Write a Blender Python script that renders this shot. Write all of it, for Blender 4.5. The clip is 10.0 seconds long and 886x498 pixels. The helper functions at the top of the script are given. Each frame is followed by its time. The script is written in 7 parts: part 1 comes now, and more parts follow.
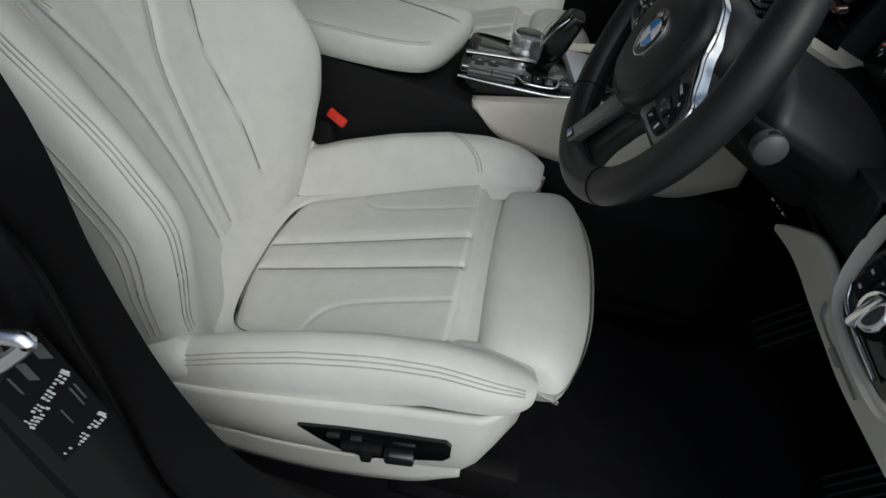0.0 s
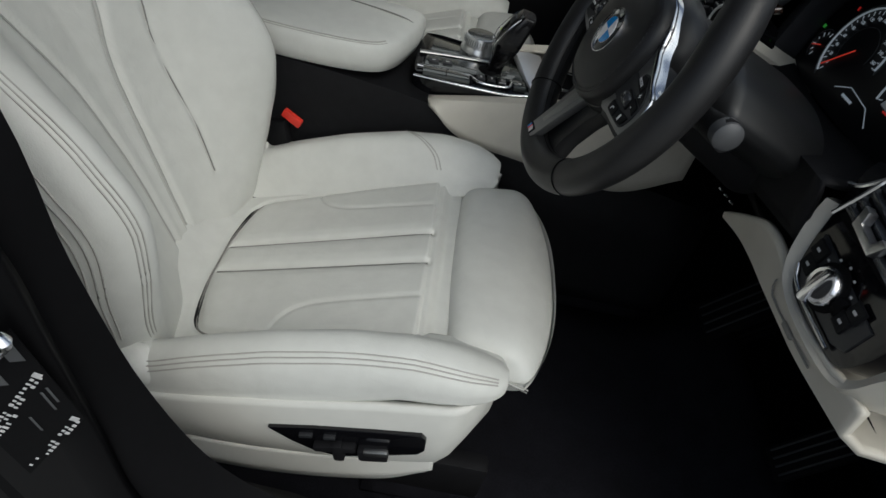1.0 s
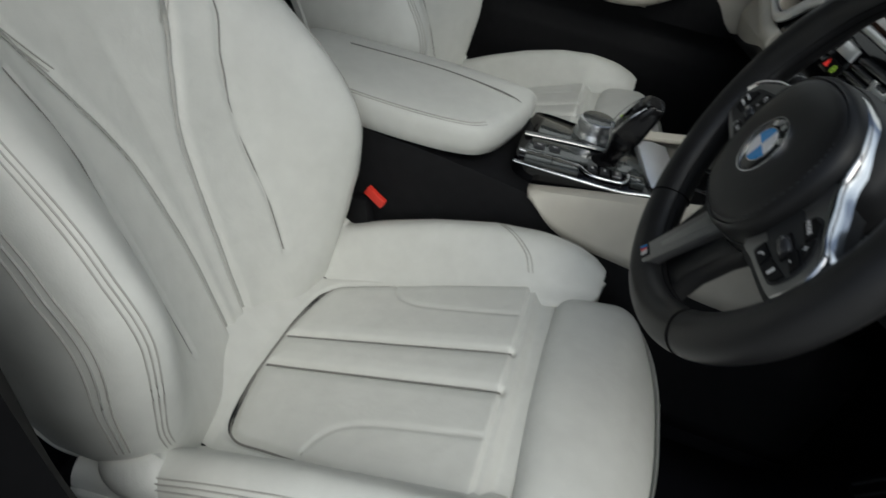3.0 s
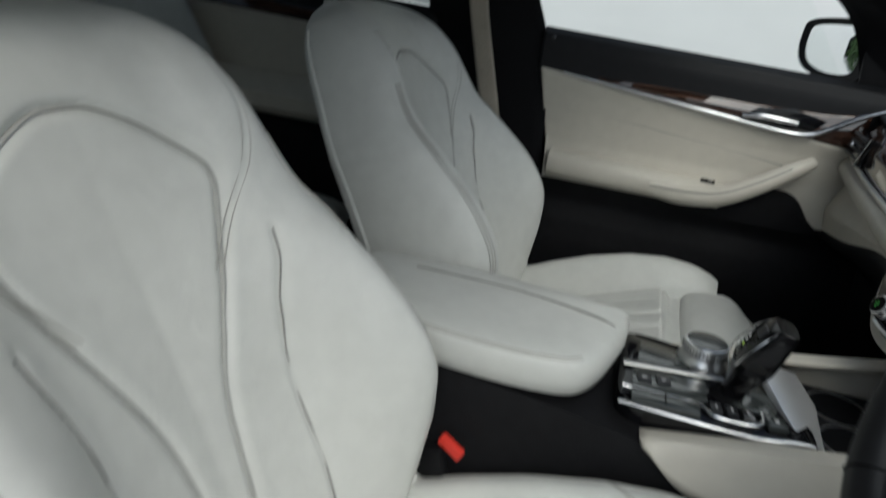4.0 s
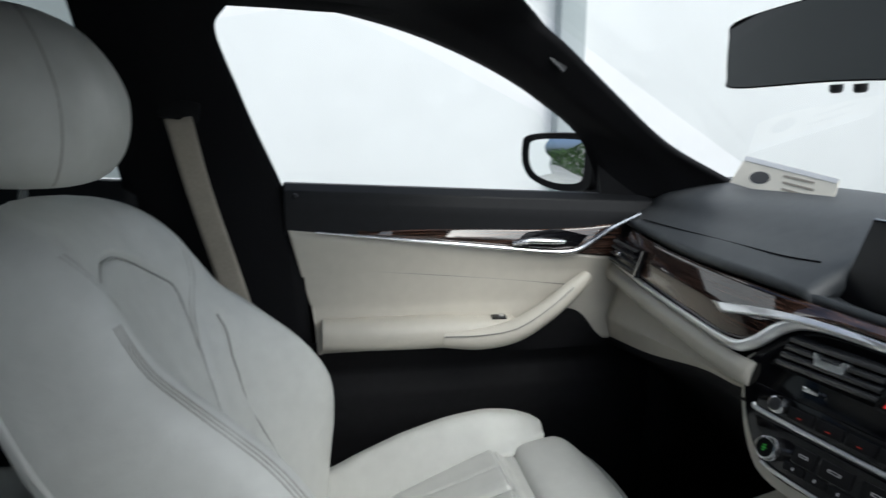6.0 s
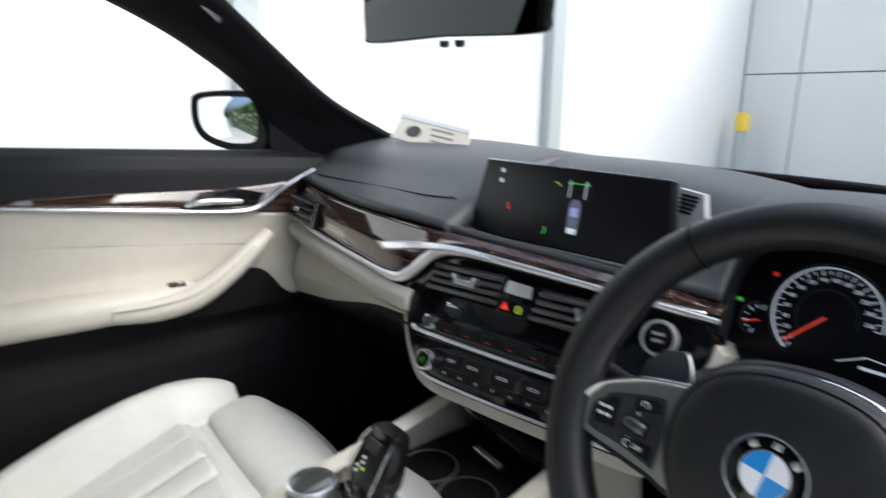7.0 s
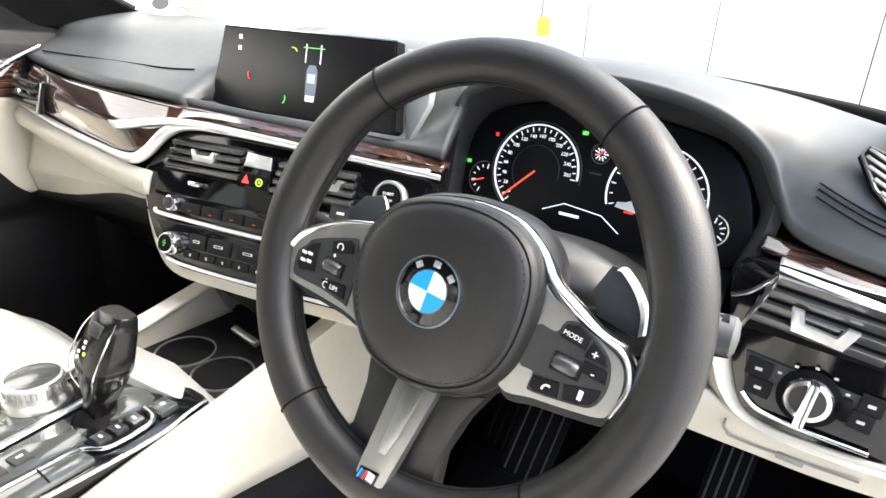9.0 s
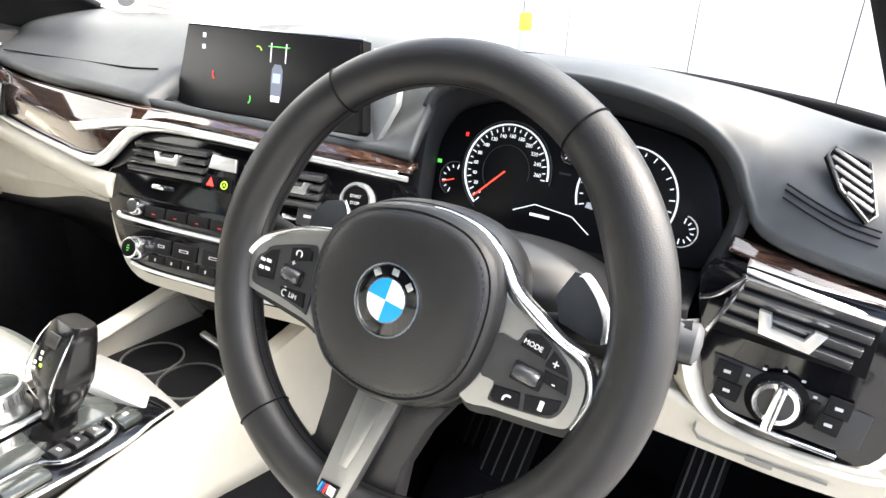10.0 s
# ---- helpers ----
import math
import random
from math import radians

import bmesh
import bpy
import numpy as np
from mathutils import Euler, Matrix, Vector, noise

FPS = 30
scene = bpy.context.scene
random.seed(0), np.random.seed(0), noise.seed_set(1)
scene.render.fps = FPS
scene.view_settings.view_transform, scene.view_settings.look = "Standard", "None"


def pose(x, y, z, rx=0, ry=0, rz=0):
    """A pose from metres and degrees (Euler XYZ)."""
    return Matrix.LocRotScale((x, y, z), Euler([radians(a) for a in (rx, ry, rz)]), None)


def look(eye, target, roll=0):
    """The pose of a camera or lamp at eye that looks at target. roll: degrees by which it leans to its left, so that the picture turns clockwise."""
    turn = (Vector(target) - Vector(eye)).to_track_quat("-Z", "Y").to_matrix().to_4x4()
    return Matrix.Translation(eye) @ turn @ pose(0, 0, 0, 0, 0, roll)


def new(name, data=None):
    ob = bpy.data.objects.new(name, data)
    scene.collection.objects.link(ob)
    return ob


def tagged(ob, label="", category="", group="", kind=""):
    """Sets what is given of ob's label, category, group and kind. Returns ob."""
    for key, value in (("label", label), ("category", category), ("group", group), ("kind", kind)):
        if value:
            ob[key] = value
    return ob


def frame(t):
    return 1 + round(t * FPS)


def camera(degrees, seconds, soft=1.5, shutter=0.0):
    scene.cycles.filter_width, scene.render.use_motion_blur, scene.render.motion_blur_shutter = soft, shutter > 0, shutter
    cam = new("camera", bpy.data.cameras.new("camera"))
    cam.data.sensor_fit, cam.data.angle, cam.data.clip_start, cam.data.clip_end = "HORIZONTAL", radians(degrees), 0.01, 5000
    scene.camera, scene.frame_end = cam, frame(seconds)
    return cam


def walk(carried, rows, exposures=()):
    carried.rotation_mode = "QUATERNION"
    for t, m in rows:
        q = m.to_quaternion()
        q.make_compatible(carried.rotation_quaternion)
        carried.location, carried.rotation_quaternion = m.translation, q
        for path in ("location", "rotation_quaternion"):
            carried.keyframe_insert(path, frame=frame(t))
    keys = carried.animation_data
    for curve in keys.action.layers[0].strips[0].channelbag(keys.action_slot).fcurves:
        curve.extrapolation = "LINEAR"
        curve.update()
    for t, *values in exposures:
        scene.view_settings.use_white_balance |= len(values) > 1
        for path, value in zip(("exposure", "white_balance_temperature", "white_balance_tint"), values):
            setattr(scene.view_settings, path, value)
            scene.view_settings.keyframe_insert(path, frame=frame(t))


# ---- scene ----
cam = camera(72.0, 10.0, shutter=0.4)
PATH = [
    (0, (0.434, -1.01, 1.156), (0.385, 0.468, -0.191), 12.5),
    (0.5, (0.43, -1.022, 1.143), (0.443, 0.462, -0.197), 15.0),
    (1, (0.406, -1.029, 1.145), (0.539, 0.487, -0.153), 15.4),
    (1.5, (0.392, -1.041, 1.156), (0.607, 0.479, -0.127), 19.0),
    (2, (0.406, -1.005, 1.146), (0.522, 0.523, -0.139), 18.0),
    (2.2, (0.417, -0.977, 1.14), (0.467, 0.569, -0.127), 17.8),
    (3.3, (0.417, -0.845, 1.121), (-0.01, 0.688, -0.09), 10.5),
    (3.5, (0.404, -0.832, 1.119), (-0.138, 0.704, -0.04), 9.6),
    (4, (0.315, -0.741, 1.11), (-0.206, 1.038, 0.358), 7.4),
    (4.5, (0.216, -0.632, 1.113), (-0.072, 1.293, 0.652), 5.8),
    (5, (0.162, -0.568, 1.136), (0.037, 1.399, 0.794), 5.6),
    (5.2, (0.168, -0.539, 1.143), (0.094, 1.429, 0.791), 4.0),
    (6.3, (0.159, -0.466, 1.188), (0.712, 1.415, 0.797), -1.2),
    (6.5, (0.171, -0.485, 1.188), (0.884, 1.343, 0.797), -2.3),
    (7, (0.195, -0.514, 1.159), (1.387, 1.023, 0.693), 0.9),
    (7.5, (0.227, -0.541, 1.133), (1.601, 0.773, 0.513), 2.5),
    (8, (0.236, -0.57, 1.111), (1.691, 0.618, 0.423), 4.0),
    (8.5, (0.256, -0.59, 1.115), (1.757, 0.534, 0.42), 4.2),
    (9, (0.264, -0.597, 1.112), (1.785, 0.479, 0.386), 3.0),
    (9.5, (0.283, -0.606, 1.113), (1.823, 0.44, 0.383), 2.7),
    (10, (0.286, -0.604, 1.116), (1.83, 0.432, 0.378), 2.9),
]
EXPO = [(0, -0.5, 5730, 1), (2.2, -0.5, 5730, 1), (3.3, -0.35, 5700, 0), (4.0, -0.25, 5650, 0), (4.5, 0.0, 5650, 1), (5.2, 0.22, 5600, 2), (6.5, 0.30, 5550, 3), (7.0, 0.98, 5700, 5), (7.5, 1.9, 6100, 6), (8.0, 2.45, 6250, 6), (9.0, 2.7, 6250, 6), (10, 2.75, 6250, 6)]
walk(cam, [(t, look(e, g, r)) for t, e, g, r in PATH], EXPO)

# ---- light ----
world = bpy.data.worlds.new("sky")
scene.world = world
world.use_nodes = True
wn = world.node_tree
sky = wn.nodes.new("ShaderNodeTexSky")
sky.sky_type = "NISHITA"
sky.sun_disc = False
sky.sun_elevation, sky.sun_rotation = radians(52), radians(149)
sky.dust_density, sky.air_density, sky.ozone_density = 8.0, 0.6, 0.3
wn.links.new(sky.outputs[0], wn.nodes["Background"].inputs[0])
wn.nodes["Background"].inputs[1].default_value = 0.15
sun_data = bpy.data.lights.new("sun", "SUN")
sun_data.energy, sun_data.angle, sun_data.color = 0.95, radians(110), (1.0, 0.99, 0.97)
sun = new("sun", sun_data)
sun.matrix_world = look((6, -10, 15), (0, 0, 0))


# ---- materials ----
def material(name, color, rough=0.5, metal=0.0, grain=0.0, scale=60.0, bump=0.0, bump_scale=400.0, coat=0.0, spec=0.5, second=None, crease=0.0):
    m = bpy.data.materials.new(name)
    m.use_nodes = True
    nt = m.node_tree
    b = nt.nodes["Principled BSDF"]
    b.inputs["Roughness"].default_value, b.inputs["Metallic"].default_value = rough, metal
    b.inputs["Specular IOR Level"].default_value = spec
    b.inputs["Coat Weight"].default_value, b.inputs["Coat Roughness"].default_value = coat, 0.05
    b.inputs["Base Color"].default_value = (*color, 1)
    tc = nt.nodes.new("ShaderNodeTexCoord")
    if grain > 0:
        n1 = nt.nodes.new("ShaderNodeTexNoise")
        n1.inputs["Scale"].default_value, n1.inputs["Detail"].default_value = scale, 6
        n2 = nt.nodes.new("ShaderNodeTexNoise")
        n2.inputs["Scale"].default_value, n2.inputs["Detail"].default_value = scale / 12, 3
        add = nt.nodes.new("ShaderNodeMath")
        add.operation = "ADD"
        ramp = nt.nodes.new("ShaderNodeMapRange")
        ramp.inputs[1].default_value, ramp.inputs[2].default_value = 0.7, 1.3
        mix = nt.nodes.new("ShaderNodeMix")
        mix.data_type = "RGBA"
        mix.inputs[6].default_value = (*[c * (1 - grain) for c in color], 1)
        mix.inputs[7].default_value = (*(second or [min(1, c * (1 + grain)) for c in color]), 1)
        nt.links.new(tc.outputs["Object"], n1.inputs["Vector"])
        nt.links.new(tc.outputs["Object"], n2.inputs["Vector"])
        nt.links.new(n1.outputs[0], add.inputs[0])
        nt.links.new(n2.outputs[0], add.inputs[1])
        nt.links.new(add.outputs[0], ramp.inputs[0])
        nt.links.new(ramp.outputs[0], mix.inputs[0])
        nt.links.new(mix.outputs[2], b.inputs["Base Color"])
        rr = nt.nodes.new("ShaderNodeMapRange")
        rr.inputs[3].default_value, rr.inputs[4].default_value = max(0.02, rough * 0.85), min(1, rough * 1.15)
        nt.links.new(n2.outputs[0], rr.inputs[0])
        nt.links.new(rr.outputs[0], b.inputs["Roughness"])
    if bump > 0:
        v = nt.nodes.new("ShaderNodeTexVoronoi")
        v.inputs["Scale"].default_value = bump_scale
        bp = nt.nodes.new("ShaderNodeBump")
        bp.inputs["Strength"].default_value, bp.inputs["Distance"].default_value = bump, 0.001
        nt.links.new(tc.outputs["Object"], v.inputs["Vector"])
        nt.links.new(v.outputs["Distance"], bp.inputs["Height"])
        nt.links.new(bp.outputs[0], b.inputs["Normal"])
        if crease > 0:
            cn = nt.nodes.new("ShaderNodeTexNoise")
            cn.inputs["Scale"].default_value, cn.inputs["Detail"].default_value, cn.inputs["Distortion"].default_value = 14, 4, 0.8
            cb = nt.nodes.new("ShaderNodeBump")
            cb.inputs["Strength"].default_value, cb.inputs["Distance"].default_value = crease, 0.012
            nt.links.new(tc.outputs["Object"], cn.inputs["Vector"])
            nt.links.new(cn.outputs[0], cb.inputs["Height"])
            nt.links.new(cb.outputs[0], bp.inputs["Normal"])
    return m


def glow(name, color, strength):
    m = material(name, color, 0.4)
    b = m.node_tree.nodes["Principled BSDF"]
    b.inputs["Emission Color"].default_value = (*color, 1)
    b.inputs["Emission Strength"].default_value = strength
    return m


def glass(name, color, ior=1.45):
    m = bpy.data.materials.new(name)
    m.use_nodes = True
    nt = m.node_tree
    nt.nodes.remove(nt.nodes["Principled BSDF"])
    t = nt.nodes.new("ShaderNodeBsdfTransparent")
    t.inputs[0].default_value = (*color, 1)
    g = nt.nodes.new("ShaderNodeBsdfGlossy")
    g.inputs["Roughness"].default_value = 0.02
    lw = nt.nodes.new("ShaderNodeLayerWeight")
    lw.inputs[0].default_value = 0.5
    pw = nt.nodes.new("ShaderNodeMath")
    pw.operation, pw.inputs[1].default_value = "POWER", 5
    f = nt.nodes.new("ShaderNodeMapRange")
    f.inputs[3].default_value, f.inputs[4].default_value = 0.02, 0.8
    nt.links.new(lw.outputs["Facing"], pw.inputs[0])
    nt.links.new(pw.outputs[0], f.inputs[0])
    mx = nt.nodes.new("ShaderNodeMixShader")
    nt.links.new(f.outputs[0], mx.inputs[0])
    nt.links.new(t.outputs[0], mx.inputs[1])
    nt.links.new(g.outputs[0], mx.inputs[2])
    nt.links.new(mx.outputs[0], nt.nodes["Material Output"].inputs[0])
    return m


def wood(name, stretch=(150, 4, 260)):
    m = material(name, (0.03, 0.013, 0.008), 0.06, coat=1.0)
    nt = m.node_tree
    b = nt.nodes["Principled BSDF"]
    tc = nt.nodes.new("ShaderNodeTexCoord")
    mp = nt.nodes.new("ShaderNodeMapping")
    mp.inputs["Scale"].default_value = stretch
    n = nt.nodes.new("ShaderNodeTexNoise")
    n.inputs["Scale"].default_value, n.inputs["Detail"].default_value = 1.5, 6
    r = nt.nodes.new("ShaderNodeValToRGB")
    r.color_ramp.elements[0].position, r.color_ramp.elements[0].color = 0.38, (0.006, 0.0035, 0.003, 1)
    r.color_ramp.elements[1].position, r.color_ramp.elements[1].color = 0.66, (0.085, 0.046, 0.032, 1)
    nt.links.new(tc.outputs["Object"], mp.inputs[0])
    nt.links.new(mp.outputs[0], n.inputs["Vector"])
    nt.links.new(n.outputs[0], r.inputs[0])
    nt.links.new(r.outputs[0], b.inputs["Base Color"])
    return m


IVORY = material("ivory_leather", (0.575, 0.580, 0.545), 0.46, grain=0.05, scale=40, bump=0.10, bump_scale=700, crease=0.16)
IVORY_TRIM = material("ivory_dash_leather", (0.50, 0.475, 0.41), 0.45, grain=0.05, scale=40, bump=0.08, bump_scale=800)
# seam colour, dark enough to stand for the shade in sewn folds
SEAM_SHADE = material("grey_seam_and_fold_shade", (0.20, 0.195, 0.18), 0.7, grain=0.1, scale=200)
THREAD = material("pale_thread", (0.38, 0.375, 0.345), 0.7, grain=0.1, scale=300)
# piping colour, also painted shade for the backrest's wide grooves
PIPING_SHADE = material("grey_piping_and_groove_shade", (0.36, 0.36, 0.335), 0.6, grain=0.08, scale=200)
PLASTIC_IVORY = material("ivory_plastic", (0.575, 0.575, 0.535), 0.5, grain=0.04, scale=30)
BLACK = material("black_soft_plastic", (0.0075, 0.0075, 0.0084), 0.6, grain=0.25, scale=60, bump=0.2, bump_scale=500, spec=0.15)
DASH = material("black_dash_leather", (0.046, 0.050, 0.053), 0.48, grain=0.15, scale=50, bump=0.10, bump_scale=1400, spec=0.42)
RIM = material("black_wheel_leather", (0.0125, 0.0125, 0.0130), 0.42, grain=0.15, scale=60, bump=0.10, bump_scale=900, spec=0.40)
LEVER = material("satin_black_lever", (0.004, 0.004, 0.0045), 0.2, spec=0.3, coat=0.15, grain=0.1)
COLUMN = material("dark_column_plastic", (0.010, 0.0104, 0.011), 0.40, grain=0.1, scale=60, spec=0.42)
HOOD = material("soft_black_hood", (0.028, 0.029, 0.032), 0.55, grain=0.1, scale=60, bump=0.08, bump_scale=1200, spec=0.35)
STALK = material("grey_stalk_end", (0.055, 0.057, 0.06), 0.45, grain=0.05, scale=40)
PAD_PALE = material("pale_grey_plastic", (0.30, 0.31, 0.31), 0.45, grain=0.05, scale=40)
TRAY = material("grey_glossy_tray", (0.045, 0.050, 0.048), 0.12, coat=0.6, grain=0.05)
GLOSS = material("piano_black", (0.004, 0.004, 0.005), 0.07, coat=0.0, spec=0.48)
CARPET = material("black_carpet", (0.008, 0.008, 0.0105), 0.95, grain=0.4, scale=300, bump=0.8, bump_scale=900, spec=0.1)
LINER = material("anthracite_headliner", (0.006, 0.006, 0.007), 0.95, grain=0.2, scale=200, bump=0.2, bump_scale=900, spec=0.2)
CHROME = material("satin_chrome", (0.78, 0.78, 0.79), 0.18, metal=1.0, grain=0.04, scale=40)
SATIN = material("satin_silver", (0.82, 0.82, 0.82), 0.30, metal=1.0, grain=0.03, scale=40)
BRIGHT = material("bright_silver_trim", (0.80, 0.80, 0.80), 0.30, metal=0.8, grain=0.03, scale=40)
SLAT = material("dark_slat", (0.034, 0.035, 0.037), 0.24, grain=0.1, spec=0.75)
STEEL = material("satin_steel_trim", (0.30, 0.30, 0.295), 0.40, metal=0.9, grain=0.06, scale=120)
ALU = material("brushed_aluminium", (0.36, 0.36, 0.355), 0.36, metal=1.0, grain=0.08, scale=90)
WOOD = wood("dark_glossy_wood")
DOOR_WOOD = wood("dark_glossy_door_wood", (4, 150, 260))
SILL = material("black_sill_pad", (0.010, 0.0105, 0.012), 0.55, grain=0.15, scale=60, bump=0.06, bump_scale=900, spec=0.25)
RED = material("red_plastic", (0.62, 0.035, 0.02), 0.4, grain=0.05)
GREY = material("grey_button", (0.020, 0.021, 0.023), 0.45, grain=0.1)
WHITE = material("white_print", (0.75, 0.75, 0.75), 0.5)
SCREEN = material("display_glass", (0.006, 0.006, 0.007), 0.32, spec=0.25)
BELT = material("beige_webbing", (0.42, 0.38, 0.31), 0.8, grain=0.1, scale=200, bump=0.4, bump_scale=900)
BLUE = material("badge_blue", (0.02, 0.26, 0.68), 0.25, coat=1.0)
BADGE_WHITE = material("badge_white", (0.85, 0.86, 0.88), 0.25, coat=1.0)
GLASS = glass("clear_glass", (0.95, 0.97, 0.96))
PRIVACY = glass("privacy_glass", (0.26, 0.29, 0.29))
MIRROR = material("mirror_silver", (0.9, 0.92, 0.92), 0.01, metal=1.0)
WALL = material("white_wall_panel", (0.80, 0.81, 0.80), 0.6, grain=0.03, scale=4)
BACKING = material("dark_panel_joint", (0.10, 0.10, 0.10), 0.8, grain=0.1)
POST = material("pale_grey_post", (0.42, 0.46, 0.46), 0.5, grain=0.05, scale=10)
GROUND = material("grey_concrete", (0.30, 0.30, 0.29), 0.9, grain=0.2, scale=8, bump=0.4, bump_scale=60)
PAINT = material("black_car_paint", (0.003, 0.003, 0.0035), 0.45, coat=0.0, spec=0.10)
RUBBER = material("black_rubber", (0.0035, 0.0035, 0.004), 0.7, grain=0.2, scale=100, spec=0.08)
YELLOW = material("yellow_guard", (0.80, 0.55, 0.03), 0.5, grain=0.05)
LEAF = material("hedge_leaf", (0.05, 0.10, 0.025), 0.7, grain=0.5, scale=20)
BLUE_DARK = material("stripe_dark_blue", (0.03, 0.04, 0.20), 0.3)
SCREEN_GREY = glow("screen_grey", (0.10, 0.11, 0.14), 0.25)
G_BLUEGREY = glow("screen_blue_grey", (0.22, 0.25, 0.42), 0.35)
# mirror whose near-black colour stands for the reflected dark cabin
DARK_MIRROR = material("mirror_with_dark_reflection", (0.040, 0.043, 0.045), 0.02, metal=1.0)
LABEL = material("pale_label", (0.50, 0.50, 0.50), 0.5, grain=0.05)
PAPER = material("cream_card", (0.72, 0.68, 0.58), 0.7, grain=0.06, scale=60)
INK = material("faded_ink", (0.30, 0.27, 0.22), 0.7)
G_WHITE = glow("lit_white", (0.7, 0.72, 0.75), 0.2)
G_RED = glow("lit_red", (0.9, 0.04, 0.03), 0.22)
G_GREEN = glow("lit_green", (0.15, 0.75, 0.10), 0.15)
G_YELLOW = glow("lit_yellow_green", (0.45, 0.70, 0.06), 0.10)
G_BLUE = glow("lit_blue", (0.08, 0.15, 0.95), 0.6)
G_ORANGE = glow("lit_needle", (0.9, 0.07, 0.04), 0.3)


# ---- mesh helpers ----
def thing(name, label, category, at=(0, 0, 0), group="", kind=""):
    ob = new(name)
    ob.location = at
    return tagged(ob, label, category, group, kind)


def link(name, me, mat, parent=None, label="", smooth=True):
    me.materials.append(mat)
    if smooth:
        me.polygons.foreach_set("use_smooth", [True] * len(me.polygons))
    ob = new(name, me)
    if parent is not None:
        ob.parent = parent
        if parent.parent is None:
            ob.matrix_parent_inverse = Matrix.Translation(-parent.location)
    if label:
        ob["label"] = label
    return ob


def part(name, bm, mat, parent=None, label="", smooth=True, sharp=40):
    bmesh.ops.recalc_face_normals(bm, faces=bm.faces)
    me = bpy.data.meshes.new(name)
    bm.to_mesh(me)
    bm.free()
    ob = link(name, me, mat, parent, label, smooth)
    if smooth:
        me.set_sharp_from_angle(angle=radians(sharp))
    return ob


def raw(name, verts, faces, mat, parent=None, label="", smooth=True, sharp=50):
    me = bpy.data.meshes.new(name)
    me.from_pydata([tuple(map(float, v)) for v in verts], [], faces)
    ob = link(name, me, mat, parent, label, smooth)
    if smooth:
        me.set_sharp_from_angle(angle=radians(sharp))
    return ob


def box(name, centre, size, mat, parent=None, label="", bevel=0.003, m=None, seg=2):
    bm = bmesh.new()
    bmesh.ops.create_cube(bm, size=1)
    bmesh.ops.scale(bm, vec=size, verts=bm.verts)
    if bevel > 0:
        bmesh.ops.bevel(bm, geom=bm.edges[:], offset=min(bevel, min(size) * 0.45), segments=seg, profile=0.6, affect="EDGES")
    bmesh.ops.transform(bm, matrix=(m or Matrix()) @ Matrix.Translation(centre), verts=bm.verts)
    return part(name, bm, mat, parent, label)


def prism(name, outline, depth, mat, parent=None, label="", m=None, bevel=0.002, seg=2):
    """A flat outline in x and y, pulled down by depth below z = 0 and laid by the pose m, with rounded edges."""
    bm = bmesh.new()
    top = [bm.verts.new((x, y, 0)) for x, y in outline]
    f = bm.faces.new(top)
    r = bmesh.ops.extrude_face_region(bm, geom=[f])
    bmesh.ops.translate(bm, vec=(0, 0, -depth), verts=[v for v in r["geom"] if isinstance(v, bmesh.types.BMVert)])
    if bevel > 0:
        ed = [e for e in bm.edges if abs(e.verts[0].co.z - e.verts[1].co.z) < 1e-6]
        bmesh.ops.bevel(bm, geom=ed, offset=bevel, segments=seg, profile=0.6, affect="EDGES", clamp_overlap=True)
    bmesh.ops.transform(bm, matrix=m or Matrix(), verts=bm.verts)
    return part(name, bm, mat, parent, label)


def smooth_line(pts, n=8, closed=False):
    p = [np.array(q, float) for q in pts]
    out = []
    k = len(p)
    rng = range(k) if closed else range(k - 1)
    for i in rng:
        a, b = p[i], p[(i + 1) % k]
        z = p[(i - 1) % k] if closed or i > 0 else 2 * a - b
        c = p[(i + 2) % k] if closed or i < k - 2 else 2 * b - a
        for j in range(n):
            t = j / n
            out.append(0.5 * (2 * a + (b - z) * t + (2 * z - 5 * a + 4 * b - c) * t * t + (3 * a - z - 3 * b + c) * t ** 3))
    if not closed:
        out.append(p[-1])
    return out


def tube(name, pts, r, mat, parent=None, label="", n=8, closed=False, smooth=6, flat=1.0, up=(0, 0, 1)):
    """A round or oval cord along a line. r: one radius, or one for each point."""
    line = smooth_line(pts, smooth, closed) if smooth > 1 else [np.array(q, float) for q in pts]
    k = len(line)
    rad = np.interp(np.linspace(0, 1, k), np.linspace(0, 1, len(r)), r) if isinstance(r, (list, tuple)) else np.full(k, r)
    verts, faces = [], []
    up = np.array(up, float)
    for i, c in enumerate(line):
        d = line[(i + 1) % k] - line[i - 1] if closed or 0 < i < k - 1 else (line[1] - line[0] if i == 0 else line[-1] - line[-2])
        d = d / (np.linalg.norm(d) + 1e-12)
        s = np.cross(d, up)
        if np.linalg.norm(s) < 1e-3:
            s = np.cross(d, (1, 0, 0.1))
        s /= np.linalg.norm(s)
        w = np.cross(s, d)
        for j in range(n):
            a = 2 * math.pi * j / n
            verts.append(c + rad[i] * (math.cos(a) * s + flat * math.sin(a) * w))
    for i in range(k if closed else k - 1):
        for j in range(n):
            a, b = i * n + j, i * n + (j + 1) % n
            c, d = ((i + 1) % k) * n + (j + 1) % n, ((i + 1) % k) * n + j
            faces.append((a, b, c, d))
    if not closed:
        faces.append(tuple(range(n - 1, -1, -1)))
        faces.append(tuple(range((k - 1) * n, k * n)))
    return raw(name, verts, faces, mat, parent, label)


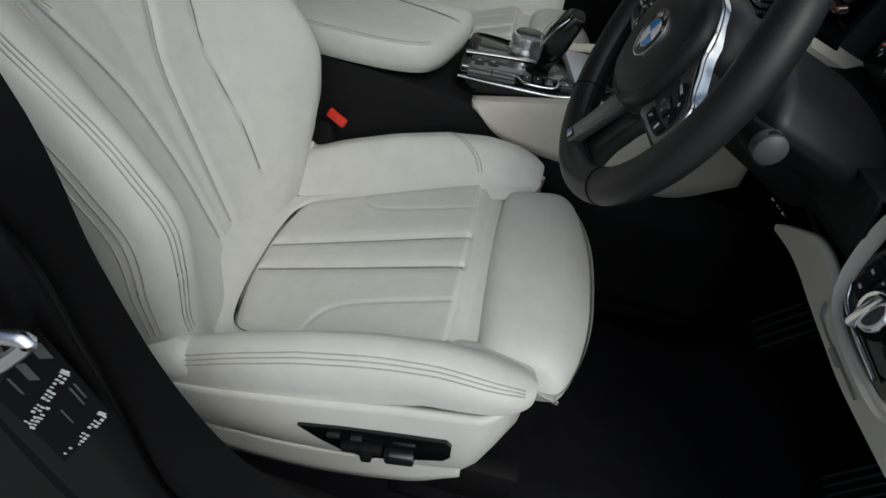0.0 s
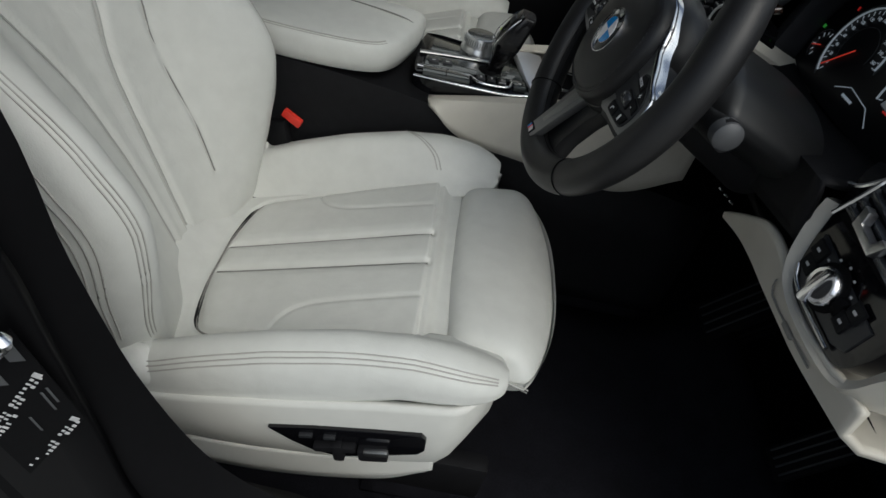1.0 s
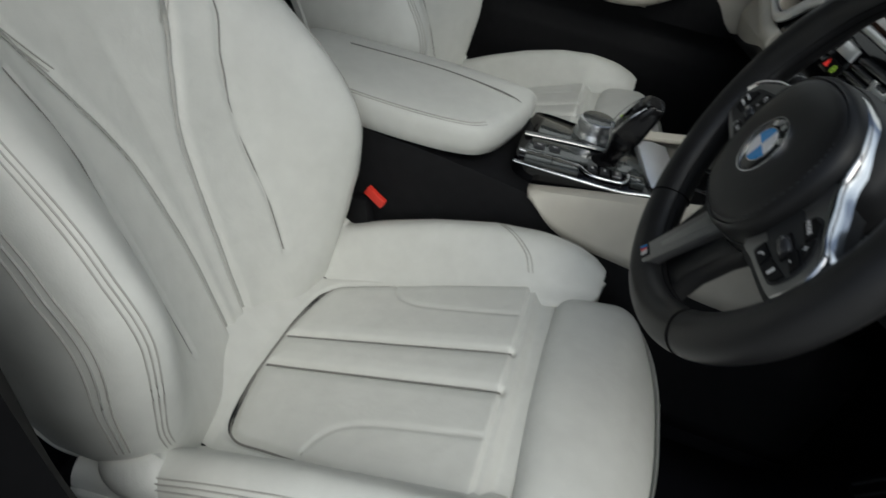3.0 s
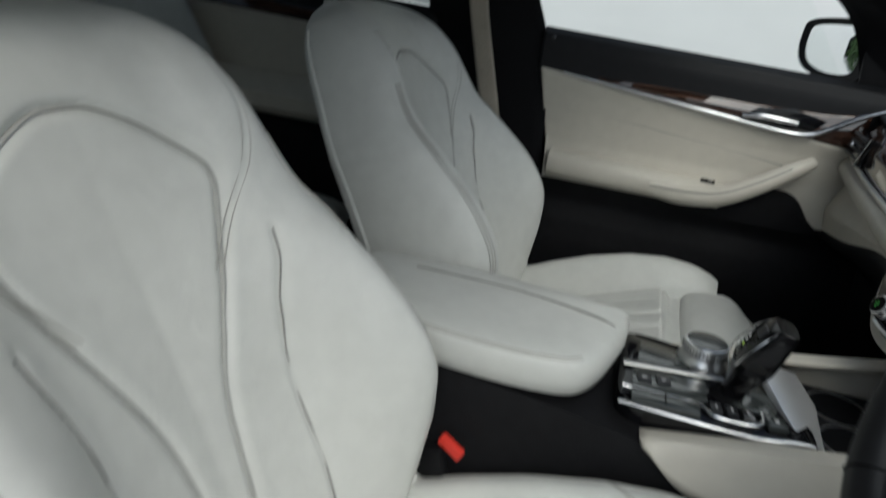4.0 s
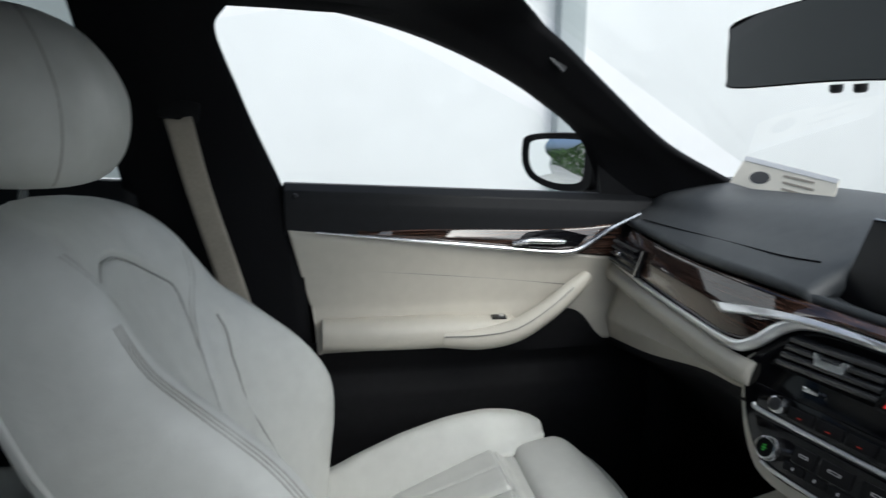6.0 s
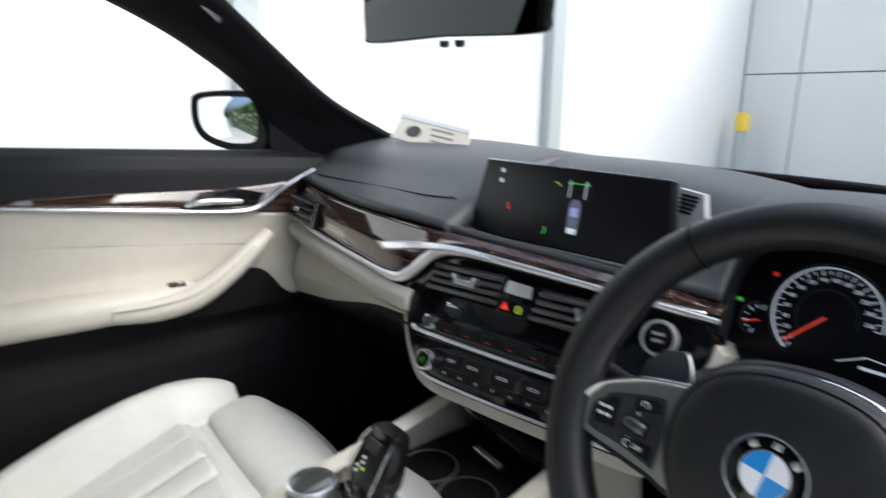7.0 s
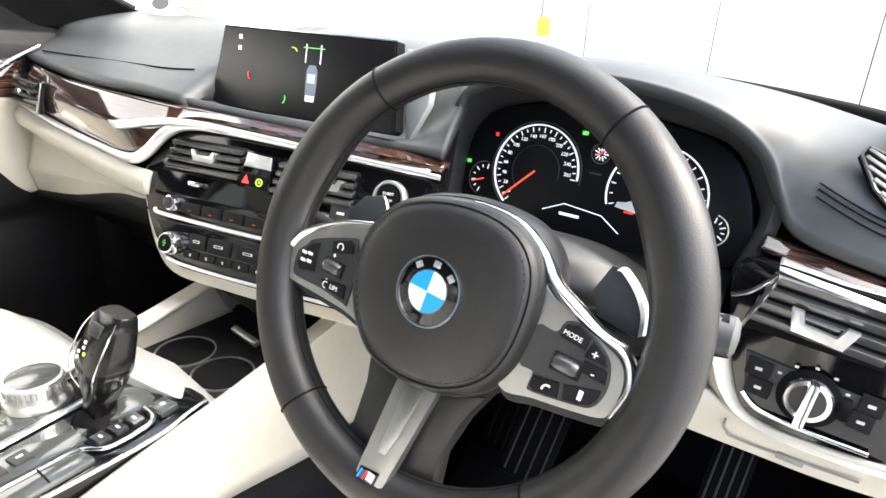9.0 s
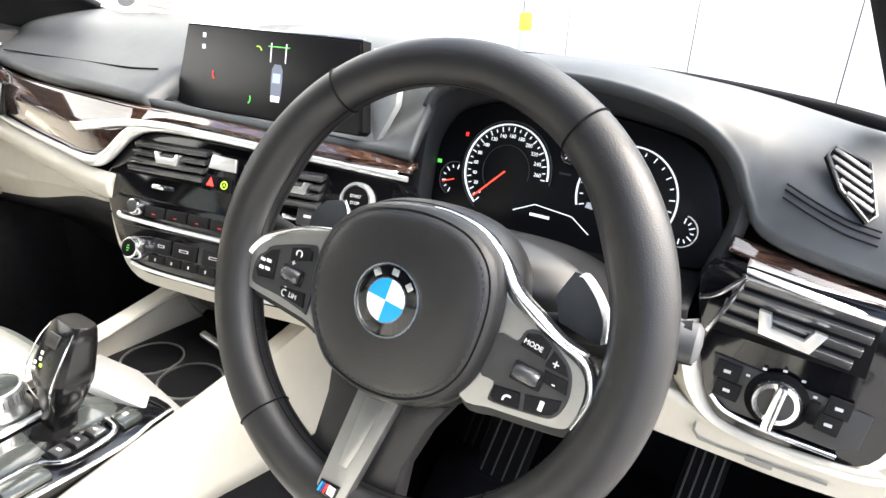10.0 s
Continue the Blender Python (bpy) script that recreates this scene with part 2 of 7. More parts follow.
def lathe(name, profile, mat, parent=None, label="", m=None, n=32, sharp=40):
    """A turned body: radius and height pairs round z, laid by the pose m."""
    verts, faces = [], []
    m = m or Matrix()
    for r, z in profile:
        for j in range(n):
            a = 2 * math.pi * j / n
            verts.append(m @ Vector((r * math.cos(a), r * math.sin(a), z)))
    k = len(profile)
    for i in range(k - 1):
        for j in range(n):
            faces.append((i * n + j, i * n + (j + 1) % n, (i + 1) * n + (j + 1) % n, (i + 1) * n + j))
    faces.append(tuple(range(n - 1, -1, -1)))
    faces.append(tuple(range((k - 1) * n, k * n)))
    return raw(name, verts, faces, mat, parent, label, sharp=sharp)


def sheet(name, fn, nu, nv, mat, parent=None, label="", thick=0.0, closed=False, sharp=60):
    """A surface fn(u, v) for u and v from 0 to 1, with thickness laid behind it."""
    verts = [fn(i / nu, j / nv) for i in range(nu + (0 if closed else 1)) for j in range(nv + 1)]
    faces = []
    rows = nu + (0 if closed else 1)
    for i in range(nu):
        for j in range(nv):
            a, b = i * (nv + 1) + j, ((i + 1) % rows) * (nv + 1) + j
            faces.append((a, b, b + 1, a + 1))
    ob = raw(name, verts, faces, mat, parent, label, sharp=sharp)
    if thick:
        s = ob.modifiers.new("thickness", "SOLIDIFY")
        s.thickness, s.offset = thick, -1
    return ob


def ruled(name, lines, mat, parent=None, label="", thick=0.0, n=10, sub=6, sharp=40, rounded=False):
    """A skin over several smooth lines, each with as many points as the others; rounded across them if asked."""
    sm = [smooth_line(l, n) for l in lines]
    k = len(sm[0])

    def fn(u, v):
        j = min(k - 1, int(round(v * (k - 1))))
        col = [s[j] for s in sm]
        if rounded:
            line = smooth_line(col, sub)
            return line[int(round(u * (len(line) - 1)))]
        f = u * (len(col) - 1)
        i = min(len(col) - 2, int(f))
        return col[i] * (1 - (f - i)) + col[i + 1] * (f - i)
    return sheet(name, fn, (len(lines) - 1) * sub, k - 1, mat, parent, label, thick, sharp=sharp)


def lerp(x, xs, ys):
    return float(np.interp(x, xs, ys))


def ease(x, a, b):
    t = min(1.0, max(0.0, (x - a) / (b - a)))
    return t * t * (3 - 2 * t)


def segments(lines):
    """All the pieces of some flat lines as one array: start, way and length squared."""
    rows = [(x0, y0, x1 - x0, y1 - y0) for l in lines for (x0, y0), (x1, y1) in zip(l, l[1:])]
    a = np.array(rows)
    return a, (a[:, 2] ** 2 + a[:, 3] ** 2 + 1e-12)


def line_gap(p, segs):
    """The least distance from a point to any piece of the lines, in the flat."""
    a, q = segs
    dx, dy = p[0] - a[:, 0], p[1] - a[:, 1]
    t = np.clip((dx * a[:, 2] + dy * a[:, 3]) / q, 0, 1)
    return math.sqrt(((dx - t * a[:, 2]) ** 2 + (dy - t * a[:, 3]) ** 2).min())


def curve2(pts, n=4, closed=True):
    return [(q[0], q[1]) for q in smooth_line(pts, n, closed)]


def dome(name, outline, rings, mat, parent=None, label="", m=None, sharp=50):
    """A cushion-like cap: the outline repeated at (scale, height) pairs and closed at the last."""
    m = m or Matrix()
    cx, cy = sum(p[0] for p in outline) / len(outline), sum(p[1] for p in outline) / len(outline)
    n = len(outline)
    verts = [m @ Vector((cx + (x - cx) * k, cy + (y - cy) * k, z)) for k, z in rings for x, y in outline]
    faces = [(i * n + j, i * n + (j + 1) % n, (i + 1) * n + (j + 1) % n, (i + 1) * n + j) for i in range(len(rings) - 1) for j in range(n)]
    faces.append(tuple(range(n - 1, -1, -1)))
    faces.append(tuple(range((len(rings) - 1) * n, len(rings) * n)))
    bm = bmesh.new()
    vs = [bm.verts.new(v) for v in verts]
    for f in faces:
        bm.faces.new([vs[k] for k in f])
    return part(name, bm, mat, parent, label, sharp=sharp)


def text(words, size, mat, parent, m, name="lettering"):
    """Raised print in the built-in font, centred on the pose m and facing along its z."""
    cu = bpy.data.curves.new(name, "FONT")
    cu.body, cu.size, cu.align_x, cu.align_y, cu.extrude = words, size, "CENTER", "CENTER", 0.0002
    tmp = bpy.data.objects.new(name, cu)
    me = bpy.data.meshes.new_from_object(tmp)
    bpy.data.objects.remove(tmp)
    me.transform(m)
    return link(name, me, mat, parent, smooth=False)


def ring(name, r, w, h, mat, parent, m, n=40, a0=0.0, a1=360.0, label=""):
    """A flat ring or arc of width w and height h on the pose m; angles in degrees."""
    full = a1 - a0 >= 359.9
    k = n if full else n + 1
    verts, faces = [], []
    for i in range(k):
        a = radians(a0 + (a1 - a0) * i / n)
        c, s = math.cos(a), math.sin(a)
        for q, z in ((r, 0), (r, h), (r - w, h), (r - w, 0)):
            verts.append(m @ Vector((q * c, q * s, z)))
    for i in range(n):
        for j in range(4):
            faces.append((i * 4 + j, ((i + 1) % k) * 4 + j, ((i + 1) % k) * 4 + (j + 1) % 4, i * 4 + (j + 1) % 4))
    return raw(name, verts, faces, mat, parent, label, sharp=30)


def plane_pose(o, right, up):
    """A pose at o whose x runs along right, y along up and z towards the viewer."""
    r = Vector(right).normalized()
    z = r.cross(Vector(up)).normalized()
    u = z.cross(r)
    return Matrix(((r.x, u.x, z.x, o[0]), (r.y, u.y, z.y, o[1]), (r.z, u.z, z.z, o[2]), (0, 0, 0, 1)))


# ---- the ground and the yard ----
box("ground", (0, 0, -0.05), (120, 120, 0.1), GROUND, bevel=0)
tagged(bpy.data.objects["ground"], "grey concrete ground of a dealer's yard", "ground", kind="structure")


def yard_walls():
    w1 = box("wall_north", (1.13, 3.18, 1.9), (12.4, 0.2, 3.8), WALL, None, bevel=0.01)
    tagged(w1, "plain white rendered wall beside the car", "wall", kind="structure")
    w2 = box("wall_east", (7.35, -1.0, 1.9), (0.2, 8.2, 3.8), BACKING, None, bevel=0.01)
    tagged(w2, "white panelled wall with thin dark joints", "wall", kind="structure")
    ys, zs = [3.07, 2.48, 1.08, -0.32, -1.72, -3.12, -4.52], [0.02, 1.52, 2.92, 3.78]
    for y1, y0 in zip(ys, ys[1:]):
        for z0, z1 in zip(zs, zs[1:]):
            box("panel", (7.240, 0.5 * (y0 + y1), 0.5 * (z0 + z1)), (0.020, y1 - y0 - 0.014, z1 - z0 - 0.014), WALL, w2, bevel=0.002, seg=1)
    for x in (1.515, 4.06):
        p = box("post", (x, 3.03, 1.9), (0.15, 0.10, 3.8), POST, None, bevel=0.008)
        tagged(p, "pale grey square steel post against the wall", "post", group="posts of the yard")
    g = thing("bollard", "grey bollard with a yellow cap beside the wall", "bollard", (6.90, 2.86, 0))
    lathe("pole", [(0.07, 0), (0.07, 0.90), (0.06, 0.91)], POST, g, "grey pole", m=pose(6.90, 2.86, 0), n=20)
    lathe("cap", [(0.074, 0.91), (0.074, 1.07), (0.055, 1.10), (0.001, 1.11)], YELLOW, g, "yellow cap", m=pose(6.90, 2.86, 0), n=20)


def hedge():
    rnd = random.Random(7)
    verts, faces = [], []
    for k in range(7000):
        x, y, z = -10 + rnd.uniform(-0.6, 0.6), rnd.uniform(-1.5, 4.6), rnd.uniform(0.0, 1.9 + 0.25 * math.sin(k))
        c = Vector((x, y, z))
        r = Euler((rnd.uniform(0, 6), rnd.uniform(0, 6), rnd.uniform(0, 6))).to_matrix()
        s = rnd.uniform(0.05, 0.11)
        n = len(verts)
        verts += [c + r @ Vector(q) * s for q in ((-1, 0, 0), (0, -0.5, 0.1), (1, 0, 0), (0, 0.5, 0.1))]
        faces.append((n, n + 1, n + 2, n + 3))
    h = raw("hedge", verts, faces, LEAF, None)
    tagged(h, "green leafy hedge behind the parked car", "hedge", kind="stuff")


yard_walls()
hedge()


# ---- the car's shell ----
def shell():
    floor = box("floor", (0.0, 0.02, 0.27), (3.0, 1.56, 0.06), CARPET, None, bevel=0.01)
    tagged(floor, "black carpeted car floor with footwells", "floor", kind="structure")
    roof = sheet("ceiling", lambda u, v: (-1.3 + 1.75 * u, 0.02 + (v - 0.5) * 1.22, 1.43 + 0.05 * math.sin(math.pi * v) - 0.05 * (2 * u - 1) ** 2), 20, 20, LINER, None, thick=-0.03)
    tagged(roof, "black headliner under the car's roof", "ceiling", kind="structure")
    fire = box("wall_front", (1.32, 0.02, 0.62), (0.04, 1.56, 0.76), CARPET, None, bevel=0.01)
    tagged(fire, "black carpeted front bulkhead of the footwells", "bulkhead", kind="structure")
    back = box("wall_rear", (-1.52, 0.02, 0.68), (0.04, 1.56, 0.86), CARPET, None, bevel=0.01)
    tagged(back, "black panel behind the rear bench", "bulkhead", kind="structure")
    skin = ruled("wall_far_skin", [[(-1.55, 0.80, 1.06), (0.0, 0.82, 1.04), (1.2, 0.80, 1.00)], [(-1.55, 0.86, 0.80), (0.0, 0.88, 0.80), (1.2, 0.86, 0.78)], [(-1.55, 0.80, 0.25), (0.0, 0.82, 0.25), (1.2, 0.80, 0.25)]], PAINT, None, thick=0.01)
    tagged(skin, "black painted outer skin of the far doors", "car body", kind="structure")
    nose = box("wall_nose", (1.92, 0.02, 0.50), (1.16, 1.60, 0.52), PAINT, None, bevel=0.06)
    tagged(nose, "black painted front body under the bonnet", "car body", kind="structure")
    hood = sheet("hood", lambda u, v: (1.22 + 1.3 * u, 0.02 + (v - 0.5) * 1.7, 1.0 - 0.22 * u ** 2 - 0.05 * (2 * v - 1) ** 2), 12, 12, PAINT, None, thick=-0.02)
    tagged(hood, "black painted bonnet of the car", "bonnet", kind="structure")


shell()


def pillars():
    def strip(name, a, b, mat, label, thick=0.03):
        ob = ruled(name, [a, b], mat, None, thick=thick, sub=3)
        return tagged(ob, label, "pillar trim", kind="structure")
    # far side: front pillar, middle pillar, roof edge
    win = [(0.716, 0.750, 1.045), (0.650, 0.712, 1.165), (0.547, 0.686, 1.241), (0.447, 0.667, 1.294), (0.331, 0.651, 1.339), (0.22, 0.641, 1.369), (0.111, 0.635, 1.387), (0.000, 0.634, 1.392)]
    screen = [(1.05, 0.68, 1.045), (0.93, 0.650, 1.088), (0.80, 0.625, 1.148), (0.67, 0.594, 1.24), (0.554, 0.562, 1.325), (0.495, 0.549, 1.367), (0.44, 0.50, 1.395), (0.40, 0.40, 1.42)]
    mid = [tuple((np.array(a) + np.array(b)) / 2 + np.array((0.0, -0.02, -0.004))) for a, b in zip(win, screen)]
    ob = ruled("pillar_front", [win, mid, screen], LINER, None, thick=0.012, sub=5)
    tagged(ob, "dark grey windscreen pillar trim", "pillar trim", kind="structure")
    tagged(ruled("pillar_middle", [[(-0.235, 0.607, 1.404), (-0.232, 0.64, 1.34), (-0.228, 0.68, 1.24), (-0.215, 0.725, 1.11), (-0.20, 0.75, 0.9), (-0.18, 0.75, 0.4)],
                                   [(-0.13, 0.585, 1.404), (-0.125, 0.610, 1.34), (-0.115, 0.645, 1.24), (-0.10, 0.695, 1.11), (-0.06, 0.71, 0.9), (-0.02, 0.71, 0.4)],
                                   [(-0.006, 0.632, 1.398), (-0.036, 0.648, 1.352), (-0.004, 0.685, 1.245), (0.054, 0.742, 1.082), (0.090, 0.722, 0.95), (0.13, 0.715, 0.40)]], LINER, None, thick=0.02),
           "black pillar trim between the far doors", "pillar trim", kind="structure")
    tagged(ruled("roof_edge", [[(-1.2, 0.62, 1.40), (-0.6, 0.612, 1.405), (-0.2, 0.626, 1.394), (0.05, 0.632, 1.391), (0.2, 0.620, 1.385), (0.46, 0.56, 1.38)],
                               [(-1.2, 0.54, 1.45), (-0.6, 0.53, 1.455), (-0.2, 0.53, 1.455), (0.05, 0.53, 1.45), (0.2, 0.52, 1.445), (0.42, 0.50, 1.43)]], LINER, None, thick=0.012),
           "black headliner edge above the far doors", "trim", kind="structure")
    # near side: middle pillar, roof edge, front pillar
    p = thing("pillar_near", "black middle pillar of the open driver's doorway", "pillar trim", (-0.1, -0.7, 0.3), kind="structure")
    ruled("pillar_face", [[(-0.30, -0.58, 1.40), (-0.26, -0.64, 1.15), (-0.18, -0.66, 0.95), (-0.10, -0.665, 0.80), (-0.04, -0.67, 0.62), (0.04, -0.67, 0.48), (0.20, -0.67, 0.42), (0.34, -0.67, 0.40)],
                          [(-0.15, -0.57, 1.40), (-0.06, -0.66, 1.15), (0.08, -0.69, 0.95), (0.12, -0.69, 0.80), (0.15, -0.695, 0.66), (0.21, -0.695, 0.53), (0.30, -0.695, 0.45), (0.44, -0.695, 0.42)],
                          [(-0.12, -0.60, 1.40), (0.00, -0.69, 1.15), (0.142, -0.72, 0.95), (0.175, -0.725, 0.80), (0.212, -0.725, 0.66), (0.272, -0.725, 0.545), (0.36, -0.725, 0.485), (0.50, -0.725, 0.455)],
                          [(-0.14, -0.63, 1.40), (-0.02, -0.72, 1.15), (0.12, -0.755, 0.95), (0.152, -0.76, 0.80), (0.185, -0.76, 0.65), (0.245, -0.76, 0.53), (0.33, -0.76, 0.465), (0.48, -0.76, 0.435)],
                          [(-0.20, -0.66, 1.40), (-0.10, -0.75, 1.15), (0.05, -0.79, 0.95), (0.07, -0.79, 0.80), (0.09, -0.79, 0.62), (0.13, -0.79, 0.48), (0.22, -0.79, 0.40), (0.36, -0.79, 0.36)]], RUBBER, p, "black door seal and pillar trim", n=6)
    ruled("jamb", [[(0.090, -0.770, 0.95), (0.160, -0.776, 0.86), (0.180, -0.776, 0.755), (0.196, -0.776, 0.65), (0.215, -0.776, 0.535), (0.275, -0.776, 0.43)], [(-0.02, -0.800, 0.95), (-0.02, -0.80, 0.86), (-0.02, -0.80, 0.755), (-0.01, -0.80, 0.65), (0.01, -0.80, 0.535), (0.06, -0.80, 0.43)], [(-0.16, -0.815, 0.95), (-0.16, -0.815, 0.86), (-0.15, -0.815, 0.755), (-0.14, -0.815, 0.65), (-0.12, -0.815, 0.535), (-0.10, -0.815, 0.43)]], PAINT, p, "black painted door jamb", thick=0.01)
    jm = plane_pose((0.130, -0.794, 0.722), (0.72, 0.12, 0.68), (-0.68, -0.12, 0.72))
    # the label's two directions: along its rows, and from row to row
    LP = lambda u, v: (-0.034 + 0.0900 * u - 0.0265 * v, -0.036 + 0.0240 * u - 0.0500 * v)
    lab = prism("tyre_label", [LP(-0.05, -0.75), LP(1.08, -0.75), LP(1.08, 1.10), LP(-0.05, 1.10)], 0.0012, RUBBER, p, "black label with rows of pale print", m=jm @ pose(0, 0, 0.0040), bevel=0)
    rnd = random.Random(4)

    def mark(u, v, a, b, turn=15):
        x, y = LP(u, v)
        box("text_bar", (0, 0, 0), (a, b, 0.0005), LABEL if b < 0.012 else STALK, lab, bevel=min(a, b) * 0.3, m=jm @ pose(x, y, 0.0044, 0, 0, turn), seg=1)
    for v0, rows, drop in ((0.0, 3, 0.22), (1.0, 2, 0.30)):
        for r in range(rows):
            for c in range(15 if r < 2 else 9):
                if rnd.random() > drop:
                    mark((c + 0.3 * (r % 2)) / 14.5, v0 - 0.02 + 0.085 * r, rnd.uniform(0.0020, 0.0038), rnd.uniform(0.0022, 0.0034 if r < 2 else 0.0050))
    mark(0.98, 0.0, 0.0060, 0.0060)
    mark(0.98, 0.98, 0.0060, 0.0060)
    for u, v, a, b in ((0.55, 0.52, 0.0022, 0.0185), (0.88, 0.42, 0.0022, 0.0220), (0.97, 0.40, 0.0022, 0.0180), (0.30, -0.52, 0.0026, 0.0200), (0.92, -0.52, 0.0110, 0.0170), (0.58, -0.50, 0.0090, 0.0200)):
        mark(u, v, a, b, -28)
    sm = plane_pose((0.125, -0.797, 0.785), (0.98, 0.17, 0.0), (-0.05, 0, 1))
    st = box("striker_plate", (0, 0, 0), (0.034, 0.070, 0.004), ALU, p, "steel door striker", bevel=0.002, m=sm)
    tube("striker_loop", [(0.118, -0.802, 0.800), (0.150, -0.808, 0.806), (0.176, -0.808, 0.810), (0.180, -0.808, 0.806), (0.164, -0.808, 0.786), (0.140, -0.808, 0.762), (0.118, -0.802, 0.756)], 0.0058, CHROME, st, n=12, smooth=3)
    tagged(ruled("roof_edge_near", [[(-1.2, -0.58, 1.40), (-0.3, -0.57, 1.41), (0.2, -0.55, 1.40), (0.5, -0.50, 1.37)], [(-1.2, -0.50, 1.46), (-0.3, -0.49, 1.46), (0.2, -0.48, 1.45), (0.42, -0.46, 1.42)]], LINER, None, thick=0.02), "black headliner edge above the driver's doorway", "trim", kind="structure")
    tagged(ruled("pillar_front_near", [[(0.46, -0.53, 1.39), (0.62, -0.57, 1.28), (0.80, -0.61, 1.15), (0.98, -0.66, 1.04)], [(0.50, -0.47, 1.385), (0.66, -0.53, 1.275), (0.84, -0.58, 1.145), (1.06, -0.62, 1.04)]], LINER, None, thick=0.02), "dark grey near windscreen pillar trim", "pillar trim", kind="structure")
    tagged(ruled("wall_near_front", [[(0.86, -0.715, 0.99), (0.95, -0.72, 0.70), (0.95, -0.72, 0.32)], [(1.3, -0.72, 1.0), (1.3, -0.72, 0.7), (1.3, -0.72, 0.32)]], BLACK, None, thick=0.02), "black footwell side trim", "wall", kind="structure")
    tagged(ruled("wall_far_front", [[(0.80, 0.705, 0.99), (0.82, 0.705, 0.70), (0.82, 0.70, 0.32)], [(1.3, 0.71, 1.0), (1.3, 0.71, 0.7), (1.3, 0.70, 0.32)]], BLACK, None, thick=0.02), "black far footwell side trim", "wall", kind="structure")
    tagged(ruled("sill", [[(-0.2, -0.68, 0.40), (0.3, -0.69, 0.38), (1.0, -0.68, 0.40)], [(-0.2, -0.76, 0.41), (0.3, -0.78, 0.39), (1.0, -0.76, 0.41)],
                          [(-0.2, -0.84, 0.25), (0.3, -0.86, 0.25), (1.0, -0.84, 0.25)]], BLACK, None, thick=0.02), "black door sill of the open doorway", "sill", kind="structure")


pillars()


def car_glass():
    ws = sheet("window_screen", lambda u, v: (0.46 + 0.66 * u + 0.14 * math.sin(math.pi * v) * (0.5 + 0.5 * u), 0.02 + (v - 0.5) * (1.06 + 0.26 * u), 1.405 - 0.36 * u - 0.02 * u * (1 - u)), 10, 20, GLASS, None)
    tagged(ws, "clear raked front windscreen", "windscreen", kind="structure")
    ws.visible_shadow = False
    a = ruled("window_1", [[(-0.03, 0.752, 1.06), (0.3, 0.764, 1.05), (0.70, 0.77, 1.03)], [(-0.05, 0.628, 1.36), (0.18, 0.628, 1.37), (0.55, 0.69, 1.22)]], GLASS, None)
    tagged(a, "clear side window of the front door", "window", kind="structure")
    a.visible_shadow = False
    b = ruled("window_2", [[(-0.15, 0.752, 1.09), (-0.8, 0.745, 1.12), (-1.2, 0.74, 1.13)], [(-0.17, 0.62, 1.41), (-0.8, 0.625, 1.40), (-1.2, 0.63, 1.38)]], PRIVACY, None)
    tagged(b, "dark privacy glass of the rear door", "window", kind="structure")


car_glass()


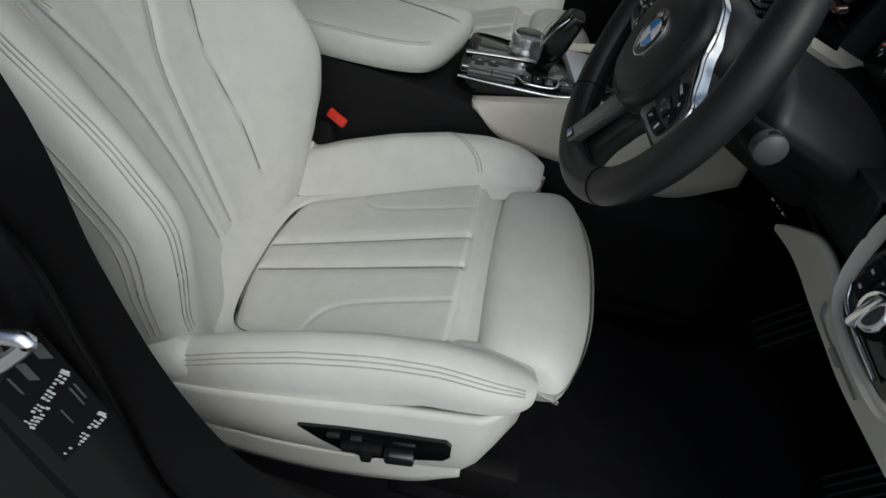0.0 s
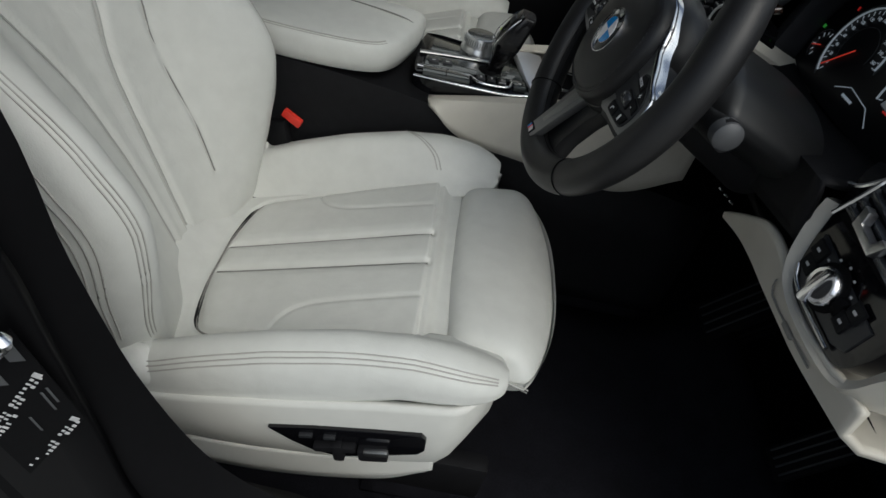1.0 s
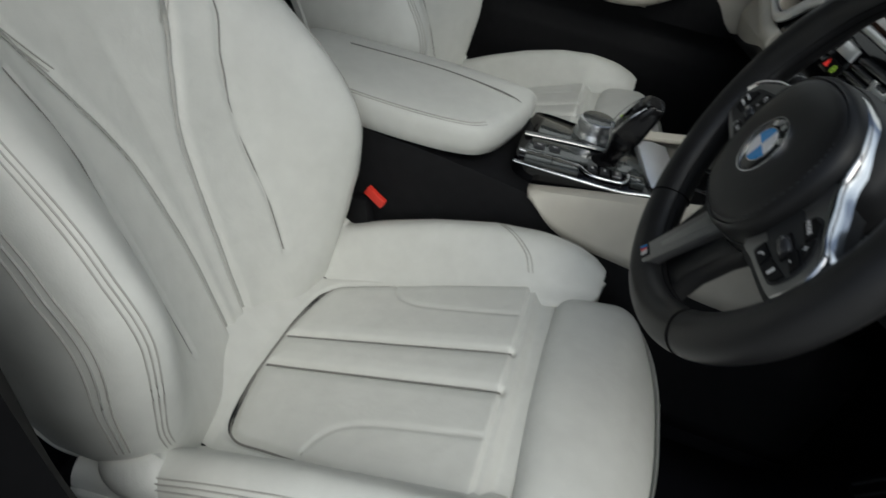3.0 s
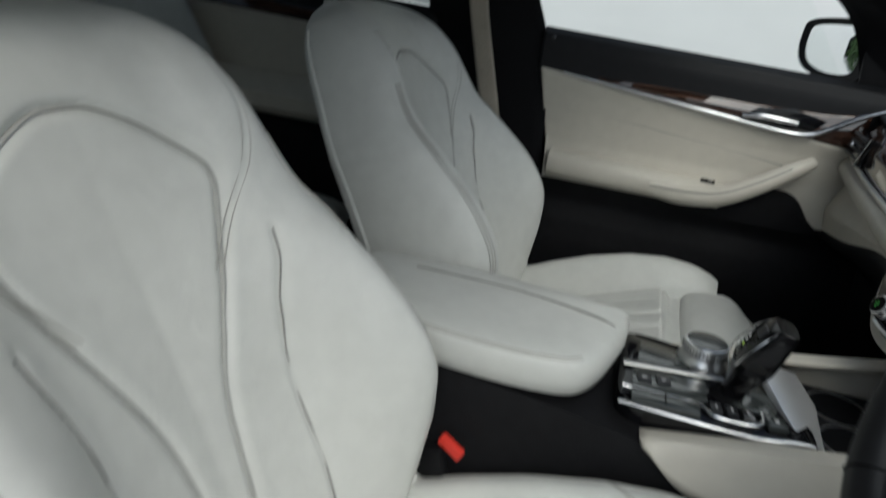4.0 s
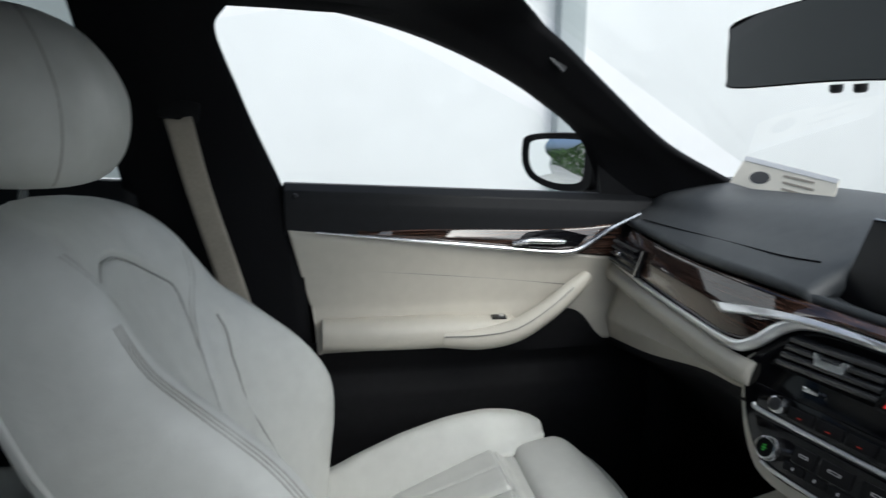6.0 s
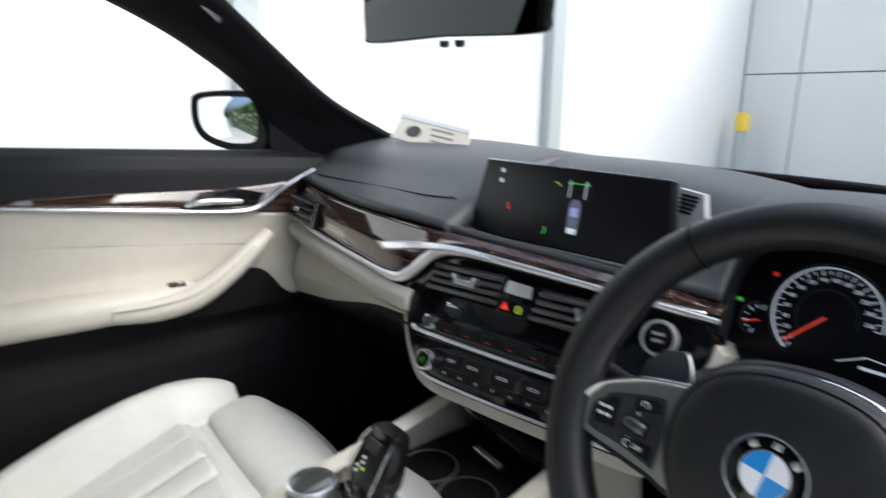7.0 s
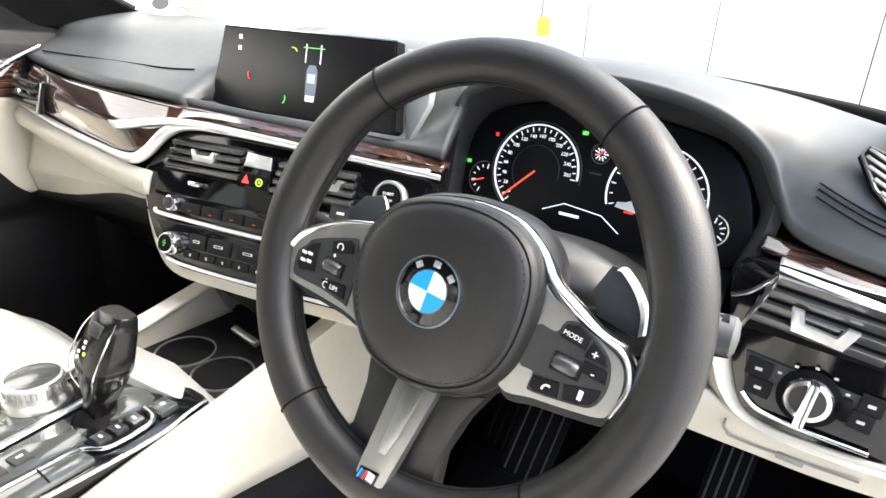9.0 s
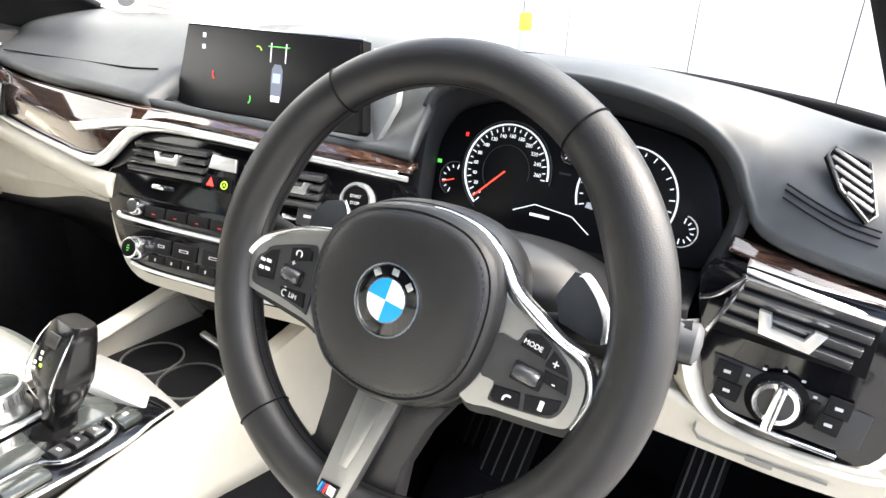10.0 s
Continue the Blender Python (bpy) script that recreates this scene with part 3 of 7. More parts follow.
# ---- seats ----
def front_seat(at, side, label, group, lift=0.0):
    """side: +1 where the outer side lies towards +y, -1 where it lies towards -y."""
    seat = thing("car_seat", label, "car seat", (at[0], at[1], 0.30), group=group)
    ox, oy = at

    def P(x, y, z):
        return (ox + x, oy + y, z + lift)

    def zc(x):
        return lerp(x, [0.08, 0.15, 0.30, 0.44, 0.50], [0.458, 0.464, 0.519, 0.571, 0.578])
    curve = lambda pts: [(q[0], q[1]) for q in smooth_line(pts, 6)]
    # middle cushion with its sewn seams
    half = lambda x: lerp(x, [0.08, 0.14, 0.20, 0.46], [0.150, 0.160, 0.172, 0.196])
    loop = curve([(0.446, -0.176), (0.32, -0.166), (0.22, -0.153), (0.172, -0.145), (0.153, -0.120), (0.143, -0.06), (0.141, 0.0), (0.143, 0.06), (0.153, 0.120), (0.172, 0.145), (0.22, 0.153), (0.32, 0.166), (0.446, 0.176)])
    firm = [[(0.147, 0.028), (0.446, 0.032)], [(0.147, -0.028), (0.446, -0.032)], loop]
    fine = [[(0.448, -0.186), (0.448, 0.186)]]
    for s in (1, -1):
        fine.append(curve([(0.258, 0.152 * s), (0.270, 0.128 * s), (0.290, 0.112 * s), (0.33, 0.104 * s), (0.445, 0.100 * s)]))
    firm_s, fine_s = segments(firm), segments(fine)

    def cz(x, y):
        return zc(x) + 0.008 * (1 - (y / 0.19) ** 2) + 0.045 * ease(0.135 - x, 0, 0.07) - 0.012 * ease(x, 0.450, 0.470)

    def top(u, v):
        x = 0.07 + 0.415 * u
        y = (2 * v - 1) * half(x)
        a, b = line_gap((x, y), firm_s), line_gap((x, y), fine_s)
        z = cz(x, y) - 0.0075 * math.exp(-(a / 0.0045) ** 2) - 0.0030 * math.exp(-(b / 0.0030) ** 2)
        inside = 1 if abs(y) < lerp(x, [0.14, 0.172, 0.32, 0.446], [0.06, 0.145, 0.166, 0.176]) and 0.143 < x < 0.446 else 0
        z += 0.004 * inside * min(1.0, a / 0.02)
        return P(x, y, z)
    sheet("cushion", top, 140, 124, IVORY, seat, thick=0.05, sharp=80)
    # tubes down in the grooves, their grey deepens the grooves' shade
    for k, l in enumerate(firm + fine):
        pts = [P(x, y, cz(x, y) - (0.0058 if k < 3 else 0.0016)) for x, y in l]
        if k < 2:
            pts = [P(x, l[0][1] + (l[1][1] - l[0][1]) * q / 11, cz(x, l[0][1]) - 0.0052) for q, x in enumerate(np.linspace(l[0][0], l[1][0], 12))]
        tube("seam", pts, 0.0014 if k < 3 else 0.0009, SEAM_SHADE if k < 3 else THREAD, seat, "sewn seam with its groove's shade in grey", n=5, smooth=1)
    # cushion bolsters, rounded at the front
    prof = smooth_line([(0.150, -0.015), (0.172, 0.012), (0.192, 0.052), (0.212, 0.078), (0.232, 0.078), (0.246, 0.066), (0.254, 0.046), (0.257, 0.016), (0.250, -0.014), (0.190, -0.040)], 4, True)
    high = lambda x: lerp(x, [0.06, 0.10, 0.15, 0.20, 0.284, 0.368, 0.444, 0.50, 0.545, 0.565], [0.55, 0.68, 0.82, 0.91, 0.97, 0.90, 0.68, 0.55, 0.42, 0.3])

    def bolster_at(q, x, s):
        tip = 0.462 if s * side < 0 else 0.480
        k = math.sqrt(max(0.0, 1 - max(0.0, (x - tip) / 0.078) ** 2))
        y = 0.212 + (q[0] - 0.212) * (0.30 + 0.70 * k)
        return P(x, s * y, zc(x) + q[1] * high(x) * (0.40 + 0.60 * k) + 0.010 * (1 - k))
    for s in (1, -1):
        tip = 0.5395 if s * side < 0 else 0.5575
        sheet("side_bolster", lambda u, v, s=s, tip=tip: bolster_at(prof[int(round(v * len(prof))) % len(prof)], 0.05 + (tip - 0.05) * (1 - (1 - u) ** 1.6), s), 52, len(prof), IVORY, seat, sharp=80)
        for q in ((0.2405, 0.0725), (0.2450, 0.0680), (0.2488, 0.0620)):
            pts = [bolster_at(q, x, s) for x in np.linspace(0.09, tip - 0.014, 15)]
            tube("seam", [(a, b, c + 0.0005) for a, b, c in pts], 0.0010, THREAD, seat, n=5, smooth=2)
        for d in (0.0, 0.006) if s != side else ():
            tube("seam", [bolster_at(q, x + d, s) for q, x in (((0.236, 0.0775), 0.372), ((0.220, 0.0805), 0.390), ((0.205, 0.0720), 0.410), ((0.193, 0.0540), 0.426), ((0.180, 0.028), 0.436))], 0.0010, THREAD, seat, n=5)
    box("front_infill", P(0.485, 0, 0.535), (0.06, 0.345, 0.055), IVORY, seat, bevel=0.012, seg=3)

    # thigh support
    def ext(u, v):
        a = 2 * math.pi * u
        t = 2 * v - 1
        e = math.sqrt(max(0.0, 1 - abs(t) ** 12))
        ca, sa = math.cos(a), math.sin(a)
        back, front = 0.478 + 0.010 * t * t, 0.634 - 0.040 * abs(t) ** 2.6
        mid = 0.5 * (back + front)
        x = mid + 0.5 * (front - back) * math.copysign(abs(ca) ** 0.5, ca) * (0.92 + 0.08 * e)
        y = t * lerp(x, [0.47, 0.60], [0.172, 0.196])
        z = 0.545 + (x - 0.48) * 0.07 + 0.046 * e * math.copysign(abs(sa) ** 0.55, sa) - (0.022 * ease(x, 0.56, 0.63) if sa > 0 else -0.012 * ease(x, 0.54, 0.63))
        return P(x, y, z)
    sheet("thigh_support", ext, 56, 56, IVORY, seat, closed=True, sharp=80)
    for s in (1, -1):
        for dz in (0.0, 0.005):
            tube("seam", [P(0.495, s * 0.1775, 0.556 + dz), P(0.545, s * 0.186, 0.552 + dz), P(0.595, s * 0.195, 0.545 + dz)], 0.0010, THREAD if dz else SEAM_SHADE, seat, n=5)
    # plastic base with the seat's switches on its outer side
    for s in (1, -1):
        def val(u, v, s=s):
            x = 0.05 + 0.498 * u
            z1 = lerp(x, [0.05, 0.20, 0.32, 0.41, 0.50, 0.548], [0.470, 0.498, 0.528, 0.553, 0.572, 0.578])
            z0 = lerp(x, [0.05, 0.25, 0.353, 0.45, 0.50, 0.530, 0.548], [0.388, 0.388, 0.398, 0.414, 0.428, 0.450, 0.510])
            z = z0 + (z1 - z0) * v
            y = 0.2615 + 0.005 * math.sin(math.pi * v) - 0.016 * (1 - v) ** 3 - 0.035 * ease(x, 0.505, 0.552)
            return P(x, s * y, z)
        sheet("side_cover", val, 34, 14, PLASTIC_IVORY, seat, thick=-0.010 * s)
        ruled("lower_skirt", [[P(x, s * 0.249, z) for x, z in ((0.10, 0.390), (0.28, 0.394), (0.43, 0.424), (0.500, 0.462))], [P(x, s * 0.252, z) for x, z in ((0.10, 0.360), (0.28, 0.352), (0.43, 0.385), (0.504, 0.425))], [P(x, s * 0.240, z) for x, z in ((0.10, 0.325), (0.28, 0.320), (0.43, 0.352), (0.498, 0.395))]], PLASTIC_IVORY, seat, thick=0.006)
        box("rail", P(0.28, s * 0.20, 0.335), (0.62, 0.03, 0.09), BLACK, seat, bevel=0.008)
    box("base", P(0.27, 0, 0.42), (0.44, 0.44, 0.09), BLACK, seat, bevel=0.02)
    so = side
    m = Matrix.Translation(P(0, so * 0.2705, 0)) @ Matrix.Rotation(radians(90), 4, "X") @ (Matrix.Scale(-1, 4, (0, 0, 1)) if so > 0 else Matrix())
    out = [(0.296, 0.483), (0.35, 0.498), (0.42, 0.514), (0.474, 0.525), (0.481, 0.518), (0.483, 0.496), (0.476, 0.485), (0.43, 0.466), (0.385, 0.448), (0.352, 0.452), (0.325, 0.464)]
    sw = prism("switch_panel", out, 0.006, GLOSS, seat, "black switch panel", m=m, bevel=0.0015)
    tilt = radians(-14)
    sp = lambda x, z, o: Matrix.Translation(P(x, so * (0.2715 + o), z)) @ Matrix.Rotation(tilt, 4, "Y")
    box("switch", (0, 0, 0), (0.052, 0.012, 0.011), BLACK, sw, bevel=0.004, m=sp(0.378, 0.476, 0.003))
    box("switch", (0, 0, 0), (0.014, 0.012, 0.030), BLACK, sw, bevel=0.004, m=sp(0.383, 0.470, 0.004))
    box("switch", (0, 0, 0), (0.036, 0.014, 0.020), BLACK, sw, bevel=0.004, m=sp(0.424, 0.478, 0.003))
    box("switch_cap", (0, 0, 0), (0.030, 0.008, 0.008), ALU, sw, bevel=0.003, m=sp(0.427, 0.486, 0.007))
    box("button", (0, 0, 0), (0.016, 0.006, 0.005), GREY, sw, bevel=0.001, m=sp(0.342, 0.486, 0.001))
    box("button", (0, 0, 0), (0.014, 0.006, 0.005), GREY, sw, bevel=0.001, m=sp(0.370, 0.491, 0.001))
    # backrest: cross-sections stacked along its lean
    A = radians(23)
    up, fw = np.array((-math.sin(A), 0, math.cos(A))), np.array((math.cos(A), 0, math.sin(A)))
    root = np.array((0.095, 0, 0.480))
    TOP = 0.672
    soft = lambda xs, ys: (lambda s: sum(lerp(s + d, xs, ys) for d in (-0.018, -0.009, 0.0, 0.009, 0.018)) / 5)
    wing = soft([-0.06, 0.0, 0.06, 0.12, 0.178, 0.214, 0.28, 0.343, 0.40, 0.445, 0.494, 0.547, 0.60, 0.635, 0.66, 0.672], [0.02, 0.050, 0.083, 0.118, 0.143, 0.148, 0.135, 0.108, 0.078, 0.054, 0.048, 0.040, 0.017, -0.012, -0.044, -0.070])
    core = soft([-0.06, 0.0, 0.15, 0.30, 0.45, 0.56, 0.61, 0.645, 0.672], [-0.004, 0.0, 0.008, 0.008, 0.0, -0.002, -0.010, -0.030, -0.070])
    rise = soft([-0.06, 0.0, 0.13, 0.25, 0.35, 0.42, 0.47, 0.55, 0.62, 0.672], [0.020, 0.030, 0.035, 0.031, 0.030, 0.020, 0.012, 0.008, 0.004, 0.0])
    rear = soft([-0.06, 0.1, 0.25, 0.46, 0.58, 0.63, 0.672], [-0.05, -0.074, -0.088, -0.112, -0.116, -0.108, -0.092])
    broad = lambda s: lerp(s, [-0.06, 0.0, 0.06, 0.12, 0.25, 0.40, 0.45, 0.50, 0.56, 0.60, 0.63, 0.65, 0.664, 0.672], [0.80, 0.88, 0.97, 1.0, 0.992, 0.922, 0.868, 0.82, 0.775, 0.73, 0.665, 0.57, 0.42, 0.10])

    def section(s):
        """Half of a cross-section, from the middle of the front round the side to the middle of the back: (y, forward)."""
        w, nw, nc, nb = broad(s), wing(s), core(s), rear(s)
        n12 = min(nc + rise(s), nw - 0.002)
        k = min(1.0, max(0.1, (nw - nb) / 0.20))
        ctl = [(0, nc), (0.06, nc + (n12 - nc) * 0.30), (0.12, n12), (0.170, n12 + (nw - n12) * 0.66), (0.205, nw), (0.232, nw - 0.010 * k), (0.250, nw - 0.042 * k), (0.258, 0.5 * (nw + nb)), (0.252, nb + 0.026 * k), (0.232, nb + 0.002), (0.15, nb - 0.016 * k), (0, nb - 0.026 * k)]
        return smooth_line([(y * w, n) for y, n in ctl], 12)
    NV, FRONT, ALL = 150, 8 * 12, 11 * 12
    span = lambda j: -0.06 + (TOP + 0.06) * j / NV
    sections = [section(span(j)) for j in range(NV + 1)]
    welt, dart, stitch = [], [], []
    for s in (1, -1):
        welt.append(curve([(y * s, z) for y, z in ((0.020, 0.02), (0.021, 0.055), (0.024, 0.13), (0.030, 0.20), (0.040, 0.27), (0.060, 0.325), (0.087, 0.385), (0.107, 0.435), (0.117, 0.468), (0.111, 0.493), (0.075, 0.530), (0.030, 0.556), (0.0, 0.560))]))
        dart.append(curve([(y * s, z) for y, z in ((0.108, 0.06), (0.112, 0.145), (0.111, 0.21), (0.114, 0.28), (0.123, 0.335), (0.136, 0.375), (0.142, 0.405))]))
        stitch.append(curve([(y * s, z) for y, z in ((0.080, 0.385), (0.111, 0.430), (0.143, 0.474), (0.160, 0.53), (0.160, 0.59))]))
    welt_s, dart_s, stitch_s = segments(welt), segments(dart), segments(stitch)

    def skin(j, i, s):
        y, n = sections[j][i]
        z = span(j)
        if i <= 7 * 12:
            q = (s * y, z)
            n = n - 0.0075 * math.exp(-(line_gap(q, welt_s) / 0.0048) ** 2) - 0.0055 * math.exp(-(line_gap(q, dart_s) / 0.0034) ** 2) - 0.002 * math.exp(-(line_gap(q, stitch_s) / 0.003) ** 2)
        p = root + up * z + fw * n
        return P(p[0], s * y, p[2])

    def fore(u, v):
        k = int(round(u * 2 * FRONT)) - FRONT
        return skin(int(round(v * NV)), abs(k), 1 if k >= 0 else -1)
    sheet("backrest", fore, 2 * FRONT, NV, IVORY, seat, sharp=85)

    def aft(u, v):
        k = int(round(u * 2 * (ALL - FRONT))) - (ALL - FRONT)
        return skin(int(round(v * NV)), ALL - abs(k), 1 if k >= 0 else -1)
    sheet("back_shell", aft, 2 * (ALL - FRONT), NV, IVORY, seat, "ivory leather back shell", sharp=85)

    def on_skin(y, s, lift_by):
        sec = sections[min(NV, max(0, int(round((s + 0.06) / (TOP + 0.06) * NV))))]
        i = min(range(7 * 12), key=lambda q: abs(sec[q][0] - abs(y)) + (0.002 if q > 60 else 0))
        p = root + up * s + fw * (sec[i][1] + lift_by)
        return P(p[0], y, p[2])
    # flattened grey cords paint the soft shade of the welt grooves
    for l in welt:
        tube("seam", [on_skin(y, s, -0.0055) for y, s in l[::2] + [l[-1]]], 0.0028, PIPING_SHADE, seat, "sewn seam with its groove's shade in grey", n=6, smooth=2, flat=0.6)
    # thin dark cords paint the fold shadow along each dart
    for l in dart:
        tube("seam", [on_skin(y, s, -0.0040) for y, s in l[::3] + [l[-1]]], 0.0011, SEAM_SHADE, seat, "thin seam drawn as a dark fold shadow", n=5, smooth=2)
    for l in stitch:
        for d in (-0.004, 0.004):
            tube("seam", [on_skin(y + d, s, -0.0004) for y, s in l[::3] + [l[-1]]], 0.0007, THREAD, seat, "pale stitching", n=4, smooth=2)

    def ring_line(idx, a, b, n=16):
        """Points along the sections' control idx (a place between two controls) from height a to b."""
        return [(sections[int(round((s + 0.06) / (TOP + 0.06) * NV))][int(round(idx * 12))], s) for s in np.linspace(a, b, n)]
    for s in (1, -1):
        for idx, a, b, r, mat in ((4.55, 0.03, 0.50, 0.0010, THREAD), (4.75, 0.03, 0.50, 0.0010, THREAD), (4.95, 0.03, 0.50, 0.0010, THREAD), (5.95, 0.06, 0.42, 0.0012, THREAD), (6.12, 0.06, 0.42, 0.0013, PIPING_SHADE), (6.28, 0.06, 0.42, 0.0012, THREAD)):
            if idx > 5 and s != side:
                continue
            pts = []
            for (y, n), z in ring_line(idx, a, b):
                p = root + up * z + fw * (n + 0.0004)
                pts.append(P(p[0], s * (y + (0.0006 if idx > 5 else 0)), p[2]))
            tube("seam", pts, r, mat, seat, "pale stitching", n=5, smooth=2)
        pts = []
        for (y, n), z in ring_line(8.0, 0.02, 0.62, 20):
            p = root + up * z + fw * n
            pts.append(P(p[0], s * y, p[2]))
        tube("piping", pts, 0.0036, IVORY, seat, n=6, smooth=3)

        # folded pad between backrest and cushion
        def ear(u, v, s=s):
            c, d = 2 * math.pi * u, math.pi * (v - 0.5)
            return P(0.124 + 0.050 * math.cos(d) * math.cos(c) + 0.020 * math.sin(d), s * (0.228 + 0.032 * math.cos(d) * math.sin(c)), 0.500 + 0.028 * math.sin(d) - 0.010 * math.cos(c))
        sheet("fold_pad", ear, 20, 12, IVORY, seat, closed=True, sharp=80)
    # headrest, broadest low down, with a seam round each cheek
    hx, hz = -0.208, 1.203

    def cheek(u, v, g=1.0):
        a, b = 2 * math.pi * u, (v - 0.5) * math.pi
        ca, sa = math.cos(a), math.sin(a)
        cb = max(0.0, math.cos(b)) ** 0.42
        sb = math.copysign(abs(math.sin(b)) ** 0.85, math.sin(b))
        wide = 0.140 - 0.022 * max(0.0, sb) ** 1.5 - 0.004 * max(0.0, -sb)
        y = wide * cb * math.copysign(abs(ca) ** 0.62, ca)
        f = (0.088 - 0.014 * max(0.0, sb)) * cb * math.copysign(abs(sa) ** 0.75, sa)
        z = hz + 0.103 * sb - 0.010 * (1 - (y / 0.14) ** 2) * max(0.0, -sb)
        return P(hx + g * f + 0.018 * (1 - sb * sb) - 0.010 * sb, g * y, z)
    hr = sheet("headrest", cheek, 56, 40, IVORY, seat, closed=True, sharp=85)
    for s in (1, -1):
        vs = np.linspace(0.10, 0.88, 16)
        ua = (0.125 if s > 0 else 0.375)
        tube("seam", [cheek(ua, v, 1.002) for v in vs], 0.0011, THREAD, hr, "pale seam", n=5, smooth=2)
        tube("headrest_post", [P(-0.252, s * 0.060, 1.045), P(-0.240, s * 0.060, 1.13)], 0.0062, CHROME, hr, "chrome post", n=12, smooth=1)
        lathe("post_collar", [(0.019, -0.012), (0.019, 0.002), (0.016, 0.006), (0.008, 0.006)], IVORY, seat, "ivory plastic collar", m=Matrix.Translation(P(-0.250, s * 0.060, 1.060)), n=20)
    return seat


front_seat((0.0, -0.368), -1, "ivory leather driver's sports seat with stitched bolsters", "front seats")
front_seat((-0.012, 0.385), 1, "ivory leather passenger's sports seat with stitched bolsters", "front seats", lift=0.020)


def rear_bench():
    b = thing("rear_bench", "ivory leather rear bench seat", "rear seat", (-0.9, 0.02, 0.3))
    for y in (-0.33, 0.36):
        def pad(u, v, y=y):
            a = 2 * math.pi * u
            t = 2 * v - 1
            e = math.sqrt(max(0.0, 1 - abs(t) ** 8))
            ca, sa = math.cos(a), math.sin(a)
            return (-0.61 - 0.02 * t * t + 0.265 * math.copysign(abs(ca) ** 0.5, ca), y + 0.30 * t, 0.535 + 0.082 * e * math.copysign(abs(sa) ** 0.5, sa) + 0.012 * ca)
        sheet("seat", pad, 48, 30, IVORY, b, closed=True, sharp=80)
        tube("seam", [(-0.74, y - 0.15, 0.6125), (-0.62, y - 0.15, 0.6170), (-0.50, y - 0.15, 0.6220)], 0.0015, SEAM_SHADE, b, n=5)
        tube("seam", [(-0.74, y + 0.15, 0.6125), (-0.62, y + 0.15, 0.6170), (-0.50, y + 0.15, 0.6220)], 0.0015, SEAM_SHADE, b, n=5)
    box("backrest", (0, 0, 0), (0.16, 1.26, 0.60), IVORY, b, bevel=0.05, seg=4, m=pose(-0.785, 0.02, 0.795, 0, -33, 0))


rear_bench()


# ---- steering wheel ----
WC, WT, WY = (0.601, -0.364, 0.923), 20.4, 4.2
WN = Vector((-math.cos(radians(WT)) * math.cos(radians(WY)), -math.sin(radians(WY)), math.sin(radians(WT)) * math.cos(radians(WY))))
WR = Vector((0, 0, 1)).cross(WN).normalized()
WM = plane_pose(WC, WR, WN.cross(WR))
# on this pose x points to the driver's right, y up and z towards the driver


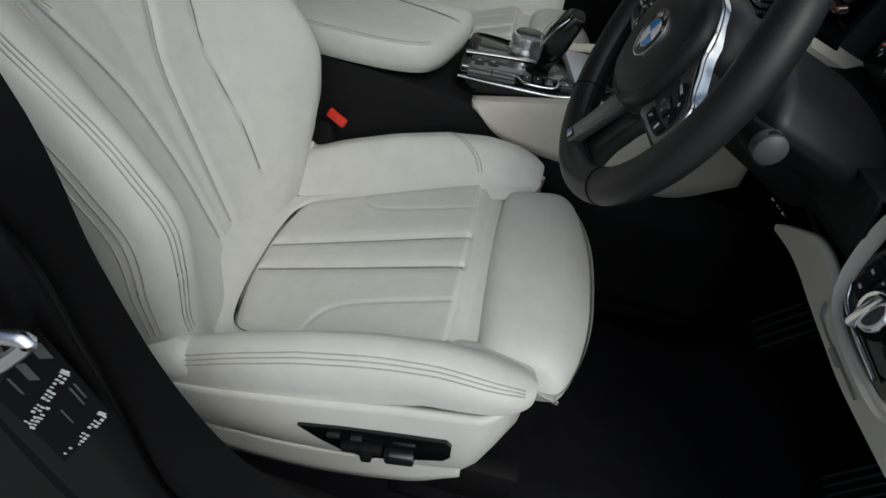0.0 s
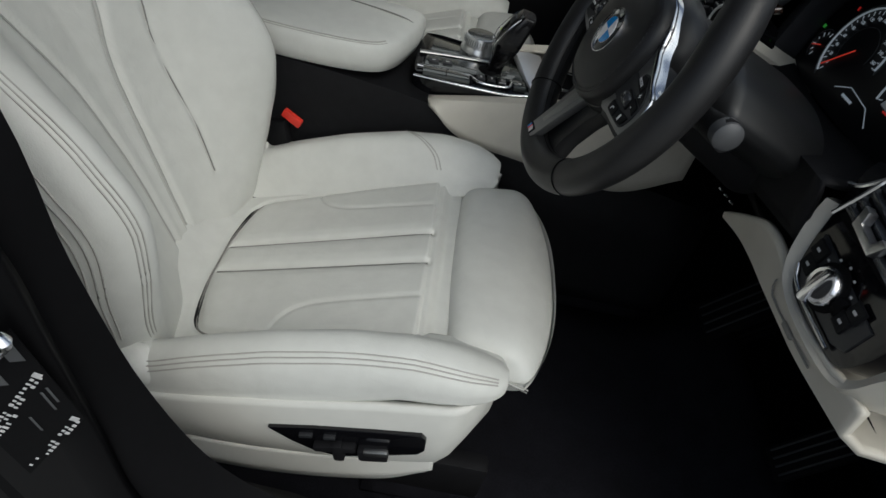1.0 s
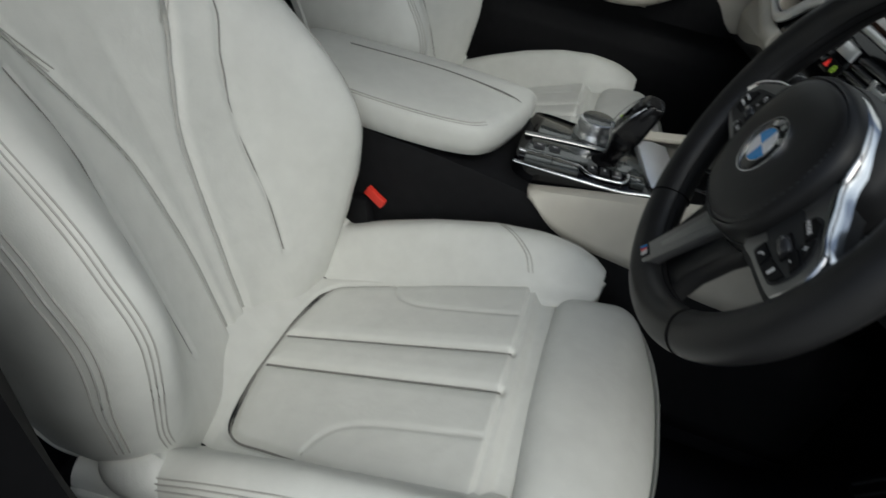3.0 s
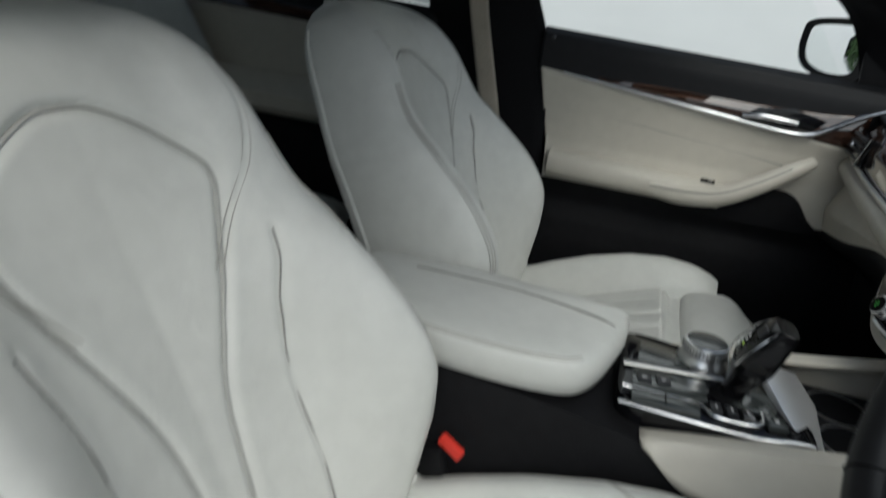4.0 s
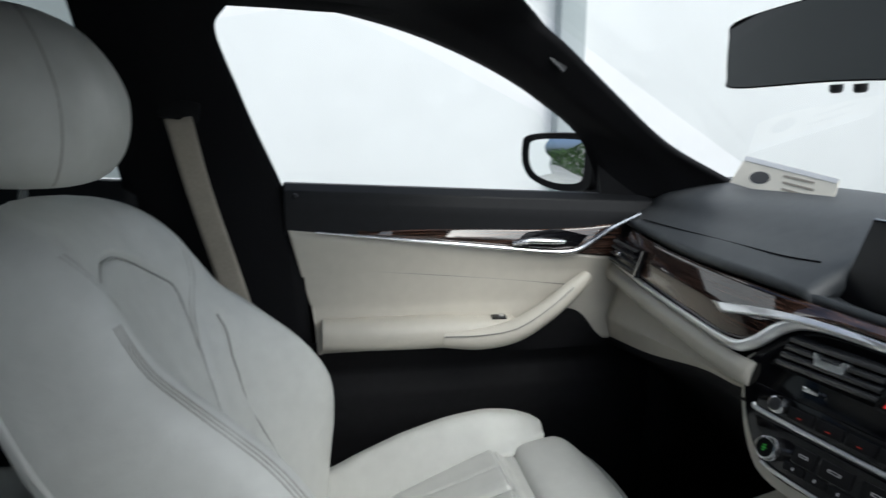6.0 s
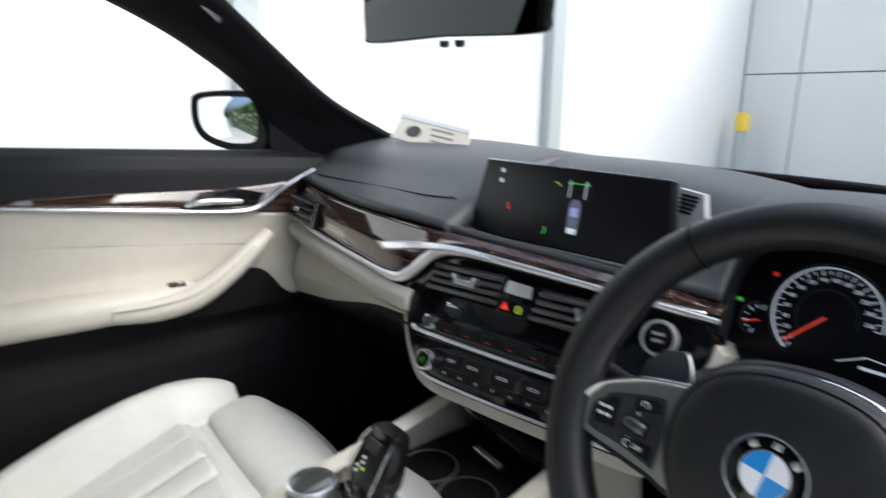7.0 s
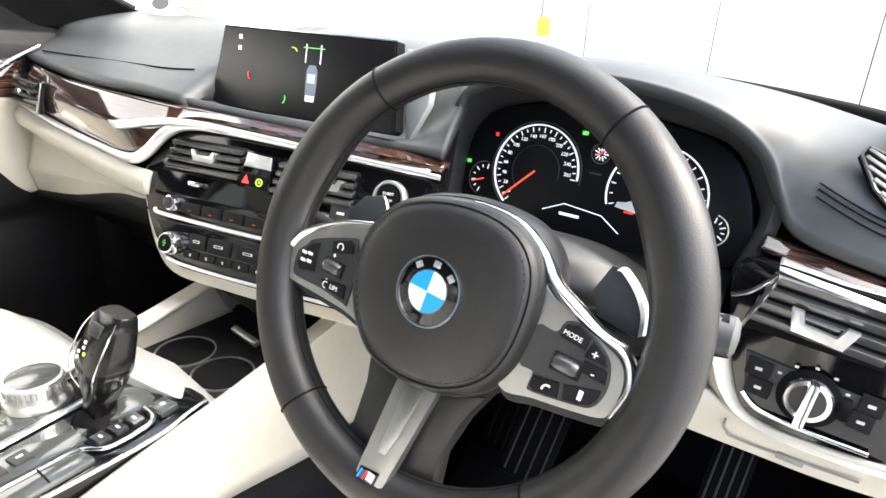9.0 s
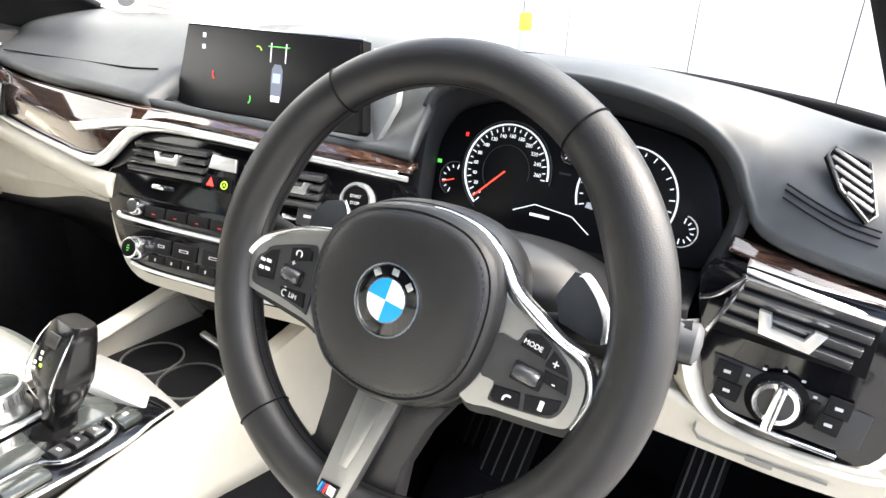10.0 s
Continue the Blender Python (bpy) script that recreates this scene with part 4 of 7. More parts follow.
def steering_wheel():
    w = thing("steering_wheel", "black leather three-spoke steering wheel with metal trim", "steering wheel", WC)
    W3 = lambda x, y, z: tuple(WM @ Vector((x, y, z)))
    edge, r = 0.1845, 0.0170
    angles = [2 * math.pi * i / 96 for i in range(96)]
    # the rim is slim at the top and swells where the thumbs rest
    bell = lambda a, c, w: math.exp(-(((a - c + 180) % 360 - 180) / w) ** 2)
    fat = lambda a: r + 0.0030 * (1 - bell(a, 90, 48)) + 0.0014 * (bell(a, 26, 13) + bell(a, 154, 13))
    wide = [fat(math.degrees(a)) for a in angles]
    rim = tube("rim", [W3((edge - g) * math.cos(a), (edge - g) * math.sin(a), 0) for a, g in zip(angles, wide)], wide, RIM, w, n=28, closed=True, smooth=2, up=tuple(WN), flat=0.97)
    for a in (53, 124, 230, 309):
        c, s, g = math.cos(radians(a)), math.sin(radians(a)), fat(a)
        loop = [W3((edge - g + g * 1.01 * math.cos(q)) * c, (edge - g + g * 1.01 * math.cos(q)) * s, g * 1.01 * math.sin(q)) for q in [2 * math.pi * i / 24 for i in range(24)]]
        tube("seam", loop, 0.0008, RUBBER, rim, n=5, closed=True, smooth=1)
    inside = lambda a, z, d=0.0008: W3((edge - 2 * fat(math.degrees(a)) + d) * math.cos(a), (edge - 2 * fat(math.degrees(a)) + d) * math.sin(a), z)
    for z in (0.0035, -0.0035):
        tube("rim_stitch", [inside(a, z) for a in angles], 0.0007, RUBBER, rim, n=5, closed=True, smooth=1)
    for k in range(64):
        a = radians(190 + 46 * k / 63)
        tube("stitch", [inside(a, 0.0035, 0.0002), inside(a + radians(0.35), -0.0035, 0.0002)], 0.0004, GREY, rim, n=4, smooth=1)
    C2 = lambda pts, n=5: [(q[0], q[1]) for q in smooth_line(pts, n, True)]
    # cushion with its sewn edge
    out = C2([(0.0775, 0.004), (0.0735, 0.033), (0.058, 0.0525), (0.034, 0.0625), (0.002, 0.0655), (-0.032, 0.0605), (-0.055, 0.048), (-0.0695, 0.028), (-0.0745, 0.0), (-0.069, -0.032), (-0.048, -0.0625), (-0.020, -0.0735), (0.006, -0.0755), (0.030, -0.0715), (0.055, -0.0575), (0.071, -0.033)], 5)
    back = [(x * 1.07, y * 1.07) for x, y in out]
    dome("hub", back, [(0.9, -0.040), (1.0, -0.026), (1.0, -0.008), (0.96, 0.002)], RIM, w, m=WM)
    cover = dome("airbag_cover", out, [(1.03, -0.020), (1.02, -0.004), (1.0, 0.009), (0.985, 0.0155), (0.955, 0.0195), (0.925, 0.0215), (0.905, 0.0205), (0.885, 0.0223), (0.8, 0.0246), (0.6, 0.0264), (0.3, 0.0276), (0.05, 0.0280)], RIM, w, m=WM, sharp=70)
    cx, cy = sum(p[0] for p in out) / len(out), sum(p[1] for p in out) / len(out)
    n = len(out)
    for k in range(n):
        a, b = out[k], out[(k + 1) % n]
        if a[1] < 0.045:
            p, q = Vector((cx + (a[0] - cx) * 0.872, cy + (a[1] - cy) * 0.872, 0.0228)), Vector((cx + (b[0] - cx) * 0.872, cy + (b[1] - cy) * 0.872, 0.0228))
            tube("stitch", [W3(*p.lerp(q, 0.1)), W3(*p.lerp(q, 0.6))], 0.0005, GREY, cover, n=4, smooth=1)
    # metal spokes: a satin plate, a bright band along its upper edge, and keys let into it
    right = C2([(0.066, 0.036), (0.078, 0.020), (0.098, 0.008), (0.121, -0.004), (0.136, -0.013), (0.1405, -0.028), (0.1365, -0.046), (0.130, -0.0515), (0.108, -0.0535), (0.084, -0.0545), (0.060, -0.0545), (0.050, -0.02)], 4)
    left = C2([(-0.062, 0.030), (-0.0905, 0.0265), (-0.1125, 0.0205), (-0.138, 0.008), (-0.1505, -0.010), (-0.1515, -0.026), (-0.142, -0.0315), (-0.1085, -0.0370), (-0.082, -0.0415), (-0.058, -0.0455), (-0.050, -0.01)], 4)
    right_band = ([(0.004, 0.0655), (0.0215, 0.0658), (0.044, 0.0615), (0.0575, 0.0548), (0.0715, 0.0430), (0.0845, 0.0258), (0.1008, 0.0150), (0.1190, 0.0035), (0.1350, -0.0030), (0.1437, -0.0140), (0.1468, -0.0300), (0.1395, -0.0490)],
                  [(0.004, 0.0640), (0.0215, 0.0635), (0.042, 0.0590), (0.0530, 0.0530), (0.0655, 0.0410), (0.0765, 0.0240), (0.0945, 0.0090), (0.1170, -0.0020), (0.1320, -0.0080), (0.1385, -0.0160), (0.1410, -0.0290), (0.1350, -0.0480)])
    left_band = ([(-0.060, 0.0345), (-0.0910, 0.0305), (-0.1135, 0.0245), (-0.1410, 0.0115), (-0.1550, -0.0085), (-0.1565, -0.0275), (-0.1490, -0.0320)],
                 [(-0.060, 0.0300), (-0.0900, 0.0255), (-0.1115, 0.0195), (-0.1365, 0.0070), (-0.1488, -0.0105), (-0.1500, -0.0250), (-0.1440, -0.0290)])
    for plate, band in ((right, right_band), (left, left_band)):
        under = dome("spoke_back", [(x * 1.03, y * 1.05 - 0.003) for x, y in plate], [(0.92, -0.026), (1.0, -0.016), (1.03, -0.004), (1.0, 0.002)], RIM, w, "black spoke back", m=WM)
        sp = dome("spoke", plate, [(0.99, -0.010), (1.0, -0.004), (1.0, 0.0060), (0.985, 0.0078), (0.9, 0.0080)], STEEL, w, "satin metal spoke trim", m=WM)
        o3, i3 = band
        mid = [tuple((np.array(a) + np.array(b)) / 2) for a, b in zip(o3, i3)]
        ruled("bright_edge", [[W3(x, y, -0.004) for x, y in o3], [W3(x, y, 0.0065) for x, y in o3], [W3(x, y, 0.0105) for x, y in mid], [W3(x, y, 0.0078) for x, y in i3]], CHROME, sp, "bright edge", n=5, sub=4, rounded=True, sharp=60)
    tp = lambda x, y, z=0.0118, a=-8: WM @ pose(x, y, z, 0, 0, a)

    def keypad(outline, keys, roller):
        pad = dome("button_pad", C2(outline, 3), [(1.0, 0.004), (1.0, 0.0086), (0.985, 0.0094)], GREY, w, "black button pad", m=WM)
        for o in keys:
            c = (sum(p[0] for p in o) / len(o), sum(p[1] for p in o) / len(o))
            prism("button", [(c[0] + (x - c[0]) * 0.93, c[1] + (y - c[1]) * 0.93) for x, y in o], 0.004, BLACK, pad, m=WM @ pose(0, 0, 0.0112), bevel=0.0012)
        x, y = roller
        box("roller_frame", (0, 0, 0), (0.021, 0.013, 0.003), BLACK, pad, bevel=0.0014, m=WM @ pose(x, y, 0.0100, 0, 0, -8))
        lathe("roller", [(0.0045, -0.0085), (0.0058, -0.006), (0.0058, 0.006), (0.0045, 0.0085)], SLAT, pad, m=WM @ pose(x, y, 0.0105, 0, 0, -8) @ pose(0, 0, 0, 0, 90, 0), n=20)
        return pad
    pad = keypad([(0.0955, 0.0020), (0.1055, 0.0035), (0.1165, -0.0030), (0.1265, -0.0110), (0.1305, -0.0190), (0.1315, -0.0305), (0.1290, -0.0400), (0.1245, -0.0460), (0.1165, -0.0483), (0.0840, -0.0500), (0.0803, -0.0462), (0.0815, -0.0365), (0.0700, -0.0330), (0.0755, -0.0060), (0.0905, -0.0065)],
                 [[(0.0965, 0.0010), (0.1055, 0.0025), (0.1150, -0.0035), (0.1125, -0.0130), (0.0930, -0.0085)], [(0.1160, -0.0045), (0.1258, -0.0120), (0.1292, -0.0190), (0.1120, -0.0165), (0.1130, -0.0120)], [(0.1125, -0.0180), (0.1295, -0.0205), (0.1303, -0.0300), (0.1130, -0.0265)], [(0.0822, -0.0378), (0.1020, -0.0370), (0.1030, -0.0482), (0.0846, -0.0488), (0.0815, -0.0458)], [(0.1035, -0.0370), (0.1290, -0.0330), (0.1278, -0.0400), (0.1240, -0.0448), (0.1165, -0.0472), (0.1045, -0.0480)]], (0.1030, -0.0255))
    text("MODE", 0.0047, WHITE, pad, tp(0.1030, -0.0055, a=-12))
    text("+", 0.009, WHITE, pad, tp(0.1195, -0.0132))
    text("-", 0.009, WHITE, pad, tp(0.1210, -0.0248))
    ring("phone_mark", 0.0038, 0.0014, 0.0003, WHITE, pad, tp(0.0945, -0.0445), n=10, a0=60, a1=200)
    box("voice_mark", (0, 0, 0), (0.0030, 0.0065, 0.0005), WHITE, pad, bevel=0.0002, m=tp(0.1165, -0.0405))
    pad = keypad([(-0.1310, 0.0010), (-0.1235, 0.0075), (-0.0860, 0.0165), (-0.0800, 0.0120), (-0.0770, -0.0060), (-0.0785, -0.0350), (-0.0830, -0.0362), (-0.1080, -0.0305), (-0.1350, -0.0272), (-0.1405, -0.0215), (-0.1390, -0.0060)],
                 [[(-0.1045, 0.0105), (-0.0870, 0.0145), (-0.0825, 0.0110), (-0.0820, 0.0035), (-0.1040, -0.0010)], [(-0.1300, -0.0010), (-0.1230, 0.0050), (-0.1160, 0.0065), (-0.1160, -0.0200), (-0.1330, -0.0215), (-0.1375, -0.0150)], [(-0.1090, -0.0220), (-0.0820, -0.0215), (-0.0810, -0.0335), (-0.1060, -0.0290)]], (-0.0985, -0.0110))
    ring("cruise_mark", 0.0032, 0.0009, 0.0003, WHITE, pad, tp(-0.0945, 0.0068), n=14, a0=-40, a1=220)
    ring("limit_mark", 0.0030, 0.0009, 0.0003, WHITE, pad, tp(-0.1015, -0.0258), n=12, a0=60, a1=290)
    text("LIM", 0.0054, WHITE, pad, tp(-0.0930, -0.0265))
    text("+", 0.007, WHITE, pad, tp(-0.0985, -0.0015))
    text("-", 0.007, WHITE, pad, tp(-0.1015, -0.0205))
    for dx in (-0.0032, 0.0032):
        for dy in (0.0032, -0.0032):
            box("assist_mark", (0, 0, 0), (0.0048, 0.0024, 0.0004), WHITE, pad, bevel=0, m=tp(-0.1265 + dx, -0.0085 + dy))
    # shift paddles behind the spokes
    for o, e in (([(0.1080, 0.0440), (0.1185, 0.0435), (0.1300, 0.0320), (0.1380, 0.0180), (0.1400, 0.0030), (0.1335, 0.0000), (0.1050, 0.0080), (0.0990, 0.0250)], [(0.1140, 0.0432), (0.1185, 0.0422), (0.1295, 0.0312), (0.1370, 0.0178), (0.1388, 0.0030)]),
                 ([(-0.1225, 0.0200), (-0.1215, 0.0375), (-0.1090, 0.0505), (-0.0920, 0.0545), (-0.0850, 0.0480), (-0.0800, 0.0250)], [(-0.0880, 0.0540), (-0.0835, 0.0450), (-0.0790, 0.0330), (-0.0780, 0.0250)])):
        pd = prism("shift_paddle", o, 0.005, DASH, w, "dark grey shift paddle", m=WM @ pose(0, 0, -0.024), bevel=0.0018)
        ruled("paddle_edge", [[W3(x * 1.012, y + 0.0015, -0.0245) for x, y in e], [W3(x, y, -0.0225) for x, y in e], [W3(x * 0.978, y - 0.002, -0.0236) for x, y in e]], SATIN, pd, "bright paddle edge", n=5, sub=2)
    # lower spoke
    o = [(-0.056, -0.068), (-0.030, -0.078), (0.020, -0.078), (0.050, -0.068), (0.036, -0.092), (0.024, -0.125), (0.024, -0.160), (-0.066, -0.160), (-0.070, -0.140), (-0.058, -0.128), (-0.054, -0.092)]
    prism("lower_spoke_base", o, 0.022, RIM, w, m=WM @ pose(0, 0, -0.004), bevel=0.005)
    LM = WM @ pose(0, -0.0755, 0.004, -9.6, 0, 0)
    o = [(-0.0210, 0.0), (0.0150, 0.0), (-0.0045, -0.0800), (-0.0085, -0.0850), (-0.0290, -0.0850), (-0.0318, -0.0800)]
    lo = prism("lower_spoke", o, 0.010, STEEL, w, "brushed metal lower spoke", m=LM, bevel=0.002)
    prism("groove", [(-0.0120, -0.0045), (0.0040, -0.0045), (-0.0050, -0.0425), (-0.0100, -0.0575), (-0.0175, -0.0575), (-0.0160, -0.0425)], 0.0008, ALU, lo, "shallow brushed facet", m=LM @ pose(0, 0, 0.0006), bevel=0.0006)
    PM = LM @ pose(-0.0190, -0.0765, 0.0016)
    mb = prism("plaque", [(-0.0085, 0.0050), (0.0090, 0.0050), (0.0070, -0.0050), (-0.0100, -0.0050)], 0.003, GLOSS, lo, "small striped plaque", m=PM, bevel=0.0012)
    for k, c in enumerate((BLUE, BLUE_DARK, RED)):
        box("stripe", (0, 0, 0), (0.0017, 0.0074, 0.0006), c, mb, bevel=0, m=PM @ pose(-0.0068 + 0.0024 * k, 0, 0.0003, 0, 0, -18))
    box("plaque_mark", (0, 0, 0), (0.0062, 0.0066, 0.0006), LABEL, mb, bevel=0, m=PM @ pose(0.0030, 0, 0.0003, 0, 0, -8))
    # round badge in plain quarters
    bm_ = WM @ pose(0.001, -0.0035, 0.0272, 0, 0, -9)
    bd = lathe("badge", [(0.0252, -0.003), (0.0252, 0.001), (0.0242, 0.0016), (0.0001, 0.0016)], GLOSS, w, "round badge with blue and white quarters", m=bm_, n=48)
    ring("badge_ring", 0.0258, 0.0013, 0.0024, CHROME, bd, bm_, n=48)
    ring("badge_ring", 0.0158, 0.0009, 0.0024, CHROME, bd, bm_, n=40)
    for a in (132, 90, 48):
        box("badge_bar", (0, 0, 0), (0.0052, 0.0046, 0.0005), SATIN, bd, "plain silver bar", bevel=0.0001, m=bm_ @ pose(0.0203 * math.cos(radians(a)), 0.0203 * math.sin(radians(a)), 0.0020, 0, 0, a - 90))
    for k in range(4):
        sec = [(0, 0)] + [(0.0149 * math.cos(radians(90 * k + 10 * j)), 0.0149 * math.sin(radians(90 * k + 10 * j))) for j in range(10)]
        prism("badge_quarter", sec, 0.0012, BADGE_WHITE if k % 2 == 0 else BLUE, bd, m=bm_ @ pose(0, 0, 0.0026), bevel=0)


def steering_column():
    c = thing("steering_column", "black plastic steering column shroud with stalks", "steering column", (0.70, -0.36, 0.85))
    ax = -WN
    o = Vector(WC)
    lines = []
    for k, (r, h, dz) in enumerate(((0.052, 0.05, 0.0), (0.062, 0.12, -0.006), (0.066, 0.22, -0.02))):
        m = plane_pose(o + ax * h + Vector((0, 0, dz)), WR, WN.cross(WR))
        lines.append([tuple(m @ Vector((r * math.cos(a), 0.85 * r * math.sin(a), 0))) for a in [2 * math.pi * i / 20 for i in range(21)]])
    ruled("shroud", lines, BLACK, c, n=2, sub=4)
    m = plane_pose(o, WR, WN.cross(WR))
    cap = curve2([(0.120, 0.012), (0.105, 0.036), (0.082, 0.049), (0.045, 0.0575), (0.0, 0.059), (-0.045, 0.0575), (-0.082, 0.049), (-0.105, 0.036), (-0.120, 0.012), (-0.075, -0.020), (0.0, -0.030), (0.075, -0.020)], 4)
    dome("column_cover", cap, [(1.02, -0.20), (1.0, -0.085), (0.985, -0.078), (0.92, -0.072), (0.70, -0.055), (0.4, -0.045)], COLUMN, c, "dark grey upper column cover", m=m)
    for s in (1, -1):
        m = plane_pose(o + ax * 0.040, WR, WN.cross(WR))
        st = tube("stalk", [tuple(m @ Vector((x * s, y, z))) for x, y, z in ((0.045, -0.012, -0.02), (0.10, 0.002, -0.01), (0.150, 0.010, 0.0), (0.188, 0.017, 0.0))], [0.007, 0.007, 0.009, 0.011], BLACK, c, n=12, flat=1.4)
        lathe("stalk_tip", [(0.001, 0.004), (0.010, 0.003), (0.0135, 0.0), (0.0135, -0.012), (0.009, -0.014)], STALK, st, m=m @ pose(0.190 * s, 0.017, 0.0, 0, 90 * s, 0), n=20)
    for k in range(3):
        box("key_mark", (0, 0, 0), (0.003, 0.007, 0.003), CHROME, c, bevel=0.001, m=pose(0.80 + 0.004 * k, -0.338 - 0.012 * k, 0.756 - 0.001 * k, 0, 30, 20))


steering_wheel()
steering_column()


# ---- dashboard ----
def CP(y, z, o=0.0):
    """A place on the leaning front of the middle stack, o metres in front of it."""
    n = Vector((-1, -0.21, 0.35)).normalized()
    return Vector((0.705 - 0.21 * (y - 0.1) + 0.35 * (z - 0.91), y, z)) + n * (o - 0.014)


def CM(y, z, o=0.0):
    """The pose on the stack's front: x to the driver's right, y up, z towards the driver."""
    return plane_pose(CP(y, z, o), (0.21, -1, 0), (0.35, 0, 1))


def RP(y, z, o=0.0):
    y, z = 0.9499 * y -0.0299, 0.9499 * z +0.0556
    return Vector((0.803 + 0.15 * (z - 0.88), y, z)) + Vector((-1, 0, 0.15)).normalized() * (o - 0.008)


def RMp(y, z, o=0.0):
    return plane_pose(RP(y, z, o), (0, -1, 0), (0.15, 0, 1))


def face(name, fn, pts, depth, mat, parent, label="", o=0.0, bevel=0.0015):
    """A plate on a leaning front, from (y, z) corners, pulled back by depth."""
    m = fn(pts[0][0], pts[0][1], o)
    inv = m.inverted()
    pf = CP if fn is CM else RP
    loc = [inv @ pf(y, z, o) for y, z in pts]
    return prism(name, [(p.x, p.y) for p in loc], depth, mat, parent, label, m=m, bevel=bevel)


def dashboard():
    d = thing("dashboard", "black leather dashboard with dark wood and chrome trim", "dashboard", (0.95, 0.02, 0.9))
    # padded top over the passenger's side and the middle
    ys = [0.735, 0.66, 0.40, 0.25, 0.187, 0.170, 0.158, -0.02, -0.13, -0.175, -0.205]
    low = [(0.765, 0.996), (0.748, 0.992), (0.712, 0.9855), (0.717, 0.983), (0.723, 0.980), (0.725, 0.9785), (0.729, 0.9765), (0.764, 0.966), (0.790, 0.9585), (0.803, 0.956), (0.812, 0.954)]
    mid = [(0.820, 1.018), (0.805, 1.020), (0.786, 1.020), (0.785, 1.017), (0.786, 1.014), (0.787, 1.006), (0.790, 0.974), (0.835, 0.962), (0.850, 0.962), (0.848, 0.982), (0.850, 1.005)]
    hi = [(0.86, 1.044), (0.85, 1.052), (0.87, 1.060), (0.885, 1.061), (0.90, 1.060), (0.90, 1.058), (0.90, 1.045), (0.92, 1.045), (0.90, 1.044), (0.89, 1.045), (0.885, 1.046)]
    L3 = lambda a: [(x, y, z) for y, (x, z) in zip(ys, a)]
    ruled("top_pad", [L3(low), L3(mid), L3(hi), [(1.02, y, 1.064 + 0.012 * ease(y, 0.1, 0.4) - 0.014 * ease(-y, 0.06, 0.19)) for y in ys], [(1.16, y, 1.045 - 0.020 * ease(-y, 0.06, 0.19)) for y in ys], [(1.28, y, 1.005) for y in ys]], DASH, d, thick=0.012, n=8, rounded=True)
    tube("pad_seam", [(0.757, 0.638, 1.0128), (0.752, 0.50, 1.0152), (0.753, 0.35, 1.0173), (0.757, 0.25, 1.0180), (0.767, 0.195, 1.0204)], 0.0011, RUBBER, d, n=5)
    tube("screen_seal", [(1.19, 0.62, 1.040), (1.25, 0.35, 1.041), (1.27, 0.0, 1.040), (1.25, -0.30, 1.036), (1.18, -0.55, 1.020), (1.10, -0.70, 1.000)], 0.012, RUBBER, d, "black windscreen seal", n=8)
    # driver's side pad with the instrument hood
    ys2 = [-0.203, -0.22, -0.28, -0.38, -0.46, -0.508, -0.532, -0.555, -0.61, -0.70]
    edge = [(0.847, 1.008), (0.847, 1.028), (0.850, 1.048), (0.850, 1.050), (0.850, 1.036), (0.852, 1.010), (0.850, 0.974), (0.845, 0.946), (0.841, 0.932), (0.852, 0.919)]
    crown = [(0.880, 1.046), (0.882, 1.050), (0.885, 1.058), (0.885, 1.059), (0.885, 1.047), (0.883, 1.031), (0.879, 1.014), (0.875, 1.002), (0.870, 0.986), (0.872, 0.966)]
    far = [(0.98, 1.053), (0.98, 1.055), (0.98, 1.057), (0.98, 1.055), (0.98, 1.046), (0.975, 1.038), (0.97, 1.032), (0.963, 1.026), (0.95, 1.013), (0.93, 0.985)]
    L4 = lambda a: [(x, y, z) for y, (x, z) in zip(ys2, a)]
    ruled("hood_pad", [L4(edge), L4(crown), L4(far), [(1.12, y, 1.030 - 0.040 * ease(-y, 0.42, 0.70)) for y in ys2], [(1.28, y, 1.000 - 0.05 * ease(-y, 0.42, 0.70)) for y in ys2]], DASH, d, thick=0.012, n=8, rounded=True, sharp=70)
    for q in (0.0, 0.0045, 0.0105):
        tube("pad_seam", [(0.8508 - 0.55 * q, -0.5626, 0.9942 - q), (0.8462 - 0.45 * q, -0.5857, 0.9845 - q), (0.8440 - 0.4 * q, -0.6108, 0.9754 - q), (0.8450 - 0.4 * q, -0.6347, 0.9705 - q)], 0.0008, RUBBER, d, n=5)
    # demister grille by the pillar
    gm = plane_pose((0.866, -0.602, 0.994), (0.16, -1, -0.42), (0.70, 0, 0.70)) @ pose(0, 0, 0.007) @ Matrix.Diagonal((0.82, 0.74, 1, 1))
    shape = [(-0.030, 0.032), (0.006, 0.032), (0.032, -0.022), (0.028, -0.034), (-0.006, -0.014), (-0.032, 0.018)]
    gv = prism("demister_frame", shape, 0.006, RUBBER, d, "black demister grille", m=gm @ pose(0, 0, 0.004), bevel=0.001)
    for k, (a, b) in enumerate(((-0.029, 0.010), (-0.028, 0.014), (-0.022, 0.019), (-0.012, 0.024), (-0.001, 0.028))):
        box("bar", (0, 0, 0), (b - a, 0.0052, 0.003), STALK, gv, bevel=0.0008, m=gm @ pose(0.5 * (a + b), 0.024 - 0.0105 * k, 0.0052, 0, 0, -10))
    tube("rim_line", [tuple(gm @ Vector((x, y, 0.0048))) for x, y in shape], 0.0016, STALK, gv, n=5, closed=True, smooth=1)
    # wood with its bright lower plate, passenger's side
    wt = [(0.746, 0.66, 0.992), (0.716, 0.50, 0.986), (0.706, 0.35, 0.984), (0.716, 0.20, 0.981), (0.735, 0.10, 0.977), (0.778, -0.10, 0.966), (0.800, -0.175, 0.960), (0.813, -0.212, 0.955)]
